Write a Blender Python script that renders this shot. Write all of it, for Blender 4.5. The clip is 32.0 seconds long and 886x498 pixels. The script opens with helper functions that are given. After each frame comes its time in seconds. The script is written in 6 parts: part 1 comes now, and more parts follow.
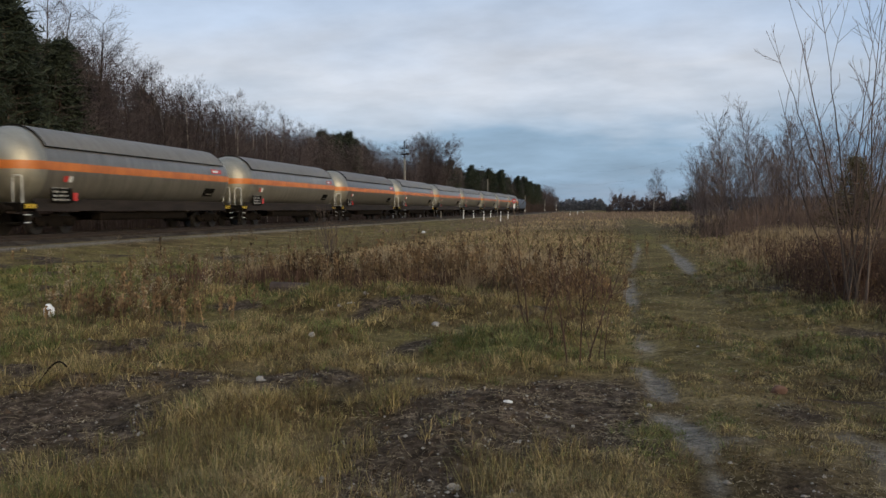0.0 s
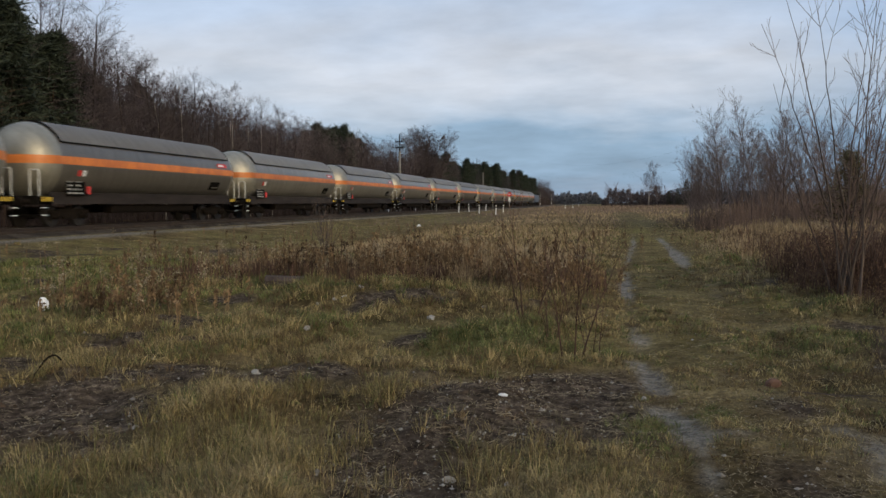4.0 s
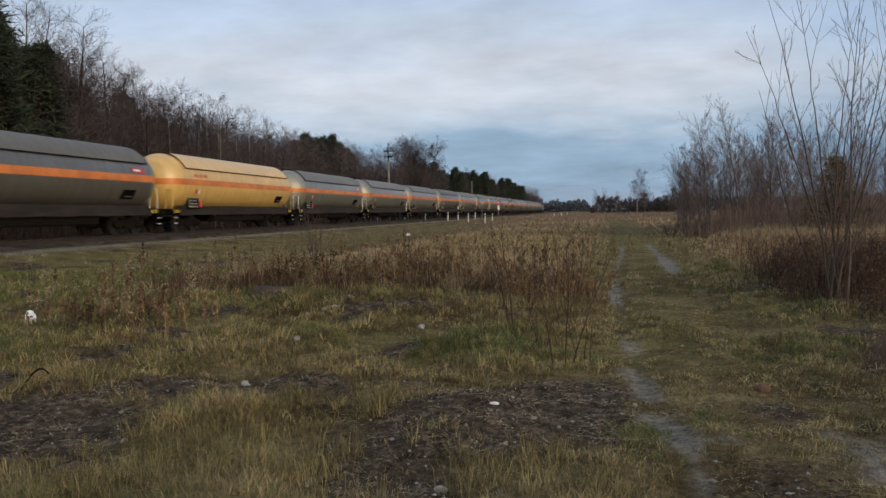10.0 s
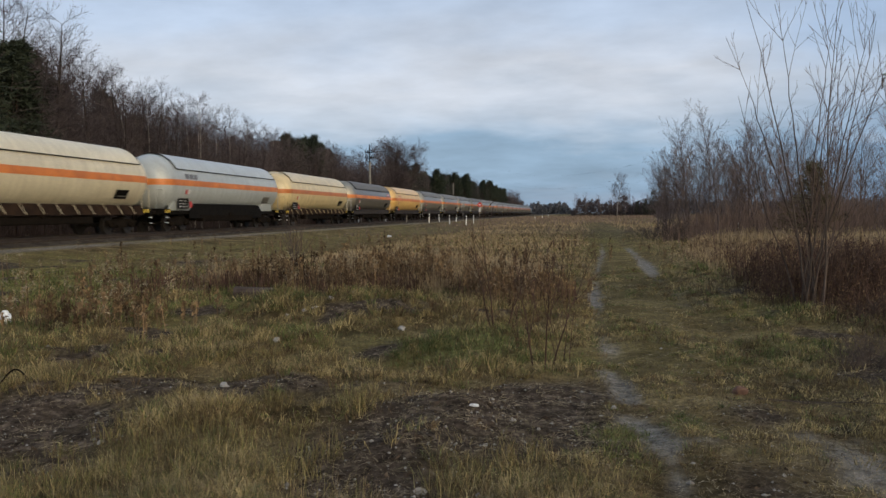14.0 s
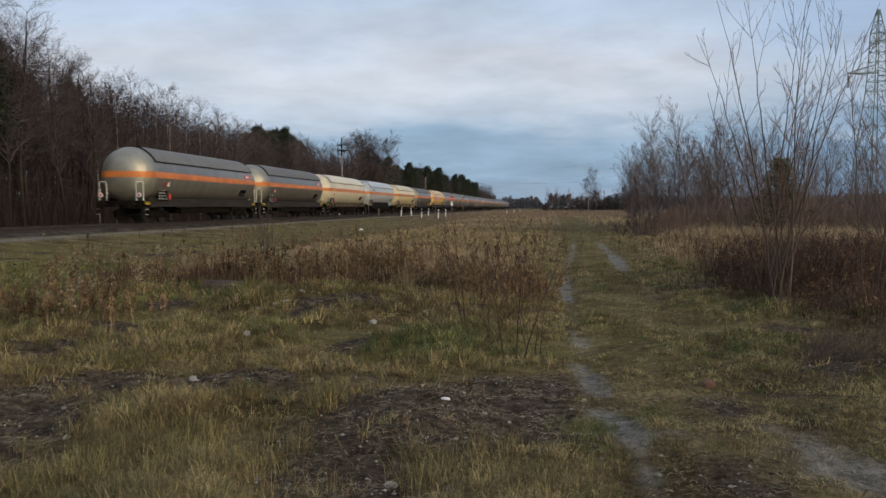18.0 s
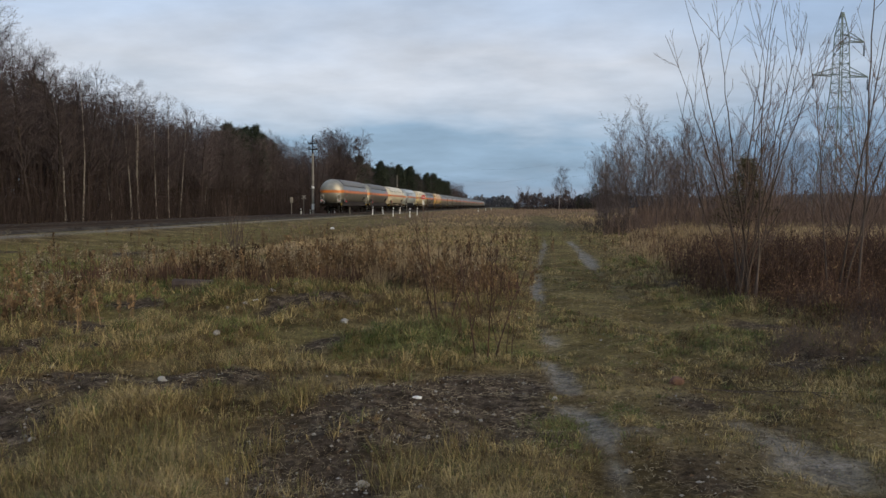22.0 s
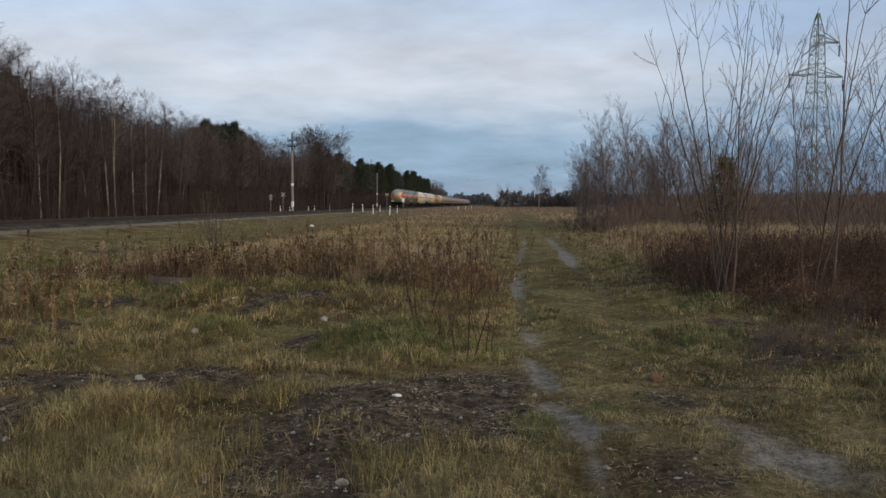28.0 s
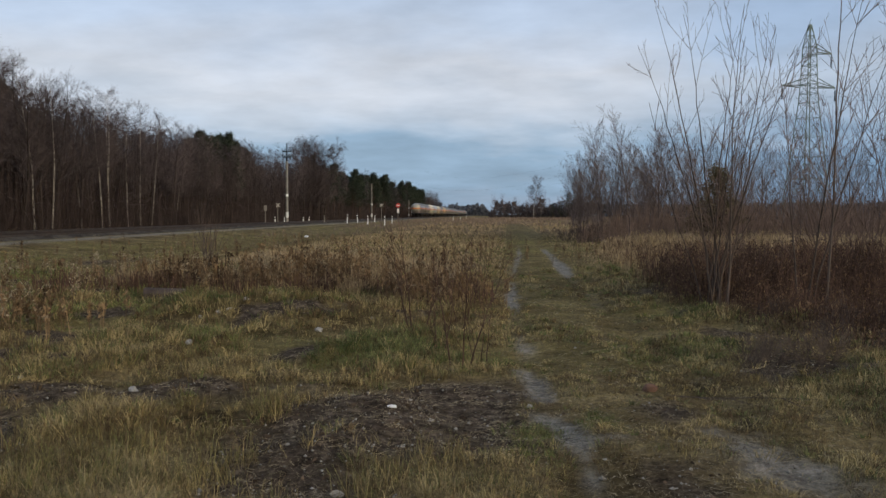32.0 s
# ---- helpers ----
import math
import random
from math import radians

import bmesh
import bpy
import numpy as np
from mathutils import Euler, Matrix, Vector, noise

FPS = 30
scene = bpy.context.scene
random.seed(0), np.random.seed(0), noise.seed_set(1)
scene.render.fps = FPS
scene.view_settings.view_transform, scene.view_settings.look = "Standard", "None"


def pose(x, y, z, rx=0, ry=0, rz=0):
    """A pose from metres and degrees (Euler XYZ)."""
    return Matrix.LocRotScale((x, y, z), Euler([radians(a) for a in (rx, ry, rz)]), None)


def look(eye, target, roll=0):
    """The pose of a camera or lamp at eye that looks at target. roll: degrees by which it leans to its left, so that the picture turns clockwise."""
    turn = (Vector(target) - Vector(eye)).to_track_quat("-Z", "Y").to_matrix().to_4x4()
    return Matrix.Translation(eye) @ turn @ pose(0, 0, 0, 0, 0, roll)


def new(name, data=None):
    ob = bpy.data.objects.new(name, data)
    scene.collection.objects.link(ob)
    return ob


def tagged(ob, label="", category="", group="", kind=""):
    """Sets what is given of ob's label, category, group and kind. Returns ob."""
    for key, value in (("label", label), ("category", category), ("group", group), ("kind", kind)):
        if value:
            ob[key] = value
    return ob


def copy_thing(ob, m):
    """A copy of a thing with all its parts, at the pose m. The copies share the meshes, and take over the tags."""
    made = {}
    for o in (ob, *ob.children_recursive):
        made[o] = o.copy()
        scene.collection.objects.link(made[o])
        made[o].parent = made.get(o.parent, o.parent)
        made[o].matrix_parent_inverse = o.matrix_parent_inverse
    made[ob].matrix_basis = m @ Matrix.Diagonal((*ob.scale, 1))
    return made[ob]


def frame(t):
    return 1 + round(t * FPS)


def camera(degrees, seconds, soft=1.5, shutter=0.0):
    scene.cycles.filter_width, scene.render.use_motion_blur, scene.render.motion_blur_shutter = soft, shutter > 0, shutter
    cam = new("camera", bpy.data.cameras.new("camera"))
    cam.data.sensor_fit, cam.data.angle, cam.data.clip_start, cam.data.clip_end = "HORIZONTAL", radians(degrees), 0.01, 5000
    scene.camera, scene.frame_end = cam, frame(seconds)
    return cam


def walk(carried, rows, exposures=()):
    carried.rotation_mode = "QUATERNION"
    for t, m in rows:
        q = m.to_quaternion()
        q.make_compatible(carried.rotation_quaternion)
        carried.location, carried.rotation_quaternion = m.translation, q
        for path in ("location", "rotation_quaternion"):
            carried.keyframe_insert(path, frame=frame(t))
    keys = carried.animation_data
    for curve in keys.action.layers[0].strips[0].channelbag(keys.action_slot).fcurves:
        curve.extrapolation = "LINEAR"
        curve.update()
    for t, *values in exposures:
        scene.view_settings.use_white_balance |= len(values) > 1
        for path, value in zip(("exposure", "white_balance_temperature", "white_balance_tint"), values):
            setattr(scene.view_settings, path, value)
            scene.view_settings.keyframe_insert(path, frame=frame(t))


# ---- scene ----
# ================= camera: a phone held by someone standing at the edge of a field track =================
cam = camera(58.1, 32.0, soft=1.5, shutter=0.5)
PATH = [
    (0.0, pose(0, 0, 1.6, 87.183, 0.219, 11.269)),
    (0.5, pose(0, 0, 1.6, 87.098, 0.234, 10.967)),
    (1.0, pose(0, 0, 1.6, 87.191, 0.407, 11.134)),
    (1.5, pose(0, 0, 1.6, 87.250, 0.504, 11.348)),
    (2.0, pose(0, 0, 1.6, 87.186, 0.459, 11.144)),
    (2.5, pose(0, 0, 1.6, 86.944, 0.317, 10.947)),
    (3.0, pose(0, 0, 1.6, 86.740, 0.270, 11.030)),
    (3.5, pose(0, 0, 1.6, 86.644, 0.162, 10.977)),
    (5.5, pose(0, 0, 1.6, 87.430, 0.303, 10.693)),
    (6.0, pose(0, 0, 1.6, 87.702, 0.451, 10.757)),
    (6.5, pose(0, 0, 1.6, 87.840, 0.460, 10.704)),
    (7.0, pose(0, 0, 1.6, 87.773, 0.571, 10.607)),
    (7.5, pose(0, 0, 1.6, 87.835, 0.707, 10.466)),
    (8.0, pose(0, 0, 1.6, 87.783, 0.565, 10.202)),
    (8.5, pose(0, 0, 1.6, 87.497, 0.519, 10.036)),
    (9.0, pose(0, 0, 1.6, 87.311, 0.541, 10.023)),
    (9.5, pose(0, 0, 1.6, 87.313, 0.745, 10.279)),
    (10.0, pose(0, 0, 1.6, 87.334, 0.697, 10.152)),
    (10.5, pose(0, 0, 1.6, 87.366, 0.690, 10.285)),
    (11.0, pose(0, 0, 1.6, 87.230, 0.485, 10.131)),
    (11.5, pose(0, 0, 1.6, 87.245, 0.492, 9.833)),
    (12.0, pose(0, 0, 1.6, 87.230, 0.217, 9.395)),
    (12.5, pose(0, 0, 1.6, 87.431, 0.212, 9.185)),
    (13.0, pose(0, 0, 1.6, 87.440, 0.204, 9.038)),
    (13.5, pose(0, 0, 1.6, 87.453, 0.206, 8.918)),
    (15.5, pose(0, 0, 1.6, 87.337, 0.155, 8.284)),
    (16.0, pose(0, 0, 1.6, 87.067, -0.060, 8.096)),
    (16.5, pose(0, 0, 1.6, 87.014, 0.114, 7.877)),
    (17.0, pose(0, 0, 1.6, 86.976, 0.105, 7.777)),
    (17.5, pose(0, 0, 1.6, 87.042, 0.050, 7.273)),
    (18.0, pose(0, 0, 1.6, 87.003, -0.087, 6.807)),
    (18.5, pose(0, 0, 1.6, 86.912, -0.201, 6.195)),
    (19.0, pose(0, 0, 1.6, 86.907, 0.052, 6.004)),
    (19.5, pose(0, 0, 1.6, 87.377, 0.203, 6.029)),
    (20.0, pose(0, 0, 1.6, 87.471, 0.212, 5.707)),
    (20.5, pose(0, 0, 1.6, 87.338, 0.101, 5.325)),
    (21.0, pose(0, 0, 1.6, 87.221, -0.105, 5.095)),
    (21.5, pose(0, 0, 1.6, 86.983, -0.242, 4.996)),
    (22.0, pose(0, 0, 1.6, 86.917, -0.169, 4.768)),
    (22.5, pose(0, 0, 1.6, 86.804, -0.194, 4.411)),
    (23.0, pose(0, 0, 1.6, 86.713, -0.268, 4.306)),
    (23.5, pose(0, 0, 1.6, 87.144, -0.001, 3.744)),
    (24.0, pose(0, 0, 1.6, 87.448, -0.104, 3.549)),
    (24.5, pose(0, 0, 1.6, 87.388, -0.103, 3.554)),
    (25.0, pose(0, 0, 1.6, 87.215, -0.071, 3.517)),
    (25.5, pose(0, 0, 1.6, 87.117, -0.081, 3.667)),
    (27.5, pose(0, 0, 1.6, 86.594, -0.285, 3.404)),
    (28.0, pose(0, 0, 1.6, 86.759, -0.308, 3.340)),
    (28.5, pose(0, 0, 1.6, 86.942, -0.381, 3.507)),
    (29.0, pose(0, 0, 1.6, 86.954, -0.361, 3.419)),
    (29.5, pose(0, 0, 1.6, 87.213, -0.273, 3.422)),
    (30.0, pose(0, 0, 1.6, 87.652, -0.312, 2.969)),
    (30.5, pose(0, 0, 1.6, 87.702, -0.192, 2.971)),
    (31.0, pose(0, 0, 1.6, 87.776, -0.209, 2.808)),
    (31.5, pose(0, 0, 1.6, 87.634, -0.297, 2.815)),
    (32.0, pose(0, 0, 1.6, 87.512, -0.223, 2.962)),
]
walk(cam, PATH)

# ================= world, sun =================
TAU = 2 * math.pi
SUN_AZ, SUN_EL = 130.0, 15.0          # degrees clockwise from the railway's direction; behind the right shoulder, through thin cloud


def make_world():
    w = bpy.data.worlds.new("overcast_sky")
    scene.world = w
    w.use_nodes = True
    nt = w.node_tree
    nt.nodes.clear()
    N, L = nt.nodes.new, nt.links.new
    out = N("ShaderNodeOutputWorld")
    tc = N("ShaderNodeTexCoord")
    sep = N("ShaderNodeSeparateXYZ")
    L(tc.outputs["Generated"], sep.inputs[0])
    # clear sky behind the clouds
    sky = N("ShaderNodeTexSky")
    sky.sky_type = "NISHITA"
    sky.sun_disc = False
    sky.sun_elevation, sky.sun_rotation = radians(SUN_EL), radians(SUN_AZ)
    sky.dust_density, sky.ozone_density = 1.5, 2.0
    bg1 = N("ShaderNodeBackground")
    bg1.inputs["Strength"].default_value = 0.10
    L(sky.outputs[0], bg1.inputs[0])

    def math_node(op, a, b=None, clamp=False):
        n = N("ShaderNodeMath")
        n.operation, n.use_clamp = op, clamp
        for i, v in enumerate((a, b)):
            if v is None:
                continue
            if isinstance(v, (int, float)):
                n.inputs[i].default_value = v
            else:
                L(v, n.inputs[i])
        return n.outputs[0]

    # a flat layer of cloud seen in perspective
    zz = math_node("MAXIMUM", sep.outputs[2], 0.0)
    den = math_node("ADD", zz, 0.20)
    cu, cv = math_node("DIVIDE", sep.outputs[0], den), math_node("DIVIDE", sep.outputs[1], den)
    comb = N("ShaderNodeCombineXYZ")
    L(cu, comb.inputs[0]), L(cv, comb.inputs[1])

    def noise_tex(scale, detail, rough, sx, sy, ox):
        mp = N("ShaderNodeMapping")
        mp.inputs["Scale"].default_value = (sx, sy, 1)
        mp.inputs["Location"].default_value = (ox, ox * 0.7, 0)
        L(comb.outputs[0], mp.inputs[0])
        n = N("ShaderNodeTexNoise")
        n.inputs["Scale"].default_value, n.inputs["Detail"].default_value, n.inputs["Roughness"].default_value = scale, detail, rough
        L(mp.outputs[0], n.inputs["Vector"])
        return n.outputs["Fac"]

    big = noise_tex(1.5, 5, 0.5, 0.8, 1.0, 3.1)
    fine = noise_tex(4.2, 6, 0.55, 0.8, 1.0, 8.4)
    # the layer's tone by height above the horizon: hazy, a bluer gap, a bright bank, then grey-blue
    wob = math_node("ADD", sep.outputs[2], math_node("MULTIPLY", math_node("SUBTRACT", big, 0.5), 0.16))
    ramp = N("ShaderNodeValToRGB")
    el = ramp.color_ramp.elements
    stops = [(0.0, (0.33, 0.42, 0.55)), (0.035, (0.28, 0.41, 0.57)), (0.075, (0.31, 0.45, 0.62)), (0.115, (0.55, 0.63, 0.75)),
             (0.165, (0.68, 0.72, 0.80)), (0.225, (0.56, 0.66, 0.82)), (0.30, (0.53, 0.655, 0.86)), (0.5, (0.49, 0.61, 0.81))]
    el[0].position, el[0].color = 0.0, (*stops[0][1], 1)
    el[1].position, el[1].color = stops[-1][0], (*stops[-1][1], 1)
    for p, c in stops[1:-1]:
        e = el.new(p)
        e.color = (*c, 1)
    L(wob, ramp.inputs[0])
    tone = math_node("ADD", math_node("MULTIPLY", math_node("SUBTRACT", fine, 0.5), 0.55), math_node("MULTIPLY", math_node("SUBTRACT", big, 0.5), 0.35))
    gain = math_node("ADD", tone, 1.0)
    mixc = N("ShaderNodeVectorMath")
    mixc.operation = "SCALE"
    L(ramp.outputs[0], mixc.inputs[0])
    L(gain, mixc.inputs["Scale"])
    # heavier, bluer cloud over the right of the field
    heavy = N("ShaderNodeMapRange")
    heavy.interpolation_type = "SMOOTHSTEP"
    heavy.inputs["From Min"].default_value, heavy.inputs["From Max"].default_value = 0.12, 0.36
    heavy.inputs["To Max"].default_value = 1.0
    L(math_node("ADD", sep.outputs[0], math_node("MULTIPLY", math_node("SUBTRACT", big, 0.5), 0.25)), heavy.inputs["Value"])
    grey = N("ShaderNodeMix")
    grey.data_type, grey.blend_type = "RGBA", "MULTIPLY"
    grey.inputs["B"].default_value = (0.72, 0.79, 0.86, 1)
    L(heavy.outputs[0], grey.inputs["Factor"]), L(mixc.outputs[0], grey.inputs["A"])
    # cloud is thinner and brighter towards the low sun
    dot = N("ShaderNodeVectorMath")
    dot.operation = "DOT_PRODUCT"
    a, e = radians(SUN_AZ), radians(SUN_EL)
    dot.inputs[1].default_value = (math.sin(a) * math.cos(e), math.cos(a) * math.cos(e), math.sin(e))
    L(tc.outputs["Generated"], dot.inputs[0])
    glow = math_node("POWER", math_node("MAXIMUM", dot.outputs["Value"], 0.0), 14.0)
    warm = N("ShaderNodeVectorMath")
    warm.operation = "SCALE"
    warm.inputs[0].default_value = (1.0, 0.80, 0.48)
    L(math_node("MULTIPLY", glow, 6.5), warm.inputs["Scale"])
    addc = N("ShaderNodeVectorMath")
    L(grey.outputs["Result"], addc.inputs[0]), L(warm.outputs[0], addc.inputs[1])
    bg2 = N("ShaderNodeBackground")
    L(addc.outputs[0], bg2.inputs[0])
    bg2.inputs["Strength"].default_value = SKY
    mx = N("ShaderNodeMixShader")
    mx.inputs[0].default_value = 0.88
    L(bg1.outputs[0], mx.inputs[1]), L(bg2.outputs[0], mx.inputs[2])
    L(mx.outputs[0], out.inputs[0])


SKY = 1.0
make_world()
sun = new("sun", bpy.data.lights.new("sun", "SUN"))
sun.data.energy, sun.data.angle, sun.data.color = 0.47, radians(16), (1.0, 0.86, 0.66)
_a, _e = radians(SUN_AZ), radians(SUN_EL)
sun.matrix_world = look((math.sin(_a) * 50, math.cos(_a) * 50, math.tan(_e) * 50), (0, 0, 0))
scene.view_settings.exposure = 0.0


# ================= materials =================
def material(name, c1, c2, scale=4.0, rough=0.8, metal=0.0, bump=0.2, fine=40.0, rand=0.15, stretch=(1, 1, 1), spec=0.4, island=False, bdist=0.01):
    """Two colours mixed by a coarse noise, shaded by a fine one, varied from object to object (or piece to piece), with fine relief."""
    m = bpy.data.materials.new(name)
    m.use_nodes = True
    nt = m.node_tree
    N, L = nt.nodes.new, nt.links.new
    bs = nt.nodes["Principled BSDF"]
    tc = N("ShaderNodeTexCoord")
    mp = N("ShaderNodeMapping")
    mp.inputs["Scale"].default_value = stretch
    L(tc.outputs["Object"], mp.inputs[0])
    n1, n2 = N("ShaderNodeTexNoise"), N("ShaderNodeTexNoise")
    n1.inputs["Scale"].default_value, n1.inputs["Detail"].default_value, n1.inputs["Roughness"].default_value = scale, 4, 0.6
    n2.inputs["Scale"].default_value, n2.inputs["Detail"].default_value = fine, 3
    L(mp.outputs[0], n1.inputs["Vector"]), L(mp.outputs[0], n2.inputs["Vector"])
    rp = N("ShaderNodeValToRGB")
    rp.color_ramp.elements[0].position, rp.color_ramp.elements[1].position = 0.36, 0.64
    rp.color_ramp.elements[0].color, rp.color_ramp.elements[1].color = (*c1, 1), (*c2, 1)
    L(n1.outputs["Fac"], rp.inputs[0])
    mr = N("ShaderNodeMapRange")
    mr.inputs["To Min"].default_value, mr.inputs["To Max"].default_value = 0.7, 1.3
    L(n2.outputs["Fac"], mr.inputs["Value"])
    oi = N("ShaderNodeNewGeometry") if island else N("ShaderNodeObjectInfo")
    m2 = N("ShaderNodeMapRange")
    m2.inputs["To Min"].default_value, m2.inputs["To Max"].default_value = 1 - rand, 1 + rand
    L(oi.outputs["Random Per Island" if island else "Random"], m2.inputs["Value"])
    mu = N("ShaderNodeMath")
    mu.operation = "MULTIPLY"
    L(mr.outputs[0], mu.inputs[0]), L(m2.outputs[0], mu.inputs[1])
    sc = N("ShaderNodeVectorMath")
    sc.operation = "SCALE"
    L(rp.outputs[0], sc.inputs[0]), L(mu.outputs[0], sc.inputs["Scale"])
    L(sc.outputs[0], bs.inputs["Base Color"])
    bs.inputs["Roughness"].default_value, bs.inputs["Metallic"].default_value = rough, metal
    bs.inputs["Specular IOR Level"].default_value = spec
    if bump:
        bp = N("ShaderNodeBump")
        bp.inputs["Strength"].default_value, bp.inputs["Distance"].default_value = bump, bdist
        L(n2.outputs["Fac"], bp.inputs["Height"])
        L(bp.outputs[0], bs.inputs["Normal"])
    return m


def tank_paint(name, c, dirt, amount, rough, spec=1.0, metal=0.0):
    """Weathered paint on a tank: long vertical runs of soot and rust-brown dust over the colour."""
    m = material(name, c, tuple(v * 0.86 for v in c), 0.7, rough, metal, 0.03, 30.0, 0.08, (1, 0.25, 1), spec)
    nt = m.node_tree
    N, L = nt.nodes.new, nt.links.new
    bs = nt.nodes["Principled BSDF"]
    base = bs.inputs["Base Color"].links[0].from_socket
    tc, mp = N("ShaderNodeTexCoord"), N("ShaderNodeMapping")
    mp.inputs["Scale"].default_value = (0.6, 2.6, 0.35)
    L(tc.outputs["Object"], mp.inputs[0])
    oi = N("ShaderNodeObjectInfo")
    n = N("ShaderNodeTexNoise")
    n.noise_dimensions = "4D"
    n.inputs["Scale"].default_value, n.inputs["Detail"].default_value, n.inputs["Roughness"].default_value = 1.3, 6, 0.62
    mw = N("ShaderNodeMath")
    mw.operation = "MULTIPLY"
    mw.inputs[1].default_value = 37.0
    L(oi.outputs["Random"], mw.inputs[0]), L(mw.outputs[0], n.inputs["W"])
    L(mp.outputs[0], n.inputs["Vector"])
    rp = N("ShaderNodeValToRGB")
    rp.color_ramp.elements[0].position, rp.color_ramp.elements[1].position = 0.40, 0.78
    rp.color_ramp.elements[0].color, rp.color_ramp.elements[1].color = (0, 0, 0, 1), (amount, amount, amount, 1)
    L(n.outputs["Fac"], rp.inputs[0])
    mx = N("ShaderNodeMix")
    mx.data_type = "RGBA"
    L(rp.outputs[0], mx.inputs["Factor"]), L(base, mx.inputs["A"])
    mx.inputs["B"].default_value = (*dirt, 1)
    L(mx.outputs["Result"], bs.inputs["Base Color"])
    return m


SOOT = (0.055, 0.045, 0.036)
M_GREY = tank_paint("grey_tank_paint", (0.225, 0.206, 0.176), SOOT, 0.6, 0.34, 0.9, 0.42)
M_GREY_SHEET = tank_paint("grey_shield_sheet", (0.172, 0.164, 0.150), SOOT, 0.55, 0.6, 0.35)
M_DARK_SHEET = tank_paint("dark_grey_shield_sheet", (0.135, 0.126, 0.114), SOOT, 0.55, 0.6, 0.35)
M_DARK = tank_paint("dark_grey_tank_paint", (0.155, 0.140, 0.120), SOOT, 0.6, 0.34, 0.9, 0.42)
M_END = tank_paint("bare_metal_tank_end", (0.36, 0.335, 0.275), (0.10, 0.085, 0.065), 0.45, 0.50, 0.6, 0.7)
# Very dark brown for the side sills.
M_SILL = material("dark_brown_sill", (0.018, 0.0145, 0.0125), (0.034, 0.027, 0.023), 2.5, 0.8, 0, 0.2, 40, 0.1, (1, 0.2, 1), spec=0.08)
M_YELLOW = tank_paint("yellow_tank_paint", (0.70, 0.43, 0.125), (0.28, 0.155, 0.05), 0.55, 0.38)
M_CREAM = tank_paint("cream_tank_paint", (0.63, 0.50, 0.265), (0.22, 0.145, 0.065), 0.65, 0.38)
M_PALE = tank_paint("pale_cream_tank_paint", (0.64, 0.56, 0.39), (0.25, 0.185, 0.10), 0.5, 0.42)
M_WHITE = tank_paint("off_white_tank_paint", (0.40, 0.425, 0.42), (0.19, 0.185, 0.17), 0.55, 0.4)
M_ORANGE = material("orange_band_paint", (0.58, 0.180, 0.038), (0.42, 0.125, 0.032), 1.2, 0.4, 0, 0.03, 30, 0.12)
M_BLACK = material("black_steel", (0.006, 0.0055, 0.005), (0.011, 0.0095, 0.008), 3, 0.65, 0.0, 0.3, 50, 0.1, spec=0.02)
M_RUST = material("rust_brown_steel", (0.034, 0.020, 0.013), (0.018, 0.012, 0.009), 2.5, 0.8, 0.0, 0.3, 40, 0.1, spec=0.02)
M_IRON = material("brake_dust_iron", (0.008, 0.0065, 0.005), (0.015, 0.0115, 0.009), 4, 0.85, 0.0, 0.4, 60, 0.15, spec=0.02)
M_WHEEL = material("worn_wheel_steel", (0.035, 0.030, 0.026), (0.022, 0.018, 0.015), 5, 0.6, 0.4, 0.2, 60, 0.1)
M_RED = material("red_plate_enamel", (0.55, 0.045, 0.035), (0.45, 0.04, 0.035), 6, 0.45, 0, 0.05, 60, 0.1)
M_WPLATE = material("white_plate_enamel", (0.72, 0.72, 0.70), (0.58, 0.58, 0.56), 6, 0.45, 0, 0.05, 60, 0.08)
M_DULL = material("dirty_white_lettering", (0.40, 0.39, 0.37), (0.24, 0.23, 0.21), 9, 0.6, 0, 0, 60, 0.15, spec=0.2)
M_YPLATE = material("yellow_hazard_paint", (0.75, 0.52, 0.05), (0.6, 0.4, 0.05), 8, 0.5, 0, 0.05, 60, 0.08)
M_RAIL = material("rusty_rail_steel", (0.022, 0.015, 0.011), (0.036, 0.024, 0.018), 2, 0.8, 0.0, 0.2, 80, 0.05)
M_RAILTOP = material("polished_rail_head", (0.09, 0.08, 0.07), (0.07, 0.06, 0.05), 2, 0.7, 0.3, 0.05, 80, 0.05)
M_BALLAST = material("ballast_stone", (0.030, 0.024, 0.019), (0.075, 0.062, 0.050), 1.2, 0.9, 0, 0.8, 14, 0.25, bdist=0.04, spec=0.06)
M_SLEEPER = material("tarred_sleeper_wood", (0.035, 0.027, 0.02), (0.06, 0.046, 0.035), 3, 0.9, 0, 0.4, 40, 0.25, (0.3, 1, 1), spec=0.06)
M_CONC = material("weathered_concrete", (0.22, 0.205, 0.185), (0.15, 0.138, 0.122), 2.5, 0.85, 0, 0.3, 50, 0.12, spec=0.06)
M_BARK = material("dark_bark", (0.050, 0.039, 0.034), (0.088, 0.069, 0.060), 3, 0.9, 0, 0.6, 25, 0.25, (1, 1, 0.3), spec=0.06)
# Darker copy of dark_bark: the wood's shade is put into the trunk colour.
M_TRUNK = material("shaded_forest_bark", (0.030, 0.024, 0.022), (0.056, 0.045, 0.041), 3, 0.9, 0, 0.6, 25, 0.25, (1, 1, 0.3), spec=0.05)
M_TWIG = material("grey_brown_twigs", (0.056, 0.045, 0.046), (0.094, 0.076, 0.076), 1.5, 0.85, 0, 0, 25, 0.25, spec=0.06)
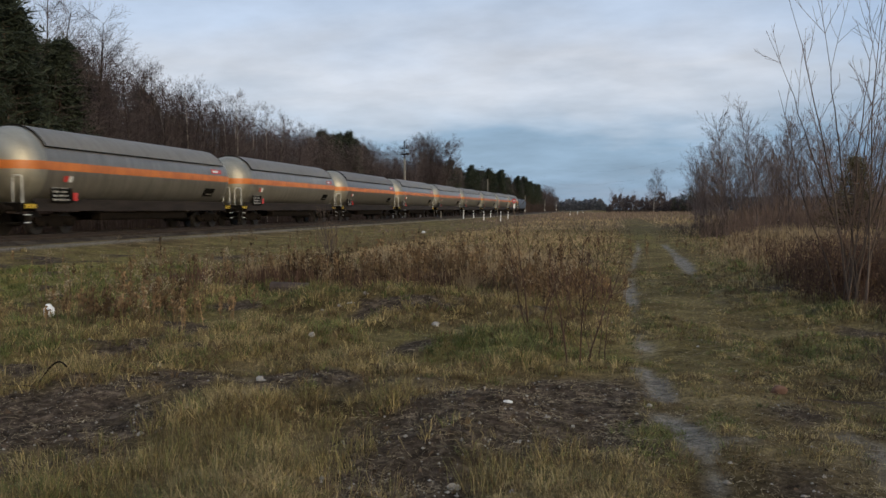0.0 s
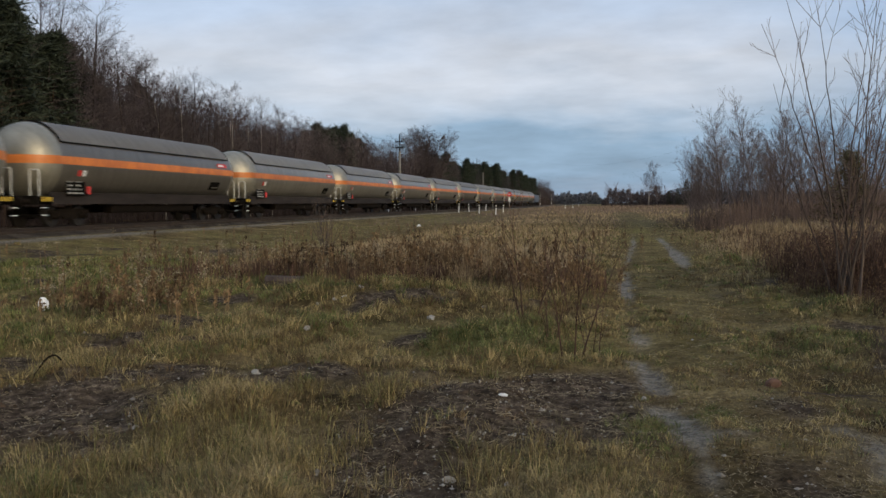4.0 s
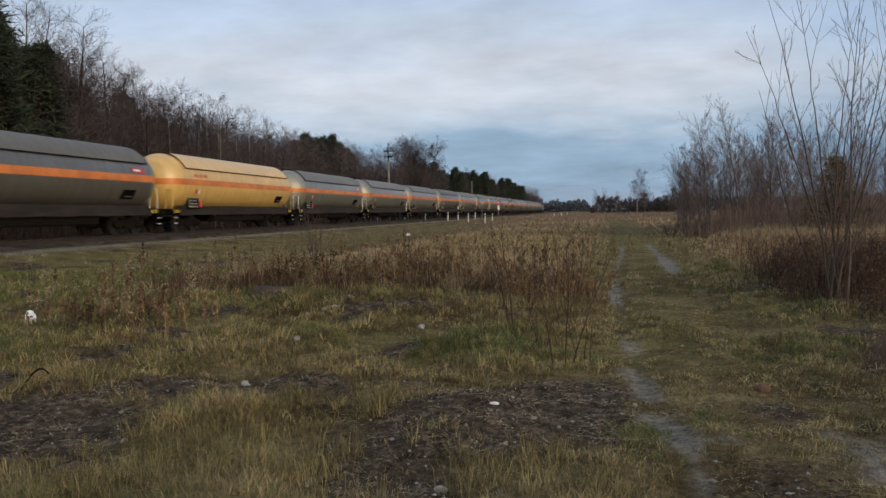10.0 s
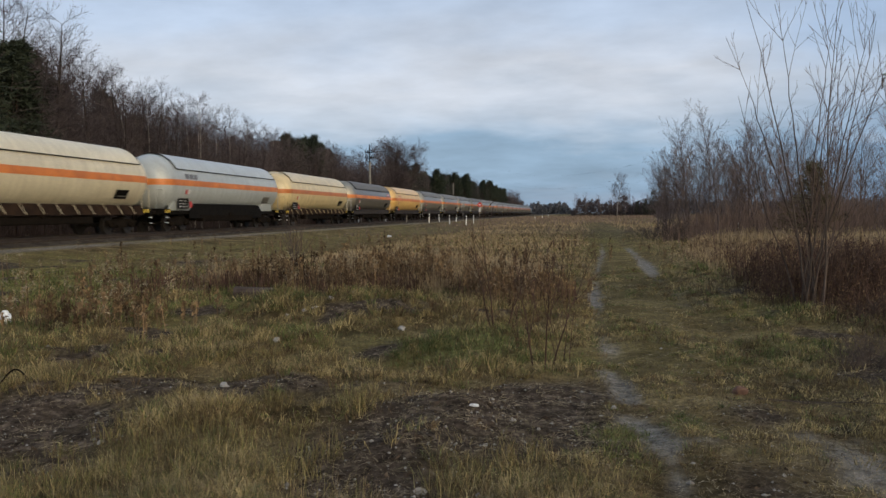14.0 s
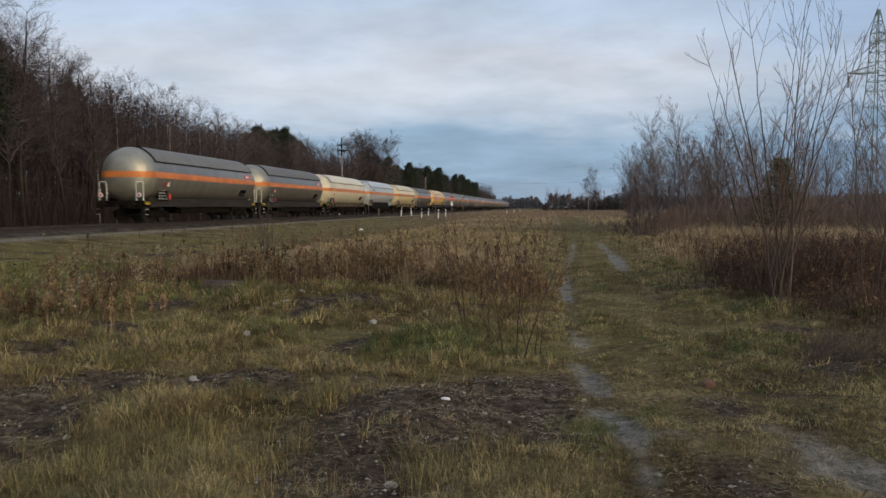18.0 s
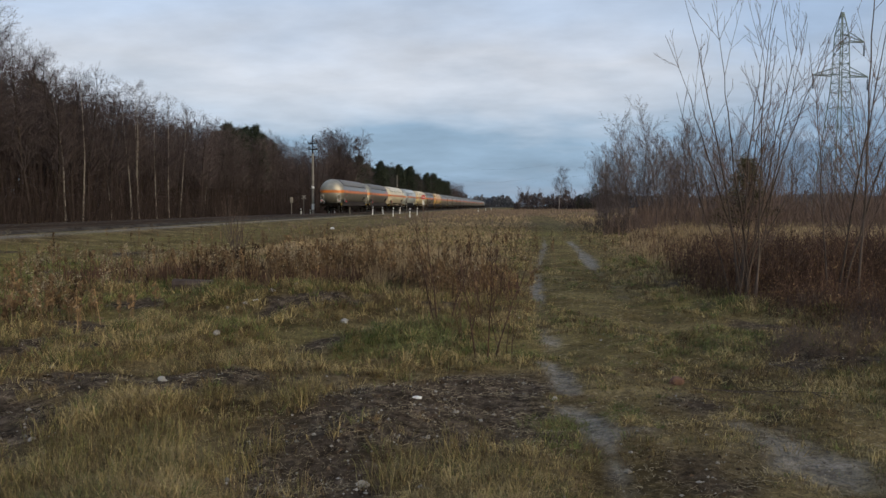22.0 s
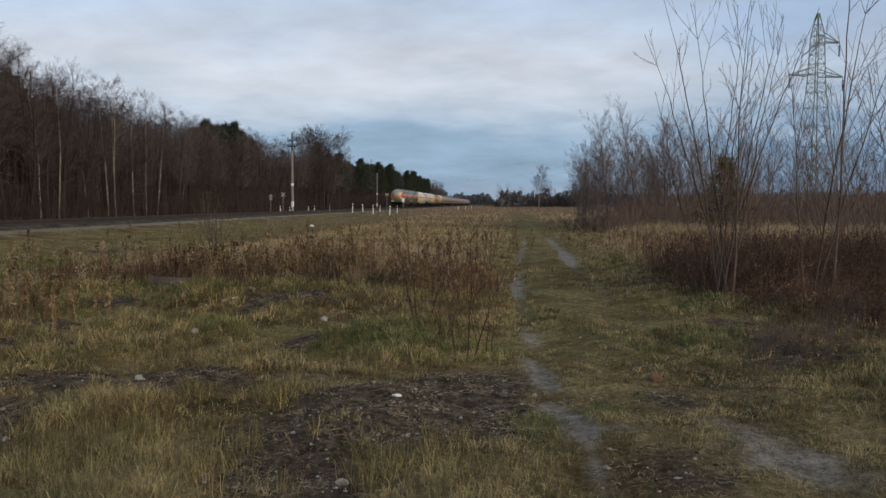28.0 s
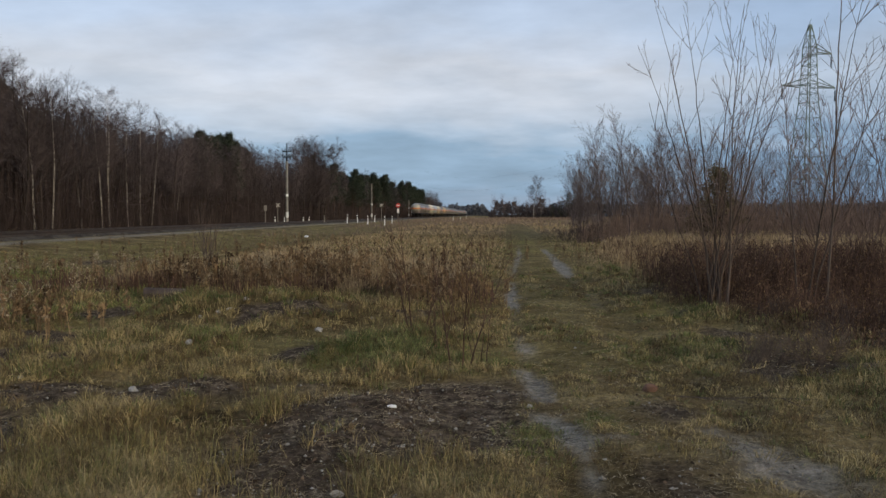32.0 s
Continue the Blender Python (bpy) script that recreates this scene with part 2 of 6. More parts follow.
# Lighter copy of the grey-brown twigs; thicket brightness is put into the colour.
M_PALETWIG = material("lightened_twigs", (0.100, 0.078, 0.073), (0.155, 0.122, 0.112), 1.5, 0.85, 0, 0, 25, 0.25, spec=0.06)
M_RTWIG = material("red_brown_twigs", (0.092, 0.064, 0.052), (0.145, 0.104, 0.085), 1.5, 0.8, 0, 0, 25, 0.25, spec=0.06)
M_STEM = material("grey_brown_stem_bark", (0.062, 0.048, 0.040), (0.120, 0.092, 0.076), 2.5, 0.85, 0, 0.3, 30, 0.2, (1, 1, 0.4), spec=0.06)
# Undergrowth stems darkened in colour for the shade inside the wood.
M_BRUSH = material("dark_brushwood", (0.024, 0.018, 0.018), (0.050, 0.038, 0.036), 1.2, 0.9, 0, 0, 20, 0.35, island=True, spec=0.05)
M_BIRCH = material("birch_bark", (0.34, 0.315, 0.285), (0.085, 0.072, 0.066), 1.7, 0.8, 0, 0.3, 18, 0.15, (1, 1, 2.2), spec=0.06)
M_NEEDLE = material("pine_needles", (0.022, 0.028, 0.020), (0.050, 0.060, 0.042), 0.8, 0.7, 0, 0, 20, 0.3, island=True, spec=0.06)
M_YPINE = material("young_pine_needles", (0.062, 0.054, 0.029), (0.112, 0.094, 0.050), 0.8, 0.7, 0, 0, 20, 0.4, island=True, spec=0.06)
M_PBARK = material("pine_bark", (0.055, 0.038, 0.030), (0.085, 0.056, 0.040), 2, 0.9, 0, 0.5, 25, 0.2, (1, 1, 0.4), spec=0.06)
M_STRAW = material("dry_straw_grass", (0.120, 0.092, 0.041), (0.35, 0.278, 0.138), 1.5, 0.75, 0, 0, 9, 0.62, island=True, spec=0.06)
M_GREEN = material("autumn_green_grass", (0.070, 0.084, 0.030), (0.150, 0.158, 0.060), 1.2, 0.7, 0, 0, 9, 0.62, island=True, spec=0.06)
M_OLIVE = material("faded_olive_grass", (0.085, 0.082, 0.030), (0.205, 0.185, 0.078), 1.2, 0.75, 0, 0, 9, 0.6, island=True, spec=0.06)
M_BROWN = material("withered_brown_grass", (0.080, 0.053, 0.029), (0.18, 0.128, 0.070), 1.5, 0.8, 0, 0, 9, 0.62, island=True, spec=0.06)
M_FIELD = material("bleached_field_grass", (0.225, 0.168, 0.100), (0.40, 0.305, 0.185), 0.10, 0.8, 0, 0, 3, 0.3, island=True, spec=0.06)
M_STALK = material("dead_weed_stalks", (0.072, 0.053, 0.034), (0.175, 0.130, 0.083), 0.8, 0.85, 0, 0, 12, 0.35, island=True, spec=0.06)
M_SPIKE = material("dark_seed_spikes", (0.046, 0.030, 0.019), (0.205, 0.138, 0.078), 0.8, 0.9, 0, 0, 12, 0.45, island=True, spec=0.05)
M_SEED = material("dry_seed_heads", (0.165, 0.135, 0.090), (0.32, 0.27, 0.190), 0.7, 0.9, 0, 0, 12, 0.35, island=True, spec=0.06)
M_BRAMBLE = material("bramble_canes", (0.036, 0.022, 0.018), (0.112, 0.069, 0.050), 0.8, 0.8, 0, 0, 12, 0.4, island=True, spec=0.06)
M_HEATH = material("red_brown_heath", (0.100, 0.075, 0.060), (0.190, 0.145, 0.115), 0.3, 0.9, 0, 0, 8, 0.35, island=True, spec=0.05)
M_DLEAF = material("dead_leaves", (0.095, 0.058, 0.032), (0.215, 0.145, 0.085), 0.8, 0.8, 0, 0, 12, 0.4, island=True, spec=0.06)
# Distance haze is put into the grey-blue colour of these woods.
M_HAZEWOOD = material("haze_tinted_far_woods", (0.070, 0.074, 0.086), (0.118, 0.120, 0.132), 0.2, 0.9, 0, 0, 8, 0.3, island=True, spec=0.04)
# The unlit depth of the wood is put into this clump colour.
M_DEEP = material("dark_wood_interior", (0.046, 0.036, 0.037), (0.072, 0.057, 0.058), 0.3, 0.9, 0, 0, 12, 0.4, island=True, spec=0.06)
M_THATCH = material("grey_straw_thatch", (0.060, 0.047, 0.032), (0.30, 0.25, 0.172), 3, 0.95, 0, 0, 40, 0.62, island=True, spec=0.05)
M_SOIL = material("dark_soil_crumbs", (0.036, 0.025, 0.017), (0.092, 0.066, 0.046), 6, 1.0, 0, 0, 40, 0.5, island=True, spec=0.04)
M_STONE = material("pale_field_stone", (0.29, 0.272, 0.245), (0.15, 0.137, 0.120), 9, 0.85, 0, 0.5, 40, 0.25, island=True, spec=0.06)
M_BRICK = material("broken_red_brick", (0.105, 0.056, 0.037), (0.085, 0.047, 0.032), 9, 0.9, 0, 0.5, 40, 0.2)
M_PLASTIC = material("white_plastic_film", (0.74, 0.75, 0.76), (0.62, 0.63, 0.65), 9, 0.35, 0, 0.2, 30, 0.1)
M_GALV = material("grey_green_tower_steel", (0.11, 0.15, 0.135), (0.16, 0.20, 0.18), 0.6, 0.6, 0.3, 0, 20, 0.05)
M_LOCO = material("dark_blue_loco_paint", (0.045, 0.055, 0.075), (0.06, 0.065, 0.08), 1.5, 0.4, 0, 0.05, 30, 0.05)
M_GLASS = material("dark_cab_glass", (0.02, 0.022, 0.025), (0.03, 0.032, 0.035), 2, 0.1, 0, 0, 30, 0.05)


# ================= mesh helpers =================
def fast_mesh(name, V, F, mat, smooth=False, attrs=None):
    """A mesh from arrays: V (n, 3), F (m, 3 or 4)."""
    me = bpy.data.meshes.new(name)
    V, F = np.ascontiguousarray(V, np.float32), np.ascontiguousarray(F, np.int32)
    k = F.shape[1]
    me.vertices.add(len(V))
    me.vertices.foreach_set("co", V.ravel())
    me.loops.add(F.size)
    me.loops.foreach_set("vertex_index", F.ravel())
    me.polygons.add(len(F))
    me.polygons.foreach_set("loop_start", np.arange(0, F.size, k, dtype=np.int32))
    me.polygons.foreach_set("use_smooth", np.full(len(F), smooth))
    me.update(calc_edges=True)
    for key, val in (attrs or {}).items():
        at = me.attributes.new(key, "FLOAT", "POINT")
        at.data.foreach_set("value", np.ascontiguousarray(val, np.float32))
    me.materials.append(mat)
    return me


def sticks(S, sides=3):
    """Tapered rods from rows x0 y0 z0 x1 y1 z1 r0 r1: vertices and four-cornered faces."""
    S = np.asarray(S, float)
    a, b, r0, r1 = S[:, 0:3], S[:, 3:6], S[:, 6], S[:, 7]
    d = b - a
    d /= np.maximum(np.linalg.norm(d, axis=1), 1e-9)[:, None]
    u = np.cross(d, np.array([[0.83, 0.52, 0.19]]))
    u /= np.maximum(np.linalg.norm(u, axis=1), 1e-6)[:, None]
    v = np.cross(d, u)
    n = len(S)
    ang = np.arange(sides) * TAU / sides
    ring = np.cos(ang)[None, :, None] * u[:, None, :] + np.sin(ang)[None, :, None] * v[:, None, :]
    V = np.concatenate([a[:, None, :] + ring * r0[:, None, None], b[:, None, :] + ring * r1[:, None, None]], axis=1)
    i = np.arange(sides)
    q = np.stack([i, (i + 1) % sides, (i + 1) % sides + sides, i + sides], 1)
    F = (np.arange(n) * 2 * sides)[:, None, None] + q[None]
    return V.reshape(-1, 3), F.reshape(-1, 4)


def tubes(S, sides=3):
    """As sticks(), but rows that follow on from one another share their rings, so that a stem is one tube."""
    S = np.asarray(S, float)
    n = len(S)
    V, _ = sticks(S, sides)
    V = V.reshape(n, 2, sides, 3)
    on = np.zeros(n, bool)
    on[:-1] = np.abs(S[:-1, 3:6] - S[1:, 0:3]).max(1) < 1e-6
    ends = np.flatnonzero(~on)
    top = np.zeros(n, int)
    top[on] = np.flatnonzero(on) + 1
    top[ends] = n + np.arange(len(ends))
    P = np.concatenate([V[:, 0], V[ends, 1]]).reshape(-1, 3)
    i = np.arange(sides)
    j = (i + 1) % sides
    lo, hi = np.arange(n)[:, None] * sides, top[:, None] * sides
    F = np.stack([lo + i, lo + j, hi + j, hi + i], 2).reshape(-1, 4)
    return P, F


def part(name, bm, mat, parent, label="", smooth=False):
    """One mesh object under a thing or a part."""
    me = bpy.data.meshes.new(name)
    bm.normal_update()
    bm.to_mesh(me)
    bm.free()
    me.materials.append(mat)
    if smooth:
        me.polygons.foreach_set("use_smooth", [True] * len(me.polygons))
    return link_part(name, me, parent, label)


def link_part(name, me, parent, label=""):
    ob = new(name, me)
    ob.parent = parent
    if label:
        ob["label"] = label
    return ob


def box(bm, x, y, z, sx, sy, sz, bevel=0.0, turn=None):
    """A box centred on x, y, z."""
    m = Matrix.Translation((x, y, z)) @ (turn or Matrix()) @ Matrix.Diagonal((sx, sy, sz, 1))
    made = bmesh.ops.create_cube(bm, size=1.0, matrix=m)["verts"]
    if bevel:
        edges = list({e for v in made for e in v.link_edges})
        bmesh.ops.bevel(bm, geom=edges, offset=bevel, segments=1, affect="EDGES")
    return bm


def rod(bm, p, q, r, seg=8, r2=None):
    """A closed round bar from p to q."""
    p, q = Vector(p), Vector(q)
    d = q - p
    m = Matrix.Translation((p + q) / 2) @ d.to_track_quat("Z", "Y").to_matrix().to_4x4()
    bmesh.ops.create_cone(bm, cap_ends=True, segments=seg, radius1=r, radius2=r if r2 is None else r2, depth=d.length, matrix=m)
    return bm


def B():
    return bmesh.new()


def rail_path(bm, pts, r, seg=6):
    for p, q in zip(pts, pts[1:]):
        rod(bm, p, q, r, seg)
    return bm


def lattice_noise(x, y, seed=0):
    """Smooth value noise in 0..1 on arrays."""
    x, y = np.asarray(x, float), np.asarray(y, float)
    xi, yi = np.floor(x), np.floor(y)
    fx, fy = x - xi, y - yi
    fx, fy = fx * fx * (3 - 2 * fx), fy * fy * (3 - 2 * fy)

    def h(i, j):
        v = np.sin(i * 127.1 + j * 311.7 + seed * 74.7) * 43758.5453
        return v - np.floor(v)
    return (h(xi, yi) * (1 - fx) + h(xi + 1, yi) * fx) * (1 - fy) + (h(xi, yi + 1) * (1 - fx) + h(xi + 1, yi + 1) * fx) * fy


def fractal(x, y, seed=0):
    return 0.55 * lattice_noise(x, y, seed) + 0.28 * lattice_noise(x * 2.1, y * 2.1, seed + 3) + 0.17 * lattice_noise(x * 4.3, y * 4.3, seed + 7)


def smooth_step(a, b, v):
    t = np.clip((v - a) / (b - a), 0, 1)
    return t * t * (3 - 2 * t)


# ================= the lie of the land =================
TRACK_X, RAIL_Z = -23.4, 0.65


def track_x(y):
    """The railway's middle: straight past the field, then swinging slightly to the right."""
    return TRACK_X + 0.0112 * 15 * np.logaddexp(0, (np.asarray(y, float) - 62) / 15)


def track_turn(y):
    return -math.degrees(math.atan(0.0112 / (1 + math.exp(min(60, (62 - y) / 15)))))


def rut_left(y):
    return np.interp(y, [-20, 2, 6, 8, 10, 15, 21, 32, 50, 90, 200], [0.9, 0.7, 0.55, 0.53, 0.48, 0.52, 0.74, 1.41, 2.1, 3.1, 5.0])


def rut_right(y):
    return np.interp(y, [-20, 2, 6, 8, 11, 16, 22, 28, 38, 57, 91, 200], [2.2, 1.95, 1.96, 1.98, 2.04, 2.11, 2.27, 2.52, 2.77, 3.2, 4.3, 6.3])


def blob(x, y, cx, cy, rx, ry):
    return np.exp(-(((x - cx) / rx) ** 2 + ((y - cy) / ry) ** 2))


def masks(x, y):
    """Bare dark soil, pale sand and green cover over the field, each 0 to 1."""
    x, y = np.asarray(x, float), np.asarray(y, float)
    n = fractal(x * 0.9, y * 0.9, 11)
    m = fractal(x * 2.7 + 5, y * 2.7, 23)
    rl, rr = np.exp(-((x - rut_left(y)) / 0.17) ** 2), np.exp(-((x - rut_right(y)) / 0.24) ** 2)
    q = fractal(x * 6.1 + 2, y * 6.1, 29)
    mid = 0.5 * (rut_left(y) + rut_right(y))
    bare = 1.3 * blob(x, y, -0.55, 6.0, 1.05, 1.0) + 0.8 * blob(x, y, -0.2, 7.1, 0.9, 0.35) + 0.8 * blob(x, y, -2.6, 7.1, 1.0, 0.32) + 0.9 * blob(x, y, -1.45, 5.0, 0.5, 0.5)
    bare = bare + 1.3 * blob(x, y, -4.2, 5.4, 1.0, 0.8) + 0.75 * blob(x, y, -3.7, 6.7, 0.8, 0.4) + 0.7 * blob(x, y, -5.4, 8.3, 1.5, 0.5) + 0.8 * blob(x, y, -2.7, 11.7, 0.9, 0.35)
    # Blob at (3.4, 8.2): soil darkened for the shade under the low bushes.
    bare = bare + 0.6 * blob(x, y, 1.55, 6.5, 0.35, 0.45) + 0.45 * blob(x, y, 3.4, 8.2, 0.9, 0.5) + 0.5 * blob(x, y, 1.25, 4.9, 0.35, 0.6) + 0.5 * blob(x, y, 1.35, 10.2, 0.45, 0.5)
    bare = smooth_step(0.24, 0.74, bare * (0.05 + 1.2 * m + 0.75 * q) + 0.75 * smooth_step(0.56, 0.72, n) * (y < 26) * (1 - 0.9 * np.exp(-((x - mid) / 1.5) ** 2)))
    # worn pale places: two smooth bare patches in the near rut, scraped sand on the verge, and the wheel tracks farther on
    worn = np.interp(y, [4.4, 5.0, 6.0, 6.5, 7.2, 8.4, 10], [0.72, 0.68, 0.63, 0.45, 0.56, 0.40, 0.42])
    gap = 1 - 0.85 * blob(x, y, 0.5, 6.72, 9, 0.22)
    sand = np.interp(y, [4.6, 5.4, 5.9], [0.62, 0.75, 1.3]) * np.exp(-((x - worn) / np.interp(y, [4, 5.4, 6, 7.2, 8.6], [0.12, 0.13, 0.15, 0.15, 0.08])) ** 2) * smooth_step(4.0, 4.6, y) * (1 - smooth_step(7.9, 8.9, y)) * gap
    sand = sand + 0.85 * blob(x, y, 1.9, 5.2, 0.42, 0.55) + 0.6 * blob(x, y, 1.75, 5.9, 0.3, 0.22) + 0.5 * blob(x, y, 0.95, 5.6, 0.25, 0.16) + 0.4 * blob(x, y, 2.5, 4.5, 0.6, 0.5)
    sand = sand + 0.41 * rl * smooth_step(8.5, 10, y) * (1 - smooth_step(40, 60, y)) + 0.40 * rr * smooth_step(10, 15, y) * (1 - smooth_step(40, 60, y))
    sand = sand + rl * (0.55 * blob(x, y, 0.5, 15.6, 3, 2.2) + 0.42 * blob(x, y, 0.5, 9.5, 3, 0.9) + 0.3 * blob(x, y, 1.4, 30, 5, 9))
    sand = sand + 1.0 * rr * (0.85 * blob(x, y, 2.4, 24.5, 3, 2.6) + 0.4 * blob(x, y, 2.6, 33, 4, 6.0))
    gravel = np.abs(x - track_x(y)) - 3.3
    sand = sand + 0.75 * np.exp(-(gravel / 0.8) ** 2) * (x > TRACK_X)
    sand = smooth_step(0.30, 0.75, sand * (0.25 + 0.85 * m + 0.55 * q))
    green = 0.95 * blob(x, y, -1.2, 8.75, 0.9, 0.5) + 0.55 * blob(x, y, -1.8, 9.6, 2.2, 0.7) + 0.5 * blob(x, y, -4.2, 12.6, 1.8, 0.8) + 1.0 * blob(x, y, 0.40, 5.95, 0.16, 0.25) + 0.8 * blob(x, y, 0.85, 6.1, 0.2, 0.16)
    green = green + 0.9 * blob(x, y, 3.2, 13.0, 0.7, 1.0) + 0.8 * blob(x, y, 2.9, 9.8, 0.6, 0.9) + 0.55 * blob(x, y, 0.0, 8.9, 0.4, 0.4) + 0.34 * np.exp(-((x - mid) / 1.1) ** 2) * (y > 8) * (y < 70)
    green = green + 0.45 * smooth_step(0.5, 0.7, fractal(x * 0.25, y * 0.25, 31)) + 0.8 * blob(x, y, -11.5, 16, 4, 4) + 0.35 * smooth_step(9, 13, -x) * smooth_step(-19.5, -17, x) * (y < 90)
    green = np.clip(green * (0.35 + 0.75 * m + 0.45 * q), 0, 1)
    return bare, sand, green


def gz(x, y):
    """Height of the ground."""
    x, y = np.asarray(x, float), np.asarray(y, float)
    near = np.exp(-(x * x + y * y) / 60.0 ** 2)
    z = near * (0.12 * (fractal(x * 0.35, y * 0.35, 41) - 0.5) + 0.33 * (fractal(x * 1.1, y * 1.1, 57) - 0.45))
    z = z + 0.24 * blob(x, y, -3.6, 12.2, 2.6, 0.8) + 0.12 * blob(x, y, -1.5, 9.4, 1.6, 0.6) + 0.12 * blob(x, y, -2.6, 6.0, 1.2, 0.6)
    z = z + np.exp(-(x * x + y * y) / 18.0 ** 2) * 0.05 * (fractal(x * 4.5, y * 4.5, 47) - 0.5)
    road = np.exp(-((x - 0.5 * (rut_left(y) + rut_right(y))) / 1.5) ** 2)
    z = z * (1 - 0.7 * road)
    for r, w in ((rut_left, 0.2), (rut_right, 0.26)):
        z = z - 0.05 * np.exp(-((x - r(y)) / w) ** 2) * (np.abs(y) < 120)
    d = np.abs(x - track_x(y))
    z = z * smooth_step(3.5, 9.0, d) + 0.33 * (1 - smooth_step(2.8, 7.0, d))
    return z


def gzf(x, y):
    return float(gz(np.array([x]), np.array([y]))[0])


def ground_material():
    m = bpy.data.materials.new("field_soil_and_turf")
    m.use_nodes = True
    nt = m.node_tree
    N, L = nt.nodes.new, nt.links.new
    bs = nt.nodes["Principled BSDF"]
    tc = N("ShaderNodeTexCoord")

    def nz(scale, detail=5, rough=0.6):
        n = N("ShaderNodeTexNoise")
        n.inputs["Scale"].default_value, n.inputs["Detail"].default_value, n.inputs["Roughness"].default_value = scale, detail, rough
        L(tc.outputs["Object"], n.inputs["Vector"])
        return n.outputs["Fac"]

    def ramp(fac, *stops):
        r = N("ShaderNodeValToRGB")
        e = r.color_ramp.elements
        e[0].position, e[0].color = stops[0][0], (*stops[0][1], 1)
        e[1].position, e[1].color = stops[-1][0], (*stops[-1][1], 1)
        for p, c in stops[1:-1]:
            k = e.new(p)
            k.color = (*c, 1)
        L(fac, r.inputs[0])
        return r.outputs[0]

    def mix(fac, a, b):
        x = N("ShaderNodeMix")
        x.data_type = "RGBA"
        L(fac, x.inputs["Factor"]), L(a, x.inputs["A"]), L(b, x.inputs["B"])
        return x.outputs["Result"]

    def att(key):
        a = N("ShaderNodeAttribute")
        a.attribute_name = key
        return a.outputs["Fac"]

    turf = ramp(nz(0.8), (0.36, (0.055, 0.040, 0.019)), (0.5, (0.122, 0.090, 0.043)), (0.66, (0.225, 0.172, 0.086)))
    moss = ramp(nz(3.0), (0.3, (0.085, 0.072, 0.025)), (0.7, (0.225, 0.186, 0.066)))
    soil = ramp(nz(7.0), (0.3, (0.031, 0.023, 0.016)), (0.55, (0.074, 0.055, 0.040)), (0.72, (0.140, 0.108, 0.080)))
    sand = ramp(nz(5.0), (0.3, (0.120, 0.106, 0.088)), (0.7, (0.27, 0.242, 0.205)))
    c = mix(att("green"), turf, moss)
    c = mix(att("bare"), c, soil)
    c = mix(att("sand"), c, sand)
    fine = nz(75.0, 4, 0.75)
    mr = N("ShaderNodeMapRange")
    mr.inputs["From Min"].default_value, mr.inputs["From Max"].default_value = 0.36, 0.66
    mr.inputs["To Min"].default_value, mr.inputs["To Max"].default_value = 0.3, 1.7
    both = N("ShaderNodeMath")
    both.operation = "MULTIPLY_ADD"
    both.inputs[1].default_value = 0.5
    half = N("ShaderNodeMath")
    half.operation = "MULTIPLY"
    half.inputs[1].default_value = 0.5
    L(nz(14.0, 4, 0.65), half.inputs[0])
    L(fine, both.inputs[0]), L(half.outputs[0], both.inputs[2])
    L(both.outputs[0], mr.inputs["Value"])
    sc = N("ShaderNodeVectorMath")
    sc.operation = "SCALE"
    L(c, sc.inputs[0]), L(mr.outputs[0], sc.inputs["Scale"])
    L(sc.outputs[0], bs.inputs["Base Color"])
    bs.inputs["Roughness"].default_value = 1.0
    bs.inputs["Specular IOR Level"].default_value = 0.04
    bp = N("ShaderNodeBump")
    bp.inputs["Strength"].default_value, bp.inputs["Distance"].default_value = 0.7, 0.03
    L(fine, bp.inputs["Height"]), L(bp.outputs[0], bs.inputs["Normal"])
    return m


def grid_lines(lo, hi, fine_lo, fine_hi, step, grow):
    a = list(np.arange(fine_lo, fine_hi, step))
    s, v = step, fine_hi
    while v < hi:
        a.append(v)
        s *= grow
        v += s
    a.append(hi)
    s, v = step, fine_lo
    while v > lo:
        s *= grow
        v -= s
        a.insert(0, max(v, lo))
    return np.array(a)


def build_ground():
    xs = np.unique(np.concatenate([grid_lines(-2600, 2600, -9, 7, 0.11, 1.13), np.arange(-32, -14, 0.8)]))
    ys = grid_lines(-600, 4200, 3, 20, 0.12, 1.07)
    X, Y = np.meshgrid(xs, ys)
    x, y = X.ravel(), Y.ravel()
    z = gz(x, y)
    b, s, g = masks(x, y)
    nx, ny = len(xs), len(ys)
    i, j = np.meshgrid(np.arange(nx - 1), np.arange(ny - 1))
    k = (j * nx + i).ravel()
    F = np.stack([k, k + 1, k + nx + 1, k + nx], 1)
    me = fast_mesh("ground", np.stack([x, y, z], 1), F, ground_material(), True, {"bare": b, "sand": s, "green": g})
    tagged(new("ground", me), "rough field of withered grass, bare soil and a two-rut dirt track", "ground", kind="structure")


build_ground()

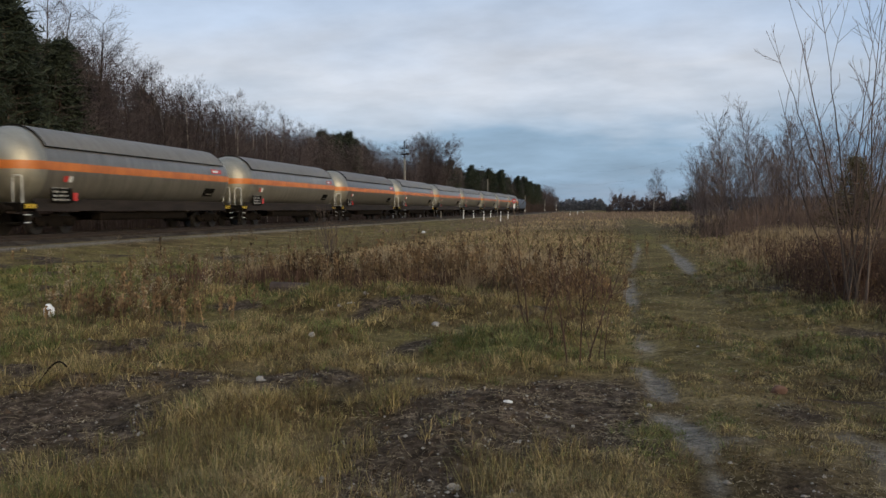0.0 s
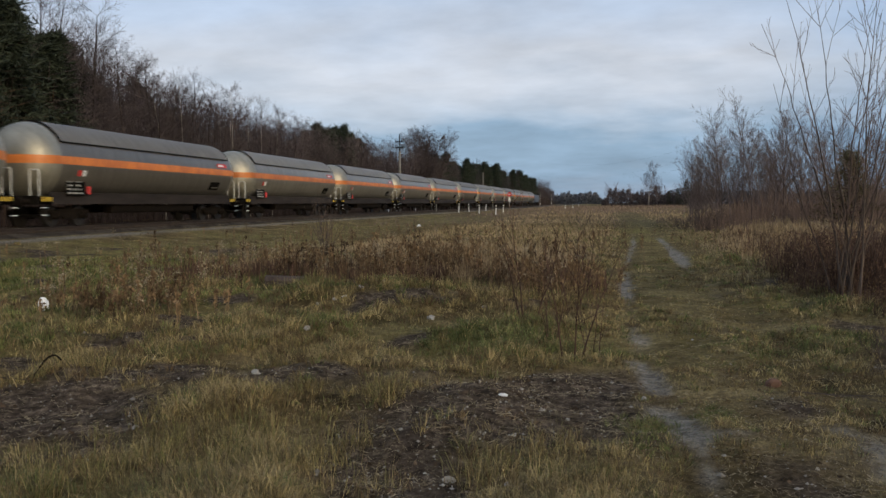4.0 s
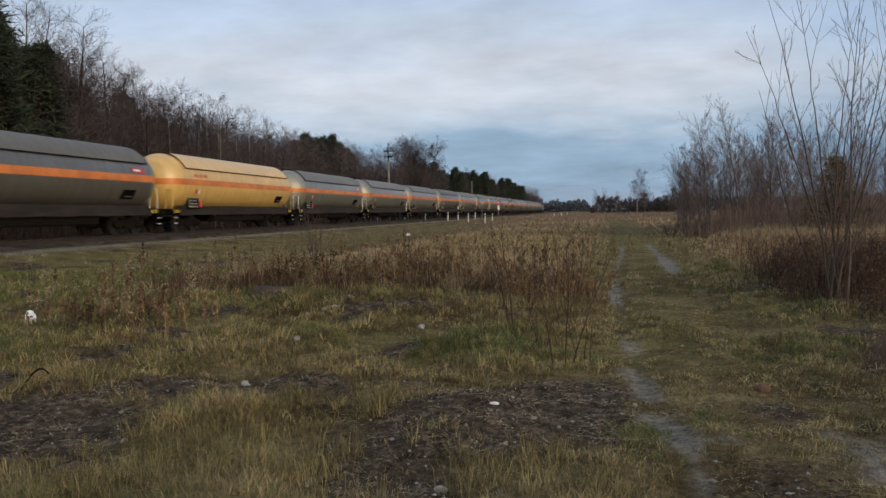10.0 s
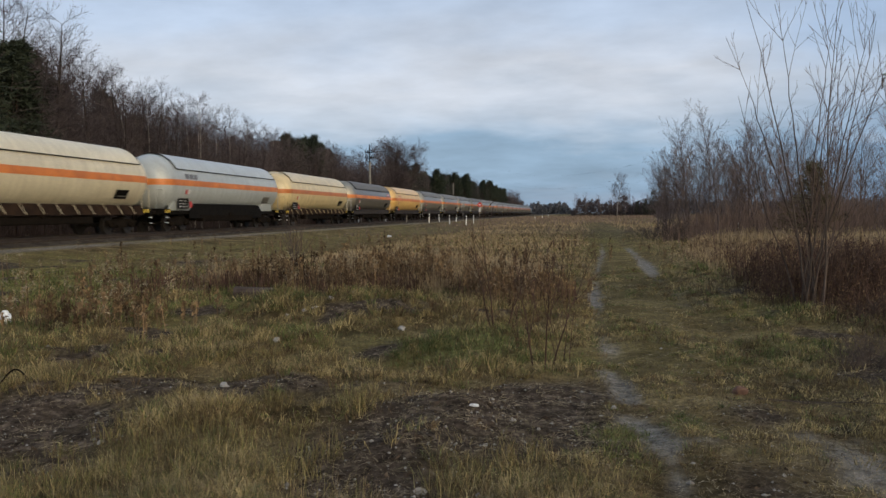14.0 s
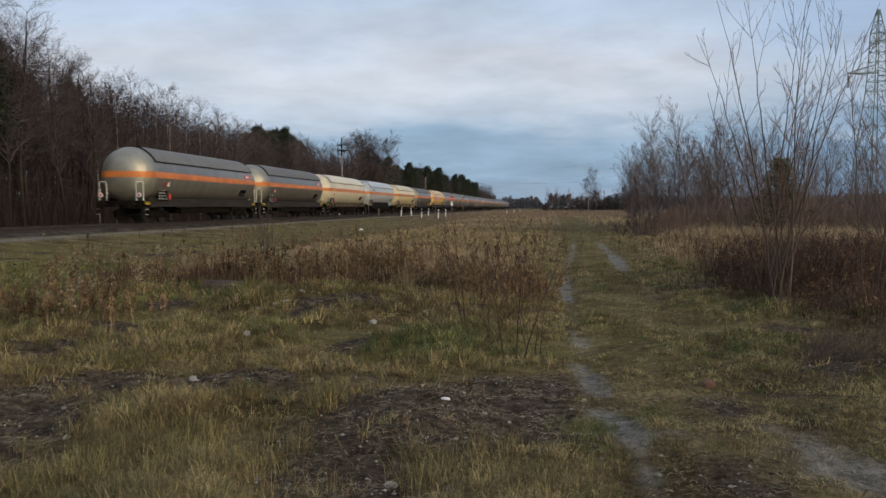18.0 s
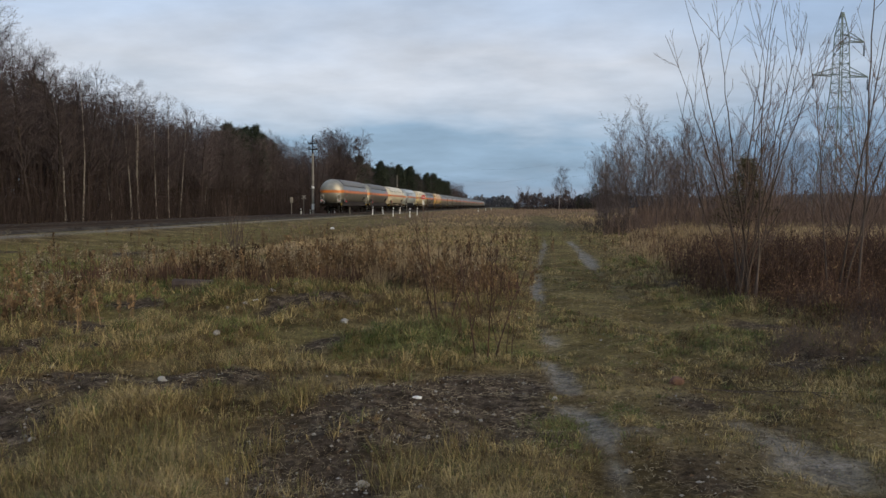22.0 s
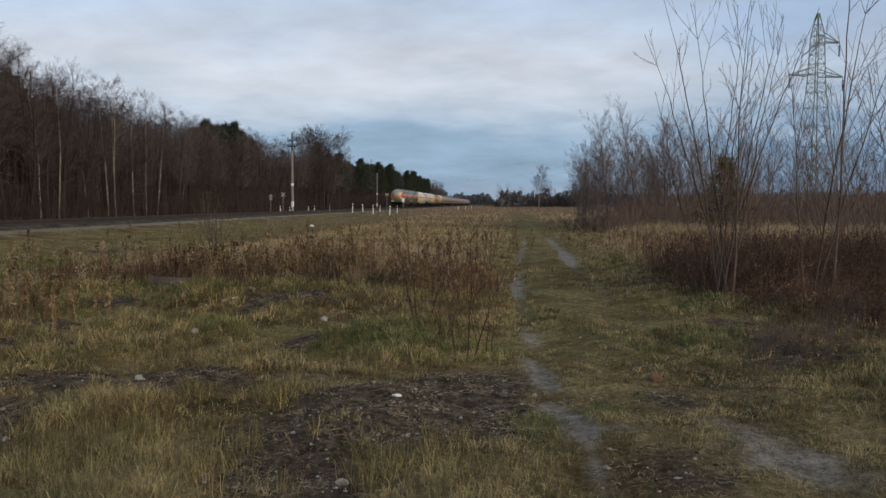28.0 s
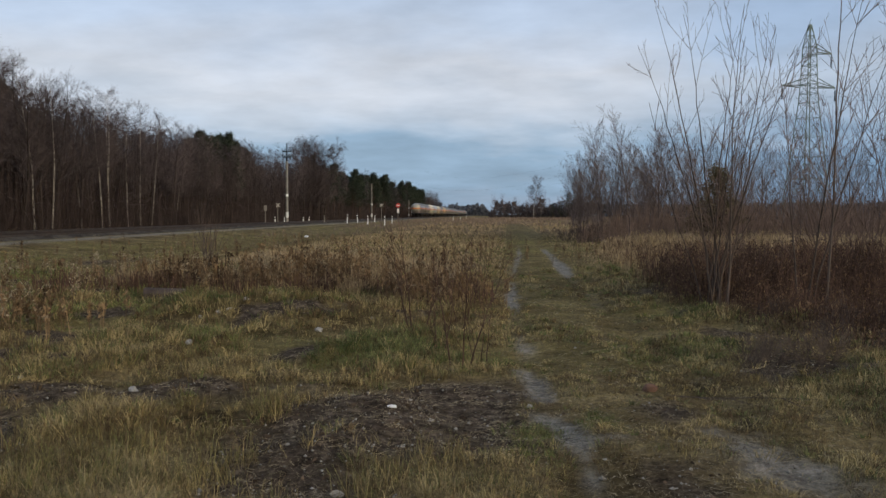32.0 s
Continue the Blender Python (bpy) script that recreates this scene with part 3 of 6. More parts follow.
# ================= railway line =================
def build_railway():
    y0, y1 = -330.0, 1150.0
    tr = tagged(new("railway_track"), "single railway track on a dark ballast bed", "railway track", kind="structure")
    ys = [y0, 0.0] + [20.0 + 8 * k for k in range(48)] + [500.0, 700.0, y1]

    def sweep(prof):
        bm = B()
        n = len(prof)
        rings = [[bm.verts.new((float(track_x(y)) + px, y, pz)) for px, pz in prof] for y in ys]
        for p, q in zip(rings, rings[1:]):
            for k in range(n):
                bm.faces.new((p[k], p[(k + 1) % n], q[(k + 1) % n], q[k]))
        bm.faces.new(rings[0]), bm.faces.new(rings[-1][::-1])
        bmesh.ops.recalc_face_normals(bm, faces=bm.faces)
        return bm

    part("ballast_bed", sweep([(-2.5, 0.26), (-1.7, 0.45), (1.7, 0.45), (2.5, 0.26), (2.5, -0.3), (-2.5, -0.3)]), M_BALLAST, tr, "dark grey-brown crushed stone ballast")
    for side in (-1, 1):
        x, z = side * 0.7525, RAIL_Z
        prof = [(x - 0.07, z - 0.16), (x + 0.07, z - 0.16), (x + 0.07, z - 0.14), (x + 0.012, z - 0.125), (x + 0.012, z - 0.045), (x + 0.035, z - 0.038), (x + 0.035, z - 0.012), (x + 0.028, z - 0.008),
                (x - 0.028, z - 0.008), (x - 0.035, z - 0.012), (x - 0.035, z - 0.038), (x - 0.012, z - 0.045), (x - 0.012, z - 0.125), (x - 0.07, z - 0.14)]
        r = part("rail", sweep(prof), M_RAIL, tr, "rust-brown steel rail")
        part("rail_head", sweep([(x - 0.028, z - 0.007), (x + 0.028, z - 0.007), (x + 0.024, z), (x - 0.024, z)]), M_RAILTOP, r, "rail head polished by wheels")
    return tr


railway = build_railway()


# ================= tank wagons =================
PITCH, SPEED, CORNER0, HALF = 19.1, 14.65, -219.9, 9.55
TANK_R, TANK_Z = 1.62, 2.77
CYL, DOME, WHEEL_R = 7.72, 1.28, 0.46


def tank_profile(steps=9):
    pr = []
    for k in range(steps + 1):
        a = k / steps * math.pi / 2
        pr.append((-CYL - DOME * math.cos(a), TANK_R * math.sin(a) ** 0.82))
    return pr + [(-y, r) for y, r in reversed(pr)]


def revolve(bm, prof, a0, a1, seg, grow=0.0, closed=False):
    rings = []
    n = seg if closed else seg + 1
    for y, r in prof:
        rings.append([bm.verts.new(((r + grow) * math.cos(a0 + (a1 - a0) * k / seg), y, TANK_Z + (r + grow) * math.sin(a0 + (a1 - a0) * k / seg))) for k in range(n)])
    for p, q in zip(rings, rings[1:]):
        for k in range(seg):
            bm.faces.new((p[k], p[(k + 1) % n], q[(k + 1) % n], q[k]))
    return rings


def tank_wagon(paint, shade, label, style="grey", tail=False):
    """A four-axle gas tank wagon; its base is at rail level, y ahead."""
    w = tagged(new("tank_wagon"), label, "tank wagon", "tank wagons of the train")
    frame_mat = M_RUST if style == "cream" else M_BLACK
    # pressure vessel
    bm = B()
    prof = [p for p in tank_profile() if p[1] > 0.01]
    rings = revolve(bm, prof, 0, TAU, 40, closed=True)
    for ring, y in ((rings[0], -CYL - DOME), (rings[-1], CYL + DOME)):
        c = bm.verts.new((0, y, TANK_Z))
        for k in range(40):
            f = (ring[k], ring[(k + 1) % 40], c)
            bm.faces.new(f if y > 0 else f[::-1])
    bmesh.ops.recalc_face_normals(bm, faces=bm.faces)
    tank = part("tank", bm, paint, w, smooth=True)
    if style == "grey":
        for sy in (-1, 1):
            bm = B()
            cap = sorted((abs(y), r) for y, r in prof if y < -CYL + 0.01) if sy > 0 else sorted(((abs(y), r) for y, r in prof if y < -CYL + 0.01), reverse=True)
            rings = revolve(bm, [(sy * y, r) for y, r in cap], 0, TAU, 40, 0.004, closed=True)
            tip = bm.verts.new((0, sy * (CYL + DOME + 0.004), TANK_Z))
            ring = rings[-1] if sy > 0 else rings[0]
            for k in range(40):
                bm.faces.new((ring[k], ring[(k + 1) % 40], tip))
            bmesh.ops.recalc_face_normals(bm, faces=bm.faces)
            part("tank_end", bm, M_END, tank, "domed end of the tank, dull bare metal", smooth=True)
    # orange band round the vessel
    bm = B()
    half = 0.17
    pts, ends = [], []
    for y, r in tank_profile(40):
        r += 0.006
        if r < 0.16:
            continue
        pts.append((y, r))
    for side in (1, -1):
        row = [[bm.verts.new((side * math.sqrt(r * r - z * z), y + (0.012 if y > CYL else -0.012 if y < -CYL else 0.0), TANK_Z + 0.02 + z)) for z in (-half, 0, half)] for y, r in pts]
        for p, q in zip(row, row[1:]):
            for k in range(2):
                bm.faces.new((p[k], p[k + 1], q[k + 1], q[k]))
        if side == 1:
            ends = row
        else:
            for e in (0, -1):
                yy = -1 if e == 0 else 1
                mid = [bm.verts.new((0, yy * (CYL + DOME + 0.012), TANK_Z + 0.02 + z)) for z in (-half, 0, half)]
                for k in range(2):
                    bm.faces.new((row[e][k], row[e][k + 1], mid[k + 1], mid[k]))
                    bm.faces.new((ends[e][k], ends[e][k + 1], mid[k + 1], mid[k]))
    bmesh.ops.recalc_face_normals(bm, faces=bm.faces)
    part("orange_band", bm, M_ORANGE, tank, "orange gas-warning band, sooty", smooth=True)
    # sun shield over the upper third
    a0, a1 = radians(28), radians(152)
    sh = CYL - 0.1
    bm = B()
    outer = revolve(bm, [(-sh, TANK_R), (-sh + 0.02, TANK_R), (sh - 0.02, TANK_R), (sh, TANK_R)], a0, a1, 20, 0.075)
    inner = revolve(bm, [(-sh, TANK_R), (sh, TANK_R)], a0, a1, 20, 0.045)
    for o, i in ((outer[0], inner[0]), (outer[-1], inner[-1])):
        for k in range(20):
            bm.faces.new((o[k], o[k + 1], i[k + 1], i[k]))
    bmesh.ops.recalc_face_normals(bm, faces=bm.faces)
    shield = part("sun_shield", bm, shade, tank, "sheet-metal sun shield over the tank", smooth=False)
    for p in shield.data.polygons:
        p.use_smooth = True
    # dark seam that edges the shield
    bm = B()
    for e in (-sh, sh):
        arc = [((TANK_R + 0.07) * math.cos(a0 + (a1 - a0) * k / 18), e, TANK_Z + (TANK_R + 0.07) * math.sin(a0 + (a1 - a0) * k / 18)) for k in range(19)]
        rail_path(bm, arc, 0.022, 5)
    for a in (a0, a1):
        rod(bm, ((TANK_R + 0.06) * math.cos(a), -sh, TANK_Z + (TANK_R + 0.06) * math.sin(a)), ((TANK_R + 0.06) * math.cos(a), sh, TANK_Z + (TANK_R + 0.06) * math.sin(a)), 0.024, 6)
    part("shield_edge", bm, M_BLACK, tank, "black edge strip of the shield")
    # frame
    bm = B()
    for sx in (-1, 1):
        box(bm, sx * 1.05, 0, 1.10, 0.14, 2 * HALF - 1.3, 0.26, 0.02)
    for k in range(7):
        box(bm, 0, -6.6 + 2.2 * k, 1.08, 2.0, 0.14, 0.2)
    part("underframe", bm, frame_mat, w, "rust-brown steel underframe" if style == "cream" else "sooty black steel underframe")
    for sy in (-1, 1):
        bm = B()
        box(bm, 0, sy * (HALF - 0.68), 1.12, 2.7, 0.12, 0.36, 0.02)
        box(bm, 0, sy * (HALF - 1.15), 1.27, 2.6, 0.9, 0.04)
        h = part("headstock", bm, M_BLACK, w)
        for sx in (-1, 1):
            bm = B()
            rod(bm, (sx * 0.875, sy * (HALF - 0.62), 1.06), (sx * 0.875, sy * (HALF - 0.14), 1.06), 0.11, 12)
            rod(bm, (sx * 0.875, sy * (HALF - 0.13), 1.06), (sx * 0.875, sy * (HALF - 0.02), 1.06), 0.23, 16, 0.21)
            part("buffer", bm, M_IRON, h, "greasy round buffer")
            bm = B()
            rail_path(bm, [(sx * 1.3, sy * (HALF - 0.72), 0.55), (sx * 1.3, sy * (HALF - 0.72), 1.0)], 0.02)
            for z in (0.5, 0.8):
                box(bm, sx * 1.33, sy * (HALF - 0.86), z, 0.22, 0.36, 0.03)
            part("shunter_step", bm, M_BLACK, h)
            for z in (0.515, 0.815):
                bm = B()
                box(bm, sx * 1.45, sy * (HALF - 0.86), z, 0.02, 0.36, 0.035)
                part("step_edge", bm, M_WPLATE, h, "white-painted step edge")
            bm = B()
            x, y = sx * 1.30, sy * (HALF - 0.78)
            rail_path(bm, [(x, y, 1.28), (x, y, 2.28), (x - sx * 0.06, y, 2.36), (x - sx * 0.36, y, 2.36), (x - sx * 0.42, y, 2.28), (x - sx * 0.42, y, 1.28)], 0.022)
            part("grab_rail", bm, M_WPLATE if style == "grey" else paint, h, "tubular grab rail")
            bm = B()
            box(bm, sx * 1.37, sy * (HALF - 1.15), 1.16, 0.016, 0.62, 0.17)
            hz = part("hazard_panel", bm, M_YPLATE, h, "yellow panel with black slanting stripes")
            bm = B()
            for k in range(4):
                box(bm, sx * 1.38, sy * (HALF - 1.15) - 0.22 + 0.15 * k, 1.16, 0.012, 0.055, 0.165, turn=pose(0, 0, 0, 24, 0, 0))
            part("stripes", bm, M_BLACK, hz)
        bm = B()
        rod(bm, (0, sy * (HALF - 0.62), 1.03), (0, sy * (HALF - 0.25), 1.03), 0.05, 8)
        box(bm, 0, sy * (HALF - 0.2), 0.93, 0.1, 0.14, 0.4, 0.02)
        part("coupling_hook", bm, M_IRON, h)
    # saddles that carry the vessel
    for sy in (-1, 1) if style == "white" else ():
        for sx in (-1, 1):
            bm = B()
            v = [bm.verts.new(c) for c in ((sx * 1.12, sy * 5.0, 1.2), (sx * 1.12, sy * 7.9, 1.2), (sx * 1.28, sy * 7.55, 1.95), (sx * 1.28, sy * 5.9, 1.95))]
            u = [bm.verts.new(c) for c in ((sx * 1.02, sy * 5.0, 1.2), (sx * 1.02, sy * 7.9, 1.2), (sx * 1.15, sy * 7.55, 1.95), (sx * 1.15, sy * 5.9, 1.95))]
            bm.faces.new(v), bm.faces.new(u[::-1])
            for k in range(4):
                bm.faces.new((v[k], v[(k + 1) % 4], u[(k + 1) % 4], u[k]))
            bmesh.ops.recalc_face_normals(bm, faces=bm.faces)
            part("saddle", bm, paint if style == "white" else frame_mat, w)
    # bogies
    for sy in (-1, 1):
        by = sy * 6.55
        place, by = by, 0.0
        bm = B()
        for sx in (-1, 1):
            box(bm, sx * 0.98, by, 0.74, 0.08, 0.52, 0.26, 0.03)
        box(bm, 0, by, 0.72, 1.94, 0.5, 0.24, 0.03)
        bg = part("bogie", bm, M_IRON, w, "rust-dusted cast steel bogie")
        bg.location = (0, place, 0)
        for sx in (-1, 1):
            bm = B()
            prof = ((-1.25, 0.52), (-0.55, 0.52), (-0.4, 0.32), (0.4, 0.32), (0.55, 0.52), (1.25, 0.52), (1.25, 0.70), (0.5, 0.76), (-0.5, 0.76), (-1.25, 0.70))
            a, b = ([bm.verts.new((sx * 1.02 + d, py, pz)) for py, pz in prof] for d in (-0.06, 0.06))
            bm.faces.new(a), bm.faces.new(b)
            for k in range(10):
                bm.faces.new((a[k], a[(k + 1) % 10], b[(k + 1) % 10], b[k]))
            bmesh.ops.recalc_face_normals(bm, faces=bm.faces)
            part("side_frame", bm, M_IRON, bg)
        for ax in (-0.9, 0.9):
            bm = B()
            rod(bm, (-0.95, 0, 0), (0.95, 0, 0), 0.07, 10)
            for sx in (-1, 1):
                rod(bm, (sx * 0.685, 0, 0), (sx * 0.82, 0, 0), WHEEL_R, 24)
                rod(bm, (sx * 0.66, 0, 0), (sx * 0.69, 0, 0), WHEEL_R + 0.025, 24)
                for k in range(4):
                    box(bm, sx * 0.825, 0.25 * math.cos(k * math.pi / 2), 0.25 * math.sin(k * math.pi / 2), 0.02, 0.09, 0.09, 0.02)
            ws = part("wheelset", bm, M_WHEEL, bg, "wheels with worn bright treads")
            ws.location = (0, ax, WHEEL_R)
            for sx in (-1, 1):
                bm = B()
                box(bm, sx * 1.05, by + ax, 0.47, 0.2, 0.34, 0.3, 0.04)
                rod(bm, (sx * 1.1, by + ax, 0.47), (sx * 1.2, by + ax, 0.47), 0.11, 10)
                for k in (-0.22, 0.22):
                    rod(bm, (sx * 1.04, by + ax + k, 0.42), (sx * 1.04, by + ax + k, 0.66), 0.07, 8)
                part("axle_box", bm, M_IRON, bg)
    # gear slung under the frame
    bm = B()
    rod(bm, (-0.5, -2.6, 0.86), (-0.5, -1.2, 0.86), 0.2, 14)
    part("air_reservoir", bm, M_BLACK, w)
    bm = B()
    rod(bm, (0.2, 0.8, 0.82), (0.2, 1.7, 0.82), 0.17, 14)
    part("brake_cylinder", bm, M_IRON, w)
    bm = B()
    box(bm, 0.9, 3.4, 0.85, 0.5, 0.8, 0.34, 0.03)
    part("tool_box", bm, M_IRON, w)
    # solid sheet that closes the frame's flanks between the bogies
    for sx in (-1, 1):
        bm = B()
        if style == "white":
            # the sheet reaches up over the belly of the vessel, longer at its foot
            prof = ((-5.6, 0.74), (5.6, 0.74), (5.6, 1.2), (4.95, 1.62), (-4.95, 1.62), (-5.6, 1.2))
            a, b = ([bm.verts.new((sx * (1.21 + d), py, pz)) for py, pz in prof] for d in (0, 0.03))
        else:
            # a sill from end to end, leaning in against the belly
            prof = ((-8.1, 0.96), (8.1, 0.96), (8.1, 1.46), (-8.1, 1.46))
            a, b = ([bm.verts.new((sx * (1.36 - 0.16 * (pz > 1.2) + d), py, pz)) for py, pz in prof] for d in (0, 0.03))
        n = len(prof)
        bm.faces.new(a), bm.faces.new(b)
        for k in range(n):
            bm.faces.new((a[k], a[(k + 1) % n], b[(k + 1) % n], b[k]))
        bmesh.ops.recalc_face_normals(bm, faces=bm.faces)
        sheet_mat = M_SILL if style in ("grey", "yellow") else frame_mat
        sheet = part("side_sheet", bm, sheet_mat, w, "dark side sheet under the tank")
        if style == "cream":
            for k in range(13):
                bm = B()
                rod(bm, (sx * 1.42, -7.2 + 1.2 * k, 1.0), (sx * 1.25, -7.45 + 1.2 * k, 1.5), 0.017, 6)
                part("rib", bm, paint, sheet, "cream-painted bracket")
        # Plain dark block that closes the gap between the bogies.
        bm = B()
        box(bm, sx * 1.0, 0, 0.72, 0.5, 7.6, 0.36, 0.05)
        part("belly_gear", bm, M_IRON, w, "dark block closing the gap under the frame")
    bm = B()
    rail_path(bm, [(1.25, -4.2, 0.9), (1.25, 4.2, 0.9)], 0.03)
    rail_path(bm, [(1.25, -4.2, 0.9), (1.1, -4.2, 1.1)], 0.02)
    rail_path(bm, [(1.25, 4.2, 0.9), (1.1, 4.2, 1.1)], 0.02)
    part("brake_rod", bm, M_IRON, w)
    bm = B()
    rod(bm, (0.95, 0.1, 1.0), (0.95, 0.1, 0.62), 0.09, 10)
    box(bm, 1.2, 0.1, 0.95, 0.2, 0.3, 0.3, 0.02)
    vb = part("valve_box", bm, M_IRON, w)
    # plates on the side that shows, and on the other
    for sx in (-1, 1):
        f = -sx
        bm = B()
        box(bm, sx * 1.36, f * 6.55 * 1.0, 1.66, 0.03, 1.25, 0.72)
        bd = part("data_board", bm, M_BLACK, w, "black data board with white lettering bars")
        rg = random.Random(4)
        for row in range(4):
            y = -0.55
            while y < 0.42:
                ln = rg.choice((0.1, 0.16, 0.26))
                bm = B()
                box(bm, sx * 1.379, f * 6.55 + y + ln / 2, 1.92 - 0.165 * row, 0.006, ln, 0.075)
                part("lettering_bar", bm, M_DULL, bd)
                y += ln + rg.choice((0.07, 0.12, 0.2))
        bm = B()
        box(bm, sx * 1.36, f * 5.66, 1.56, 0.03, 0.26, 0.34)
        part("hazard_placard", bm, M_RED, w, "orange-red hazard placard")
        zc = 2.28
        xr = math.sqrt((TANK_R + 0.012) ** 2 - (zc - TANK_Z) ** 2)
        tilt = pose(0, 0, 0, 0, math.degrees(math.asin((TANK_Z - zc) / TANK_R)) * sx, 0)
        bm = B()
        box(bm, sx * xr, f * 6.5, zc, 0.014, 0.24, 0.26, turn=tilt)
        part("red_label", bm, M_RED, tank, "small red diamond label")
        bm = B()
        box(bm, sx * xr, f * 6.2, zc, 0.014, 0.22, 0.26, turn=tilt)
        part("white_label", bm, M_WPLATE, tank)
        # framed plate at the other end
        zc = 1.98
        xr = math.sqrt((TANK_R + 0.012) ** 2 - (zc - TANK_Z) ** 2)
        tilt = pose(0, 0, 0, 0, math.degrees(math.asin((TANK_Z - zc) / TANK_R)) * sx, 0)
        bm = B()
        box(bm, sx * xr, -f * 5.9, zc, 0.016, 1.1, 0.5, turn=tilt)
        pl = part("test_plate", bm, M_BLACK if style != "white" else M_DARK, tank, "black test-date panel on the tank side")
        for k in range(2):
            bm = B()
            box(bm, sx * (xr + 0.012), -f * 5.9, zc + 0.1 - 0.2 * k, 0.012, 0.7, 0.06, turn=tilt)
            part("lettering_bar", bm, M_GREY, pl)
        # owner's panel above the band, drawn as a plain shape
        zc = 3.17
        xr = math.sqrt((TANK_R + 0.014) ** 2 - (zc - TANK_Z) ** 2)
        tilt = pose(0, 0, 0, 0, -math.degrees(math.asin((zc - TANK_Z) / TANK_R)) * sx, 0)
        if style == "grey":
            bm = B()
            box(bm, sx * xr, -f * 6.6, zc, 0.016, 1.15, 0.24, turn=tilt)
            lp = part("owner_panel", bm, M_RED, tank, "red owner's panel with a pale bar")
            bm = B()
            box(bm, sx * (xr + 0.006), -f * 6.6 + 0.15 * f, zc, 0.014, 0.6, 0.11, turn=tilt)
            part("pale_bar", bm, M_WPLATE, lp)
        elif style in ("yellow", "white"):
            bm = B()
            for k in range(3):
                box(bm, sx * xr, f * (6.5 - 0.55 * k), zc, 0.012, 0.4, 0.3 if style == "white" else 0.2, turn=tilt)
            part("owner_lettering", bm, M_ORANGE if style == "yellow" else M_DARK, tank, "faded owner's lettering drawn as bars")
    if tail:
        for sx in (-1, 1):
            bm = B()
            rod(bm, (sx * 1.15, -HALF + 0.62, 1.62), (sx * 1.15, -HALF + 0.58, 1.62), 0.13, 16)
            tl = part("tail_disc", bm, M_WPLATE, w, "white tail disc with a red rim")
            bm = B()
            box(bm, sx * 1.15, -HALF + 0.572, 1.62, 0.13, 0.01, 0.13)
            part("tail_reflector", bm, M_RED, tl)
            bm = B()
            rod(bm, (sx * 1.15, -HALF + 0.62, 1.2), (sx * 1.15, -HALF + 0.62, 1.62), 0.018, 6)
            part("disc_bracket", bm, M_BLACK, w)
    return w


def build_train():
    """The wagons from the last (0) to the first (21); the keys are set in motions()."""
    grey = "sooty grey gas tank wagon with an orange band"
    train = {}
    train[0] = tank_wagon(M_GREY, M_GREY_SHEET, "grey gas tank wagon with two tail discs, last of the train", "grey", True)
    train[1] = tank_wagon(M_DARK, M_DARK_SHEET, "dark grey gas tank wagon with an orange band")
    train[2] = tank_wagon(M_PALE, M_PALE, "pale cream gas tank wagon with an orange band", "cream")
    train[3] = tank_wagon(M_WHITE, M_WHITE, "off-white gas tank wagon with grey lettering", "white")
    train[4] = tank_wagon(M_CREAM, M_CREAM, "rust-streaked cream gas tank wagon with an orange band", "cream")
    train[6] = tank_wagon(M_YELLOW, M_YELLOW, "deep yellow gas tank wagon with faded lettering", "yellow")
    train[7] = tank_wagon(M_GREY, M_GREY_SHEET, grey)
    for k in (5, 10, 15):
        train[k] = copy_thing(train[1], Matrix())
    for k in range(8, 22):
        if k not in train:
            train[k] = copy_thing(train[7], Matrix())
    return train


def wagon_y(k, t):
    return CORNER0 + PITCH * k + SPEED * t + CYL - 0.1


def build_loco():
    lo = tagged(new("locomotive"), "dark boxy freight locomotive at the head of the train", "locomotive")
    bm = B()
    box(bm, 0, 0, 2.35, 2.9, 16.4, 2.3, 0.15)
    part("body", bm, M_LOCO, lo)
    bm = B()
    box(bm, 0, 0, 3.62, 2.3, 14.5, 0.3, 0.1)
    for k in range(4):
        box(bm, 0, -4.8 + 3.2 * k, 3.84, 1.2, 1.6, 0.16, 0.04)
    part("roof", bm, M_BLACK, lo)
    bm = B()
    box(bm, 0, 0, 1.05, 2.7, 17.4, 0.35, 0.04)
    part("underframe", bm, M_BLACK, lo)
    for sy in (-1, 1):
        for sx in (-1, 1):
            bm = B()
            box(bm, sx * 0.65, sy * 8.205, 2.85, 1.0, 0.03, 0.75, 0.0)
            part("windscreen", bm, M_GLASS, lo)
            bm = B()
            box(bm, sx * 1.455, sy * 7.2, 2.85, 0.03, 0.9, 0.7)
            part("cab_window", bm, M_GLASS, lo)
            bm = B()
            rod(bm, (sx * 0.875, sy * 8.6, 1.06), (sx * 0.875, sy * 9.2, 1.06), 0.2, 14)
            part("buffer", bm, M_IRON, lo)
        bm = B()
        for sx in (-1, 1):
            box(bm, sx * 1.05, 0, 0.6, 0.14, 4.4, 0.4, 0.04)
        box(bm, 0, 0, 0.75, 2.0, 0.6, 0.3)
        bg = part("bogie", bm, M_IRON, lo)
        bg.location = (0, sy * 4.9, 0)
        for k in (-1, 0, 1):
            bm = B()
            for sx in (-1, 1):
                rod(bm, (sx * 0.68, 0, 0), (sx * 0.82, 0, 0), 0.55, 20)
                box(bm, sx * 0.825, 0.3, 0, 0.02, 0.1, 0.1, 0.02)
            rod(bm, (-0.9, 0, 0), (0.9, 0, 0), 0.08, 8)
            ws = part("wheelset", bm, M_WHEEL, bg)
            ws.location = (0, 1.7 * k, 0.55)
    return lo


train = build_train()
loco = build_loco()


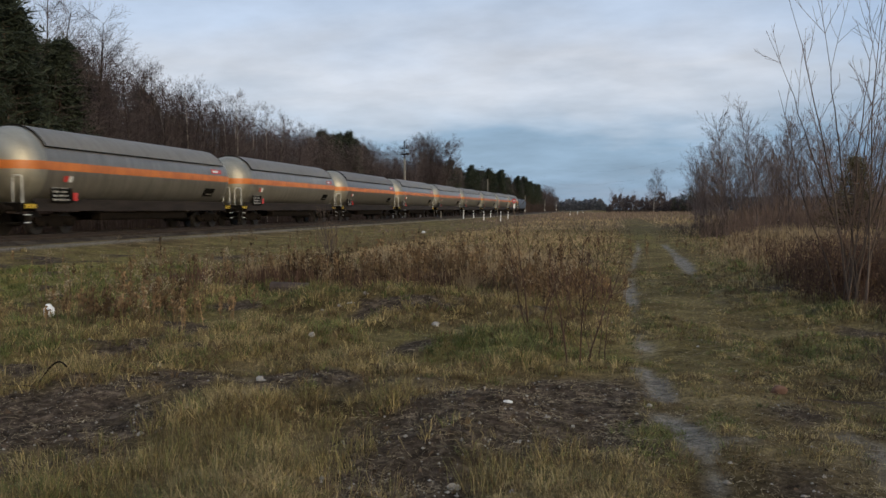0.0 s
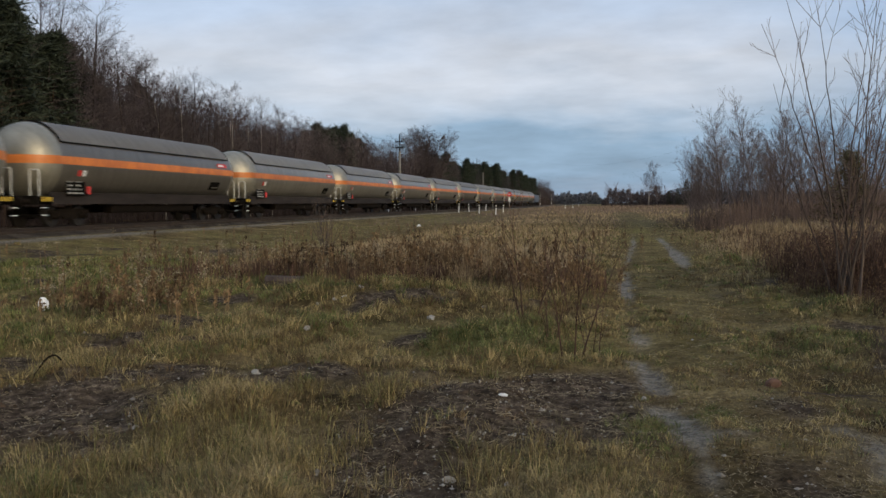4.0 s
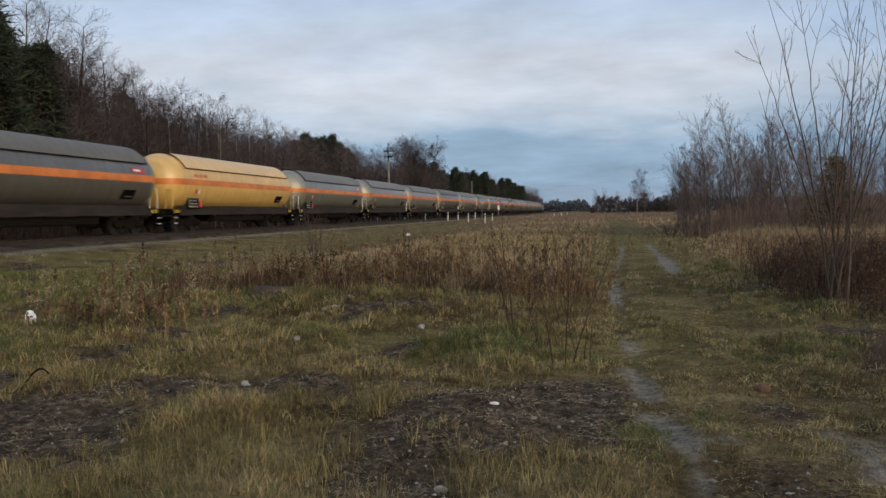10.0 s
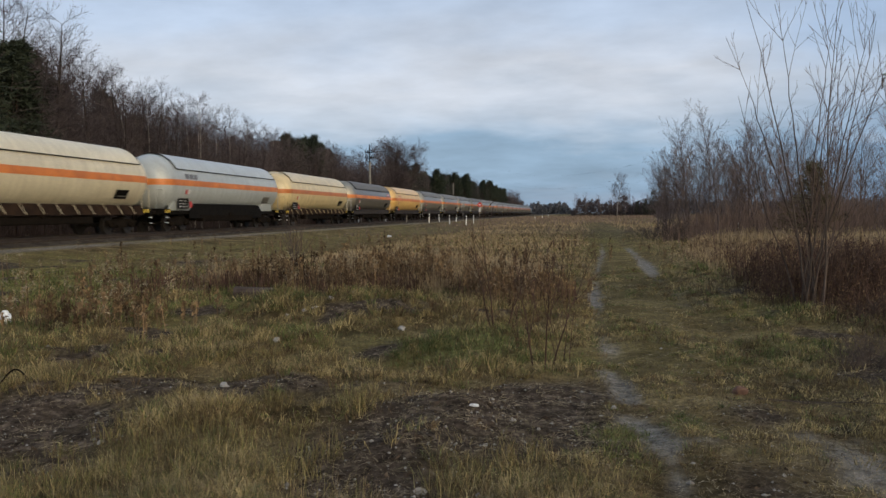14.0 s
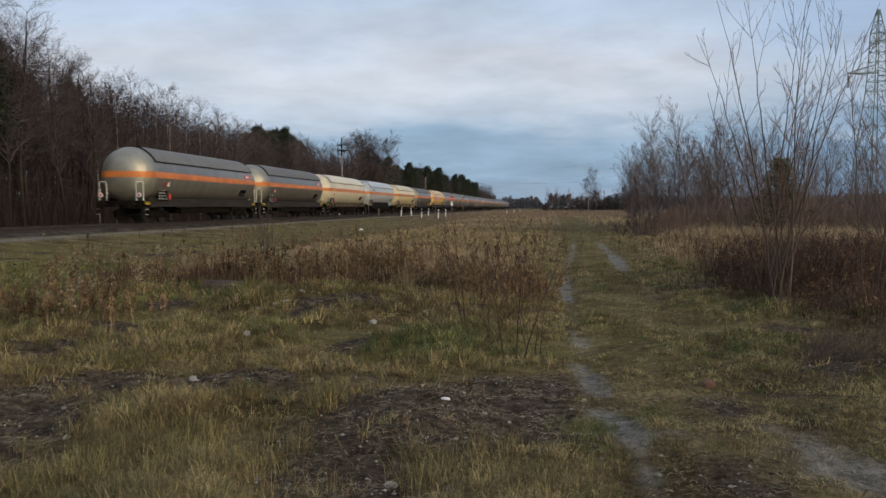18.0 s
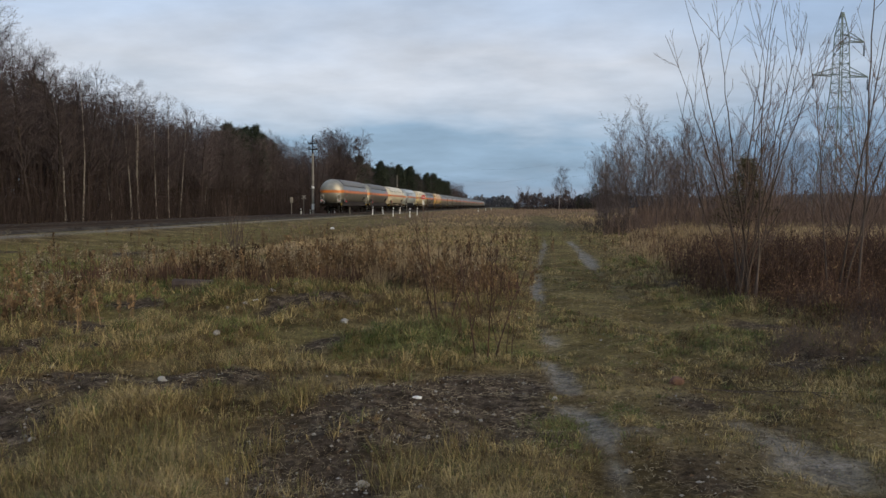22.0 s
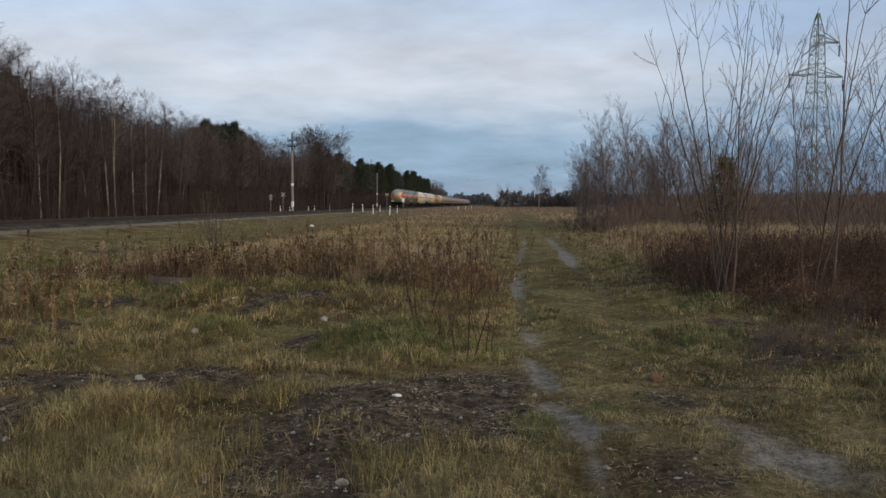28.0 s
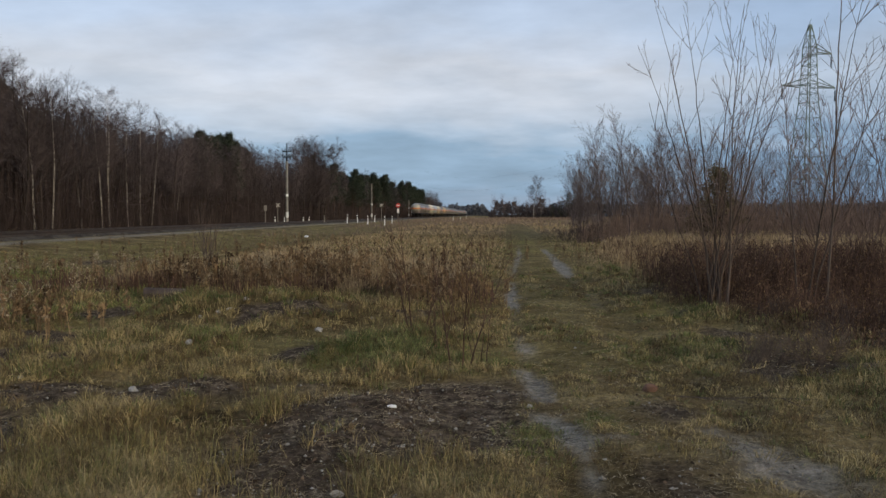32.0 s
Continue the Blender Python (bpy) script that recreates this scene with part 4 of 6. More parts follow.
# ================= trees =================
def grow(rng, out, p, d, length, r, level, levels, nseg, wig, up, kids, ratio, angle, first=0.3, tip=0.25):
    """One branch and, from it, its side branches; rows of out: two ends, two radii, level."""
    p, d = np.array(p, float), np.array(d, float) / np.linalg.norm(d)
    step = length / nseg
    ends = []
    for k in range(nseg):
        d = d + rng.normal(0, wig, 3) + np.array([0, 0, up])
        d /= np.linalg.norm(d)
        q = p + d * step
        f0, f1 = 1 - (1 - tip) * k / nseg, 1 - (1 - tip) * (k + 1) / nseg
        out.append((*p, *q, r * f0, r * f1, level))
        ends.append((p, q, d, r * f1, (k + 0.5) / nseg))
        p = q
    if level >= levels:
        return
    n = kids[level]
    for k in range(n):
        f = first + (1 - first) * (k + rng.random()) / n
        i = min(int(f * nseg), nseg - 1)
        a, b, dd, rr, _ = ends[i]
        s = a + (b - a) * rng.random()
        side = np.cross(dd, rng.normal(0, 1, 3))
        side /= np.linalg.norm(side) + 1e-9
        an = radians(angle[level] * rng.uniform(0.7, 1.3))
        nd = dd * math.cos(an) + side * math.sin(an)
        ln = length * ratio[level] * (1.15 - 0.65 * f) * rng.uniform(0.7, 1.2)
        grow(rng, out, s, nd, ln, max(rr * 0.55, 0.004), level + 1, levels, max(2, nseg // 2), wig * 1.3, up * 0.8, kids, ratio, angle, 0.2, 0.3)


def tree_meshes(name, seed, h, r, kids, ratio, angle, trunk_mat, twig_mat, wig=0.05, up=0.03, nseg=9, first=0.35, levels=2, stems=1, spread=0.0, rmin=0.006):
    rng = np.random.default_rng(seed)
    out = []
    for s in range(stems):
        a = TAU * (s + rng.random() * 0.6) / stems
        lean = spread * rng.uniform(0.1, 1.25)
        d = (math.cos(a) * lean, math.sin(a) * lean, 1)
        o = (math.cos(a) * 0.1 * (stems > 1), math.sin(a) * 0.1 * (stems > 1), -0.15)
        grow(rng, out, o, d, h * (1 if stems == 1 else rng.uniform(0.7, 1.0)), r, 0, levels, nseg, wig, up, kids, ratio, angle, first, 0.18)
    S = np.array(out)
    S[:, 6:8] = np.maximum(S[:, 6:8], rmin)
    t, c = S[S[:, 8] == 0], S[S[:, 8] > 0]
    return fast_mesh("trunk", *tubes(t, 6), trunk_mat, True), fast_mesh("crown", *tubes(c, 3), twig_mat)


def pine_meshes(seed, h, r, first, spread, n_whorl, tufts, size=0.5, needle=None):
    rng = np.random.default_rng(seed)
    tr, tw, V = [], [], []
    p = np.array([0, 0, -0.2])
    for k in range(10):
        q = np.array([rng.normal(0, 0.06), rng.normal(0, 0.06), h * (k + 1) / 10])
        tr.append((*p, *q, r * (1 - 0.085 * k), r * (1 - 0.085 * (k + 1))))
        p = q
    tips = [(np.array([0, 0, h]), 0.6 if needle is None else 0.3)]
    for k in range(n_whorl):
        f = first + (1 - first) * (k / n_whorl) ** 0.9
        L = spread * (1.0 - f) ** (0.9 if needle else 0.65) * rng.uniform(0.7, 1.15) + (0.1 if needle else 0.35)
        for b in range(rng.integers(3, 6)):
            a = rng.uniform(0, TAU)
            s = np.array([0, 0, f * h])
            e = s + np.array([math.cos(a) * L, math.sin(a) * L, L * rng.uniform(-0.05, 0.4)])
            tw.append((*s, *e, 0.04 * (1.2 - f), 0.012))
            for g in np.linspace(0.4, 1.0, 4):
                tips.append((s + (e - s) * g + rng.normal(0, 0.1, 3), size * (0.8 + 0.5 * g)))
    for c, s in tips:
        k = tufts
        d = rng.normal(0, 1, (k, 3))
        d /= np.linalg.norm(d, axis=1)[:, None]
        d[:, 2] = d[:, 2] * 0.6 + 0.15
        o = c + rng.normal(0, 0.25, (k, 3)) * s
        ln = s * rng.uniform(0.4, 0.9, (k, 1))
        sd = np.cross(d, rng.normal(0, 1, (k, 3)))
        sd /= np.linalg.norm(sd, axis=1)[:, None]
        V.append(np.stack([o - sd * s * 0.055, o + sd * s * 0.055, o + d * ln], 1))
    V = np.concatenate(V).reshape(-1, 3)
    crown = fast_mesh("crown", V, np.arange(len(V)).reshape(-1, 3), needle or M_NEEDLE)
    return fast_mesh("trunk", *tubes(np.array(tr), 8), M_PBARK, True), fast_mesh("branchwork", *sticks(np.array(tw), 4), M_PBARK), crown


def plant(name, meshes, x, y, rz, s, label, category, group, names=("trunk", "crown"), z=None, lean=0.0):
    o = tagged(new(name), label, category, group)
    o.matrix_basis = pose(x, y, (gzf(x, y) if z is None else z), lean, lean * 0.6, rz) @ Matrix.Diagonal((s, s, s, 1))
    for n, me in zip(names, meshes):
        link_part(n, me, o)
    return o


def build_forest():
    rng = np.random.default_rng(7)
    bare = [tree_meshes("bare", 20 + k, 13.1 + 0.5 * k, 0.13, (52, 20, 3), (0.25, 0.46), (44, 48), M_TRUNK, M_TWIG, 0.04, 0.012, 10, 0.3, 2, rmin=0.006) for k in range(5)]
    birch = [tree_meshes("birch", 40 + k, 14.6, 0.095, (48, 16, 3), (0.2, 0.5), (40, 48), M_BIRCH, M_TWIG, 0.045, 0.005, 10, 0.42, 2, rmin=0.006) for k in range(3)]
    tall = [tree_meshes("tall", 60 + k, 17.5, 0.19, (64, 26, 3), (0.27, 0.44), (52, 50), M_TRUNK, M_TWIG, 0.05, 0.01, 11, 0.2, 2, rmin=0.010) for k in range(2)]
    pine = [pine_meshes(80 + k, 14.4, 0.17, (0.3, 0.45, 0.4)[k], 3.0, 22, 16, 0.85) for k in range(3)]
    lab_b = "leafless grey-brown deciduous tree at the forest edge"
    lab_w = "slender white-stemmed birch, leafless, at the forest edge"
    lab_p = "dark green pine in the forest edge"

    def put(kind, x, y, s):
        rz, ln = rng.uniform(0, 360), rng.normal(0, 1.2)
        if kind == "pine":
            plant("pine_tree", pine[rng.integers(3)], x, y, rz, s, lab_p, "tree", "forest edge trees", ("trunk", "branchwork", "crown"), 0.0, ln)
        elif kind == "birch":
            plant("birch_tree", birch[rng.integers(3)], x, y, rz, s, lab_w, "tree", "forest edge trees", z=0.0, lean=ln)
        elif kind == "tall":
            plant("bare_tree", tall[rng.integers(2)], x, y, rz, s, "broad leafless tree overtopping the forest edge", "tree", "forest edge trees", z=0.0, lean=ln)
        else:
            plant("bare_tree", bare[rng.integers(5)], x, y, rz, s, lab_b, "tree", "forest edge trees", z=0.0, lean=ln)

    def edge(y):
        return np.interp(y, [0, 60, 130, 200, 320, 520], [-38, -38, -38, -36, -33, -31])
    # front rows, single trees
    y = 22.0
    while y < 150:
        for row, dx in enumerate((0, -3.5, -7.5, -12)):
            yy, xx = y + rng.uniform(-1.2, 1.2), edge(y) + dx + rng.uniform(-1.3, 1.3)
            az = math.degrees(math.atan2(-xx, yy))
            u = rng.random()
            if az > 35.3:
                kind = "pine" if u < 0.75 else "bare"
            elif 17.2 < az < 20.6:
                kind = "pine" if (u < 0.65 and row > 0) else "bare"
            elif az > 20:
                kind = "birch" if u < 0.05 and row in (1, 2) else "bare"
                kind = "pine" if (row == 3 and u < 0.3) else kind
            else:
                kind = "bare" if u < 0.92 or row == 0 else "birch"
            s = rng.uniform(0.82, 1.02) * (1.17 if az > 31 else 0.98 if az > 27 else 0.9 if az > 24 else 0.87)
            if kind == "pine":
                s *= 1.0 if az > 35 else 1.12 if az < 21 else 0.9
            put(kind, xx, yy, s)
        y += 2.7
    for px, py, ps in ((-38.6, 51.5, 0.95), (-41.0, 54.5, 0.98), (-44.0, 57.5, 1.0), (-43.5, 50.0, 1.0), (-40.0, 47.5, 0.93), (-46.5, 62.0, 1.0), (-42.0, 116.0, 0.93), (-41.5, 121.0, 0.9), (-43.0, 127.0, 0.97), (-42.0, 134.0, 0.92), (-42.5, 141.0, 0.9)):
        put("pine", px, py, ps)
    # birches that stand out white along the edge
    for bx, by, bs in ((-37.6, 65.0, 1.0), (-37.4, 67.4, 0.98), (-37.5, 76.6, 1.02), (-37.2, 77.6, 0.98), (-37.7, 78.8, 1.0), (-37.6, 82.6, 0.95), (-37.8, 86.0, 0.97), (-37.5, 88.4, 0.93)):
        put("birch", bx, by, bs * 0.92)
    # the clump of big trees past the crossing
    for k in range(10):
        put("tall", -35.5 + rng.uniform(-3, 2), 171 + rng.uniform(-10, 14), rng.uniform(0.86, 1.0))
    y = 151.0
    while y < 520:
        for dx in (0, -6):
            yy = y + rng.uniform(-2, 2)
            xx = edge(y) + dx + rng.uniform(-1.5, 1.5)
            kind = "pine" if 182 < yy < 400 and rng.random() < 0.75 else "bare"
            put(kind, xx, yy, rng.uniform(0.84, 1.04) * (0.95 if 182 < yy < 260 and kind == "pine" else 1.0))
        y += 3.3 + (y - 150) * 0.014
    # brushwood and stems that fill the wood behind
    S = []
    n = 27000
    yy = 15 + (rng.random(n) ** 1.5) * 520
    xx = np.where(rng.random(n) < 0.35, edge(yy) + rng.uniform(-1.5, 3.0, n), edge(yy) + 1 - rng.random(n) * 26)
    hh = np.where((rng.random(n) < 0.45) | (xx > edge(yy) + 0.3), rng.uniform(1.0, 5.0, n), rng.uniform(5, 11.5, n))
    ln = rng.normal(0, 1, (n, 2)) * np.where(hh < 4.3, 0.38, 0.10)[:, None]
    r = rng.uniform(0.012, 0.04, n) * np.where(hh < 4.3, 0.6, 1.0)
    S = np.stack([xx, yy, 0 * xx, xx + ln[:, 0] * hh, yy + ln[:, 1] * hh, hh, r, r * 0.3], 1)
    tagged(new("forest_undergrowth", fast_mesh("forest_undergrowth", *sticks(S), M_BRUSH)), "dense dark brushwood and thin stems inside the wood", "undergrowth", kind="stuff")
    # tangle of twigs deep in the wood
    n = 70000
    yy = 10 + (rng.random(n) ** 1.4) * 560
    dep = rng.random(n)
    xx = edge(yy) + 1.0 - dep * 29
    zz = rng.random(n) ** 0.62 * (11.8 + 1.2 * dep) * np.where(yy > 150, 0.93, 1)
    d = rng.normal(0, 1, (n, 3)) * [1, 1, 0.8]
    d /= np.linalg.norm(d, axis=1)[:, None]
    ln = rng.uniform(0.8, 2.2, n)
    S = np.stack([xx, yy, zz, xx + d[:, 0] * ln, yy + d[:, 1] * ln, zz + d[:, 2] * ln, 0.03 + 0 * ln, 0.014 + 0 * ln], 1)
    n = 125000
    yy = 12 + (rng.random(n) ** 1.7) * 400
    xx = edge(yy) - 1.5 - rng.random(n) * 14
    zz = 4.5 + rng.random(n) ** 0.85 * np.where(yy > 150, 5.6, np.interp(yy, [20, 50, 75, 100], [10.0, 9.9, 7.8, 6.8])) * (0.8 + 0.4 * lattice_noise(yy * 0.35, xx * 0.3, 9))
    d = rng.normal(0, 1, (n, 3)) * [0.7, 0.7, 1.0]
    d /= np.linalg.norm(d, axis=1)[:, None]
    ln = rng.uniform(0.7, 1.9, n)
    S = np.concatenate([S, np.stack([xx, yy, zz, xx + d[:, 0] * ln, yy + d[:, 1] * ln, zz + np.abs(d[:, 2]) * ln, 0.011 + 0 * ln, 0.005 + 0 * ln], 1)])
    tagged(new("forest_twigs", fast_mesh("forest_twigs", *sticks(S), M_TWIG)), "tangle of leafless twigs deep in the wood", "undergrowth", kind="stuff")
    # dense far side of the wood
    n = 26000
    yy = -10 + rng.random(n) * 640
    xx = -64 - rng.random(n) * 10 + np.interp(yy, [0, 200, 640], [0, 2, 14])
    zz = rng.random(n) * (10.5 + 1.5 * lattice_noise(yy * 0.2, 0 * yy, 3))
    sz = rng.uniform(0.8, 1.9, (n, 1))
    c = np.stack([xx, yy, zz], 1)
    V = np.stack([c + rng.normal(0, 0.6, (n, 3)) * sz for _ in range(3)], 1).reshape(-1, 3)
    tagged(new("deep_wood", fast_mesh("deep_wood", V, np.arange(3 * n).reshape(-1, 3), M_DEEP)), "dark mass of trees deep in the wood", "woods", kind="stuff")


build_forest()


def far_wood(name, label, x0, x1, y0, y1, h, n, mat, seed, size=1.0):
    """Woods so far off that nobody could count their trees: clumps of foliage and twigs with an uneven top."""
    rng = np.random.default_rng(seed)
    u = rng.random(n)
    xx, yy = x0 + (x1 - x0) * u, y0 + (y1 - y0) * rng.random(n)
    top = h * (0.42 + 0.75 * fractal(xx * 7.0 / h, 0 * xx, seed) + 0.25 * (lattice_noise(xx * 20.0 / h, 0 * xx, seed + 5) - 0.5))
    top = top * np.clip(np.minimum(u, 1 - u) * 9 + 0.35, 0, 1)
    zz = top * rng.random(n) ** 0.75
    c = np.stack([xx, yy, zz], 1)
    s = size * rng.uniform(0.5, 1.3, (n, 1))
    V = np.stack([c + rng.normal(0, 0.5, (n, 3)) * s for _ in range(3)], 1).reshape(-1, 3)
    V[:, 2] = np.maximum(V[:, 2], 0)
    return tagged(new(name, fast_mesh(name, V, np.arange(3 * n).reshape(-1, 3), mat)), label, "woods", kind="stuff")


far_wood("far_copse", "distant brown leafless copse across the field", 2, 40, 325, 350, 7.4, 16000, M_TWIG, 3, 0.5)
far_wood("far_forest", "low dark forest on the horizon", -75, 6, 900, 960, 14.0, 9000, M_HAZEWOOD, 5, 2.0)
far_wood("far_forest_belt", "forest belt on the horizon beyond the field", 40, 700, 700, 760, 13.0, 20000, M_HAZEWOOD, 6, 2.6)
far_wood("far_wood_behind_thicket", "distant woods seen through the thicket", 60, 210, 190, 215, 4.4, 16000, M_HAZEWOOD, 8, 1.2)


def build_right_side():
    rng = np.random.default_rng(17)
    sap = [tree_meshes("sapling", 100 + k, 8.2, 0.05, (30, 11, 2), (0.34, 0.42), (34, 36), M_PALETWIG, M_PALETWIG, 0.04, 0.025, 10, 0.16, 2, rmin=0.006) for k in range(4)]
    lone = tree_meshes("lone", 121, 14.6, 0.2, (40, 16, 3), (0.40, 0.45), (50, 46), M_BIRCH, M_TWIG, 0.03, 0.02, 9, 0.3, 2, rmin=0.02)
    plant("lone_birch", lone, 18.3, 299.4, 40, 1.0, "lone leafless birch standing in the open field", "tree", "", z=0.0)
    far_pine = pine_meshes(95, 10.0, 0.14, 0.12, 2.2, 16, 7, 0.8)
    for x, y, s in ((33.5, 321, 1.0), (35.5, 323, 0.8), (30.5, 322, 0.7), (37.5, 324, 0.85), (27.5, 323, 0.62)):
        plant("far_conifer", far_pine, x, y, 60 * s * 7, s, "dark conifer in the distant copse", "tree", "copse trees", ("trunk", "branchwork", "crown"), 0.0)
    for k in range(16):
        plant("copse_tree", sap[k % 4], 3 + 2.2 * k + rng.uniform(-1, 1), 322 + rng.uniform(-2, 8), rng.uniform(0, 360), rng.uniform(0.8, 1.3), "leafless tree in the distant copse", "tree", "copse trees", z=0.0)
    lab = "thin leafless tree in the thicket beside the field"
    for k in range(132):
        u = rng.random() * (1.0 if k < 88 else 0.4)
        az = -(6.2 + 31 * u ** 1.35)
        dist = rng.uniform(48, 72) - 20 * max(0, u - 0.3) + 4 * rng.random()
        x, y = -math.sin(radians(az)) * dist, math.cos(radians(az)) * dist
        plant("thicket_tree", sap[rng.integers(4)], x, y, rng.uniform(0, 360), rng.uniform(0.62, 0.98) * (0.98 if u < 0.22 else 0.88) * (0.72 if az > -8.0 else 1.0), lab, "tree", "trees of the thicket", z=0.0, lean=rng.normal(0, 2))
    # bushes with many stems
    bush = [tree_meshes("bush", 140 + k, 4.6, 0.014, (8, 4, 2), (0.42, 0.40), (28, 34), M_RTWIG, M_RTWIG, 0.055, 0.035, 12, 0.15, 2, stems=5, spread=0.42, rmin=0.003) for k in range(3)]
    lb = "leafless many-stemmed bush beside the dirt track"

    def whips(seed, stems, r, kids, twigs):
        """Long rods that rise from one stool, bowing out and then up, with side rods at a narrow angle. stems: reach across, reach along, height."""
        rg = np.random.default_rng(seed)
        trunk, crown = [], []
        for rx, ry, hh in stems:
            n = 16
            o = np.array([rg.normal(0, 0.10), rg.normal(0, 0.10), -0.1])
            u = np.linspace(0, 1, n + 1)
            wob = np.cumsum(np.cumsum(rg.normal(0, 0.011, (n + 1, 2)), 0), 0) * 0.6 + rg.normal(0, 0.008, (n + 1, 2))
            pts = np.stack([o[0] + rx * u ** 1.15 + wob[:, 0], o[1] + ry * u ** 1.15 + wob[:, 1], o[2] + (hh + 0.1) * u ** 0.93], 1)
            rad = np.maximum(r * (hh / 5) * (1 - 0.9 * u), 0.0035)
            trunk += [(*pts[k], *pts[k + 1], rad[k], rad[k + 1]) for k in range(n)]
            for k in range(kids):
                i = rg.integers(3, n - 1)
                d = pts[i + 1] - pts[i]
                d /= np.linalg.norm(d)
                side = np.cross(d, rg.normal(0, 1, 3))
                side /= np.linalg.norm(side)
                out = []
                grow(rg, out, pts[i], d + side * rg.uniform(0.45, 0.8), hh * rg.uniform(0.12, 0.34) * (1.2 - 0.6 * i / n), max(rad[i] * 0.5, 0.005), 0, 1, 6, 0.05, 0.05, (twigs,), (0.35,), (30,), 0.2, 0.35)
                crown += [row[:8] for row in out]
        S = np.array(crown)
        S[:, 6:8] = np.maximum(S[:, 6:8], 0.0026)
        meshes = [fast_mesh("stem", *tubes(np.array(trunk[16 * k:16 * k + 16]), 6), M_STEM, True) for k in range(len(stems))]
        return ("stem",) * len(stems) + ("crown",), meshes + [fast_mesh("crown", *tubes(S, 3), M_RTWIG)]

    sallow = whips(164, ((-1.55, 0.2, 4.5), (-0.95, -0.3, 5.15), (-1.25, 0.5, 3.6), (-0.35, 0.4, 5.0), (-0.1, -0.4, 4.9), (0.5, 0.2, 4.6), (1.05, -0.2, 4.6), (0.75, 0.5, 3.7), (0.25, -0.1, 4.8), (0.85, 0.15, 4.8), (1.25, -0.1, 4.85), (0.6, -0.3, 4.3), (-0.6, 0.8, 3.1), (1.45, 0.4, 3.4)), 0.019, 10, 4)
    plant("roadside_bush", sallow[1], 3.85, 13.4, 0, 0.97, "tall leafless sallow bush of long rods beside the track", "bush", "roadside bushes", sallow[0])
    tall = whips(167, ((0.45, 0.3, 6.6), (0.9, -0.5, 5.4), (-0.5, 0.6, 4.3), (1.6, 0.4, 4.9)), 0.017, 18, 4)
    for x, y, s, rz in ((5.3, 12.9, 1.0, 0), (7.2, 13.6, 0.92, 65), (8.6, 12.6, 0.9, 215)):
        plant("roadside_bush", tall[1], x, y, rz, s, "tall leafless sallow with few stems beside the track", "bush", "roadside bushes", tall[0])
    brush = whips(171, [(0.9 * math.cos(2.4 * k), 0.9 * math.sin(2.4 * k), 1.5 + 0.17 * k) for k in range(9)], 0.013, 8, 3)
    for x, y, s, rz in ((4.6, 14.2, 0.9, 10), (7.4, 15.8, 1.0, 250)):
        plant("roadside_bush", brush[1], x, y, rz, s, lb, "bush", "roadside bushes", brush[0])
    for x, y, s, rz in ((7.9, 16.8, 0.9, 260), (8.2, 19.5, 0.9, 40), (9.8, 22.5, 1.0, 10), (11.5, 21, 1.1, 310), (9.2, 14.6, 1.05, 120), (12.5, 30, 1.2, 30), (10.5, 33, 1.1, 240)):
        plant("roadside_bush", bush[int(rz) % 3], x, y, rz, s, lb, "bush", "roadside bushes")
    low = tree_meshes("bush", 171, 1.0, 0.010, (7, 4, 2), (0.5, 0.5), (34, 36), M_STEM, M_STEM, 0.09, 0.0, 5, 0.1, 2, stems=14, spread=0.75, rmin=0.003)
    for x, y, s in ((2.75, 8.35, 0.62), (3.05, 8.6, 0.75), (3.4, 8.45, 0.7), (3.2, 9.1, 0.6), (3.75, 8.9, 0.75), (4.1, 9.6, 0.7), (4.5, 10.4, 0.7), (4.9, 11.2, 0.75), (5.4, 10.6, 0.7), (5.9, 11.7, 0.9), (4.3, 11.9, 0.7), (5.2, 12.4, 0.8), (6.8, 11.6, 0.9), (5.6, 45.0, 1.7), (6.6, 46.5, 1.5), (4.9, 47.5, 1.2)):
        plant("low_bush", low, x, y, rng.uniform(0, 360), s * (0.62 if y < 20 else 1.0), "low tangled leafless bush at the track's edge", "bush", "low bushes")
    fir = pine_meshes(91, 4.1, 0.07, 0.03, 1.9, 30, 12, 0.32, M_YPINE)
    plant("young_pine", fir, 12.4, 43.3, 0, 1.0, "young bushy green pine in the thicket", "tree", "", ("trunk", "branchwork", "crown"))
    # slender saplings in the meadow
    twig = [tree_meshes("sap", 180 + k, 1.75, 0.0105, (9, 2, 1), (0.36, 0.4), (34, 30), M_BRAMBLE, M_BRAMBLE, 0.08, 0.03, 9, 0.25, 1, stems=3, spread=0.2, rmin=0.003) for k in range(3)]
    for k, (x, y, s) in enumerate(((-0.24, 8.3, 0.95), (-0.88, 10.2, 1.0), (-0.16, 13.6, 0.85), (-0.02, 8.6, 0.6), (-0.5, 9.0, 0.6), (-0.3, 11.3, 0.7))):
        plant("meadow_sapling", twig[k % 3], x, y, 77 * k, s, "bare reddish sapling among the meadow grass", "sapling", "meadow saplings")
    osier = whips(190, [(0.42 * math.cos(2.4 * k) * (0.3 + k / 24), 0.42 * math.sin(2.4 * k) * (0.3 + k / 24), 2.0 - 0.035 * k) for k in range(24)], 0.042, 1, 1)
    plant("osier_clump", osier[1], -7.3, 20.8, 0, 0.95, "tuft of upright dark bare osier rods in the meadow", "bush", "", osier[0])


build_right_side()


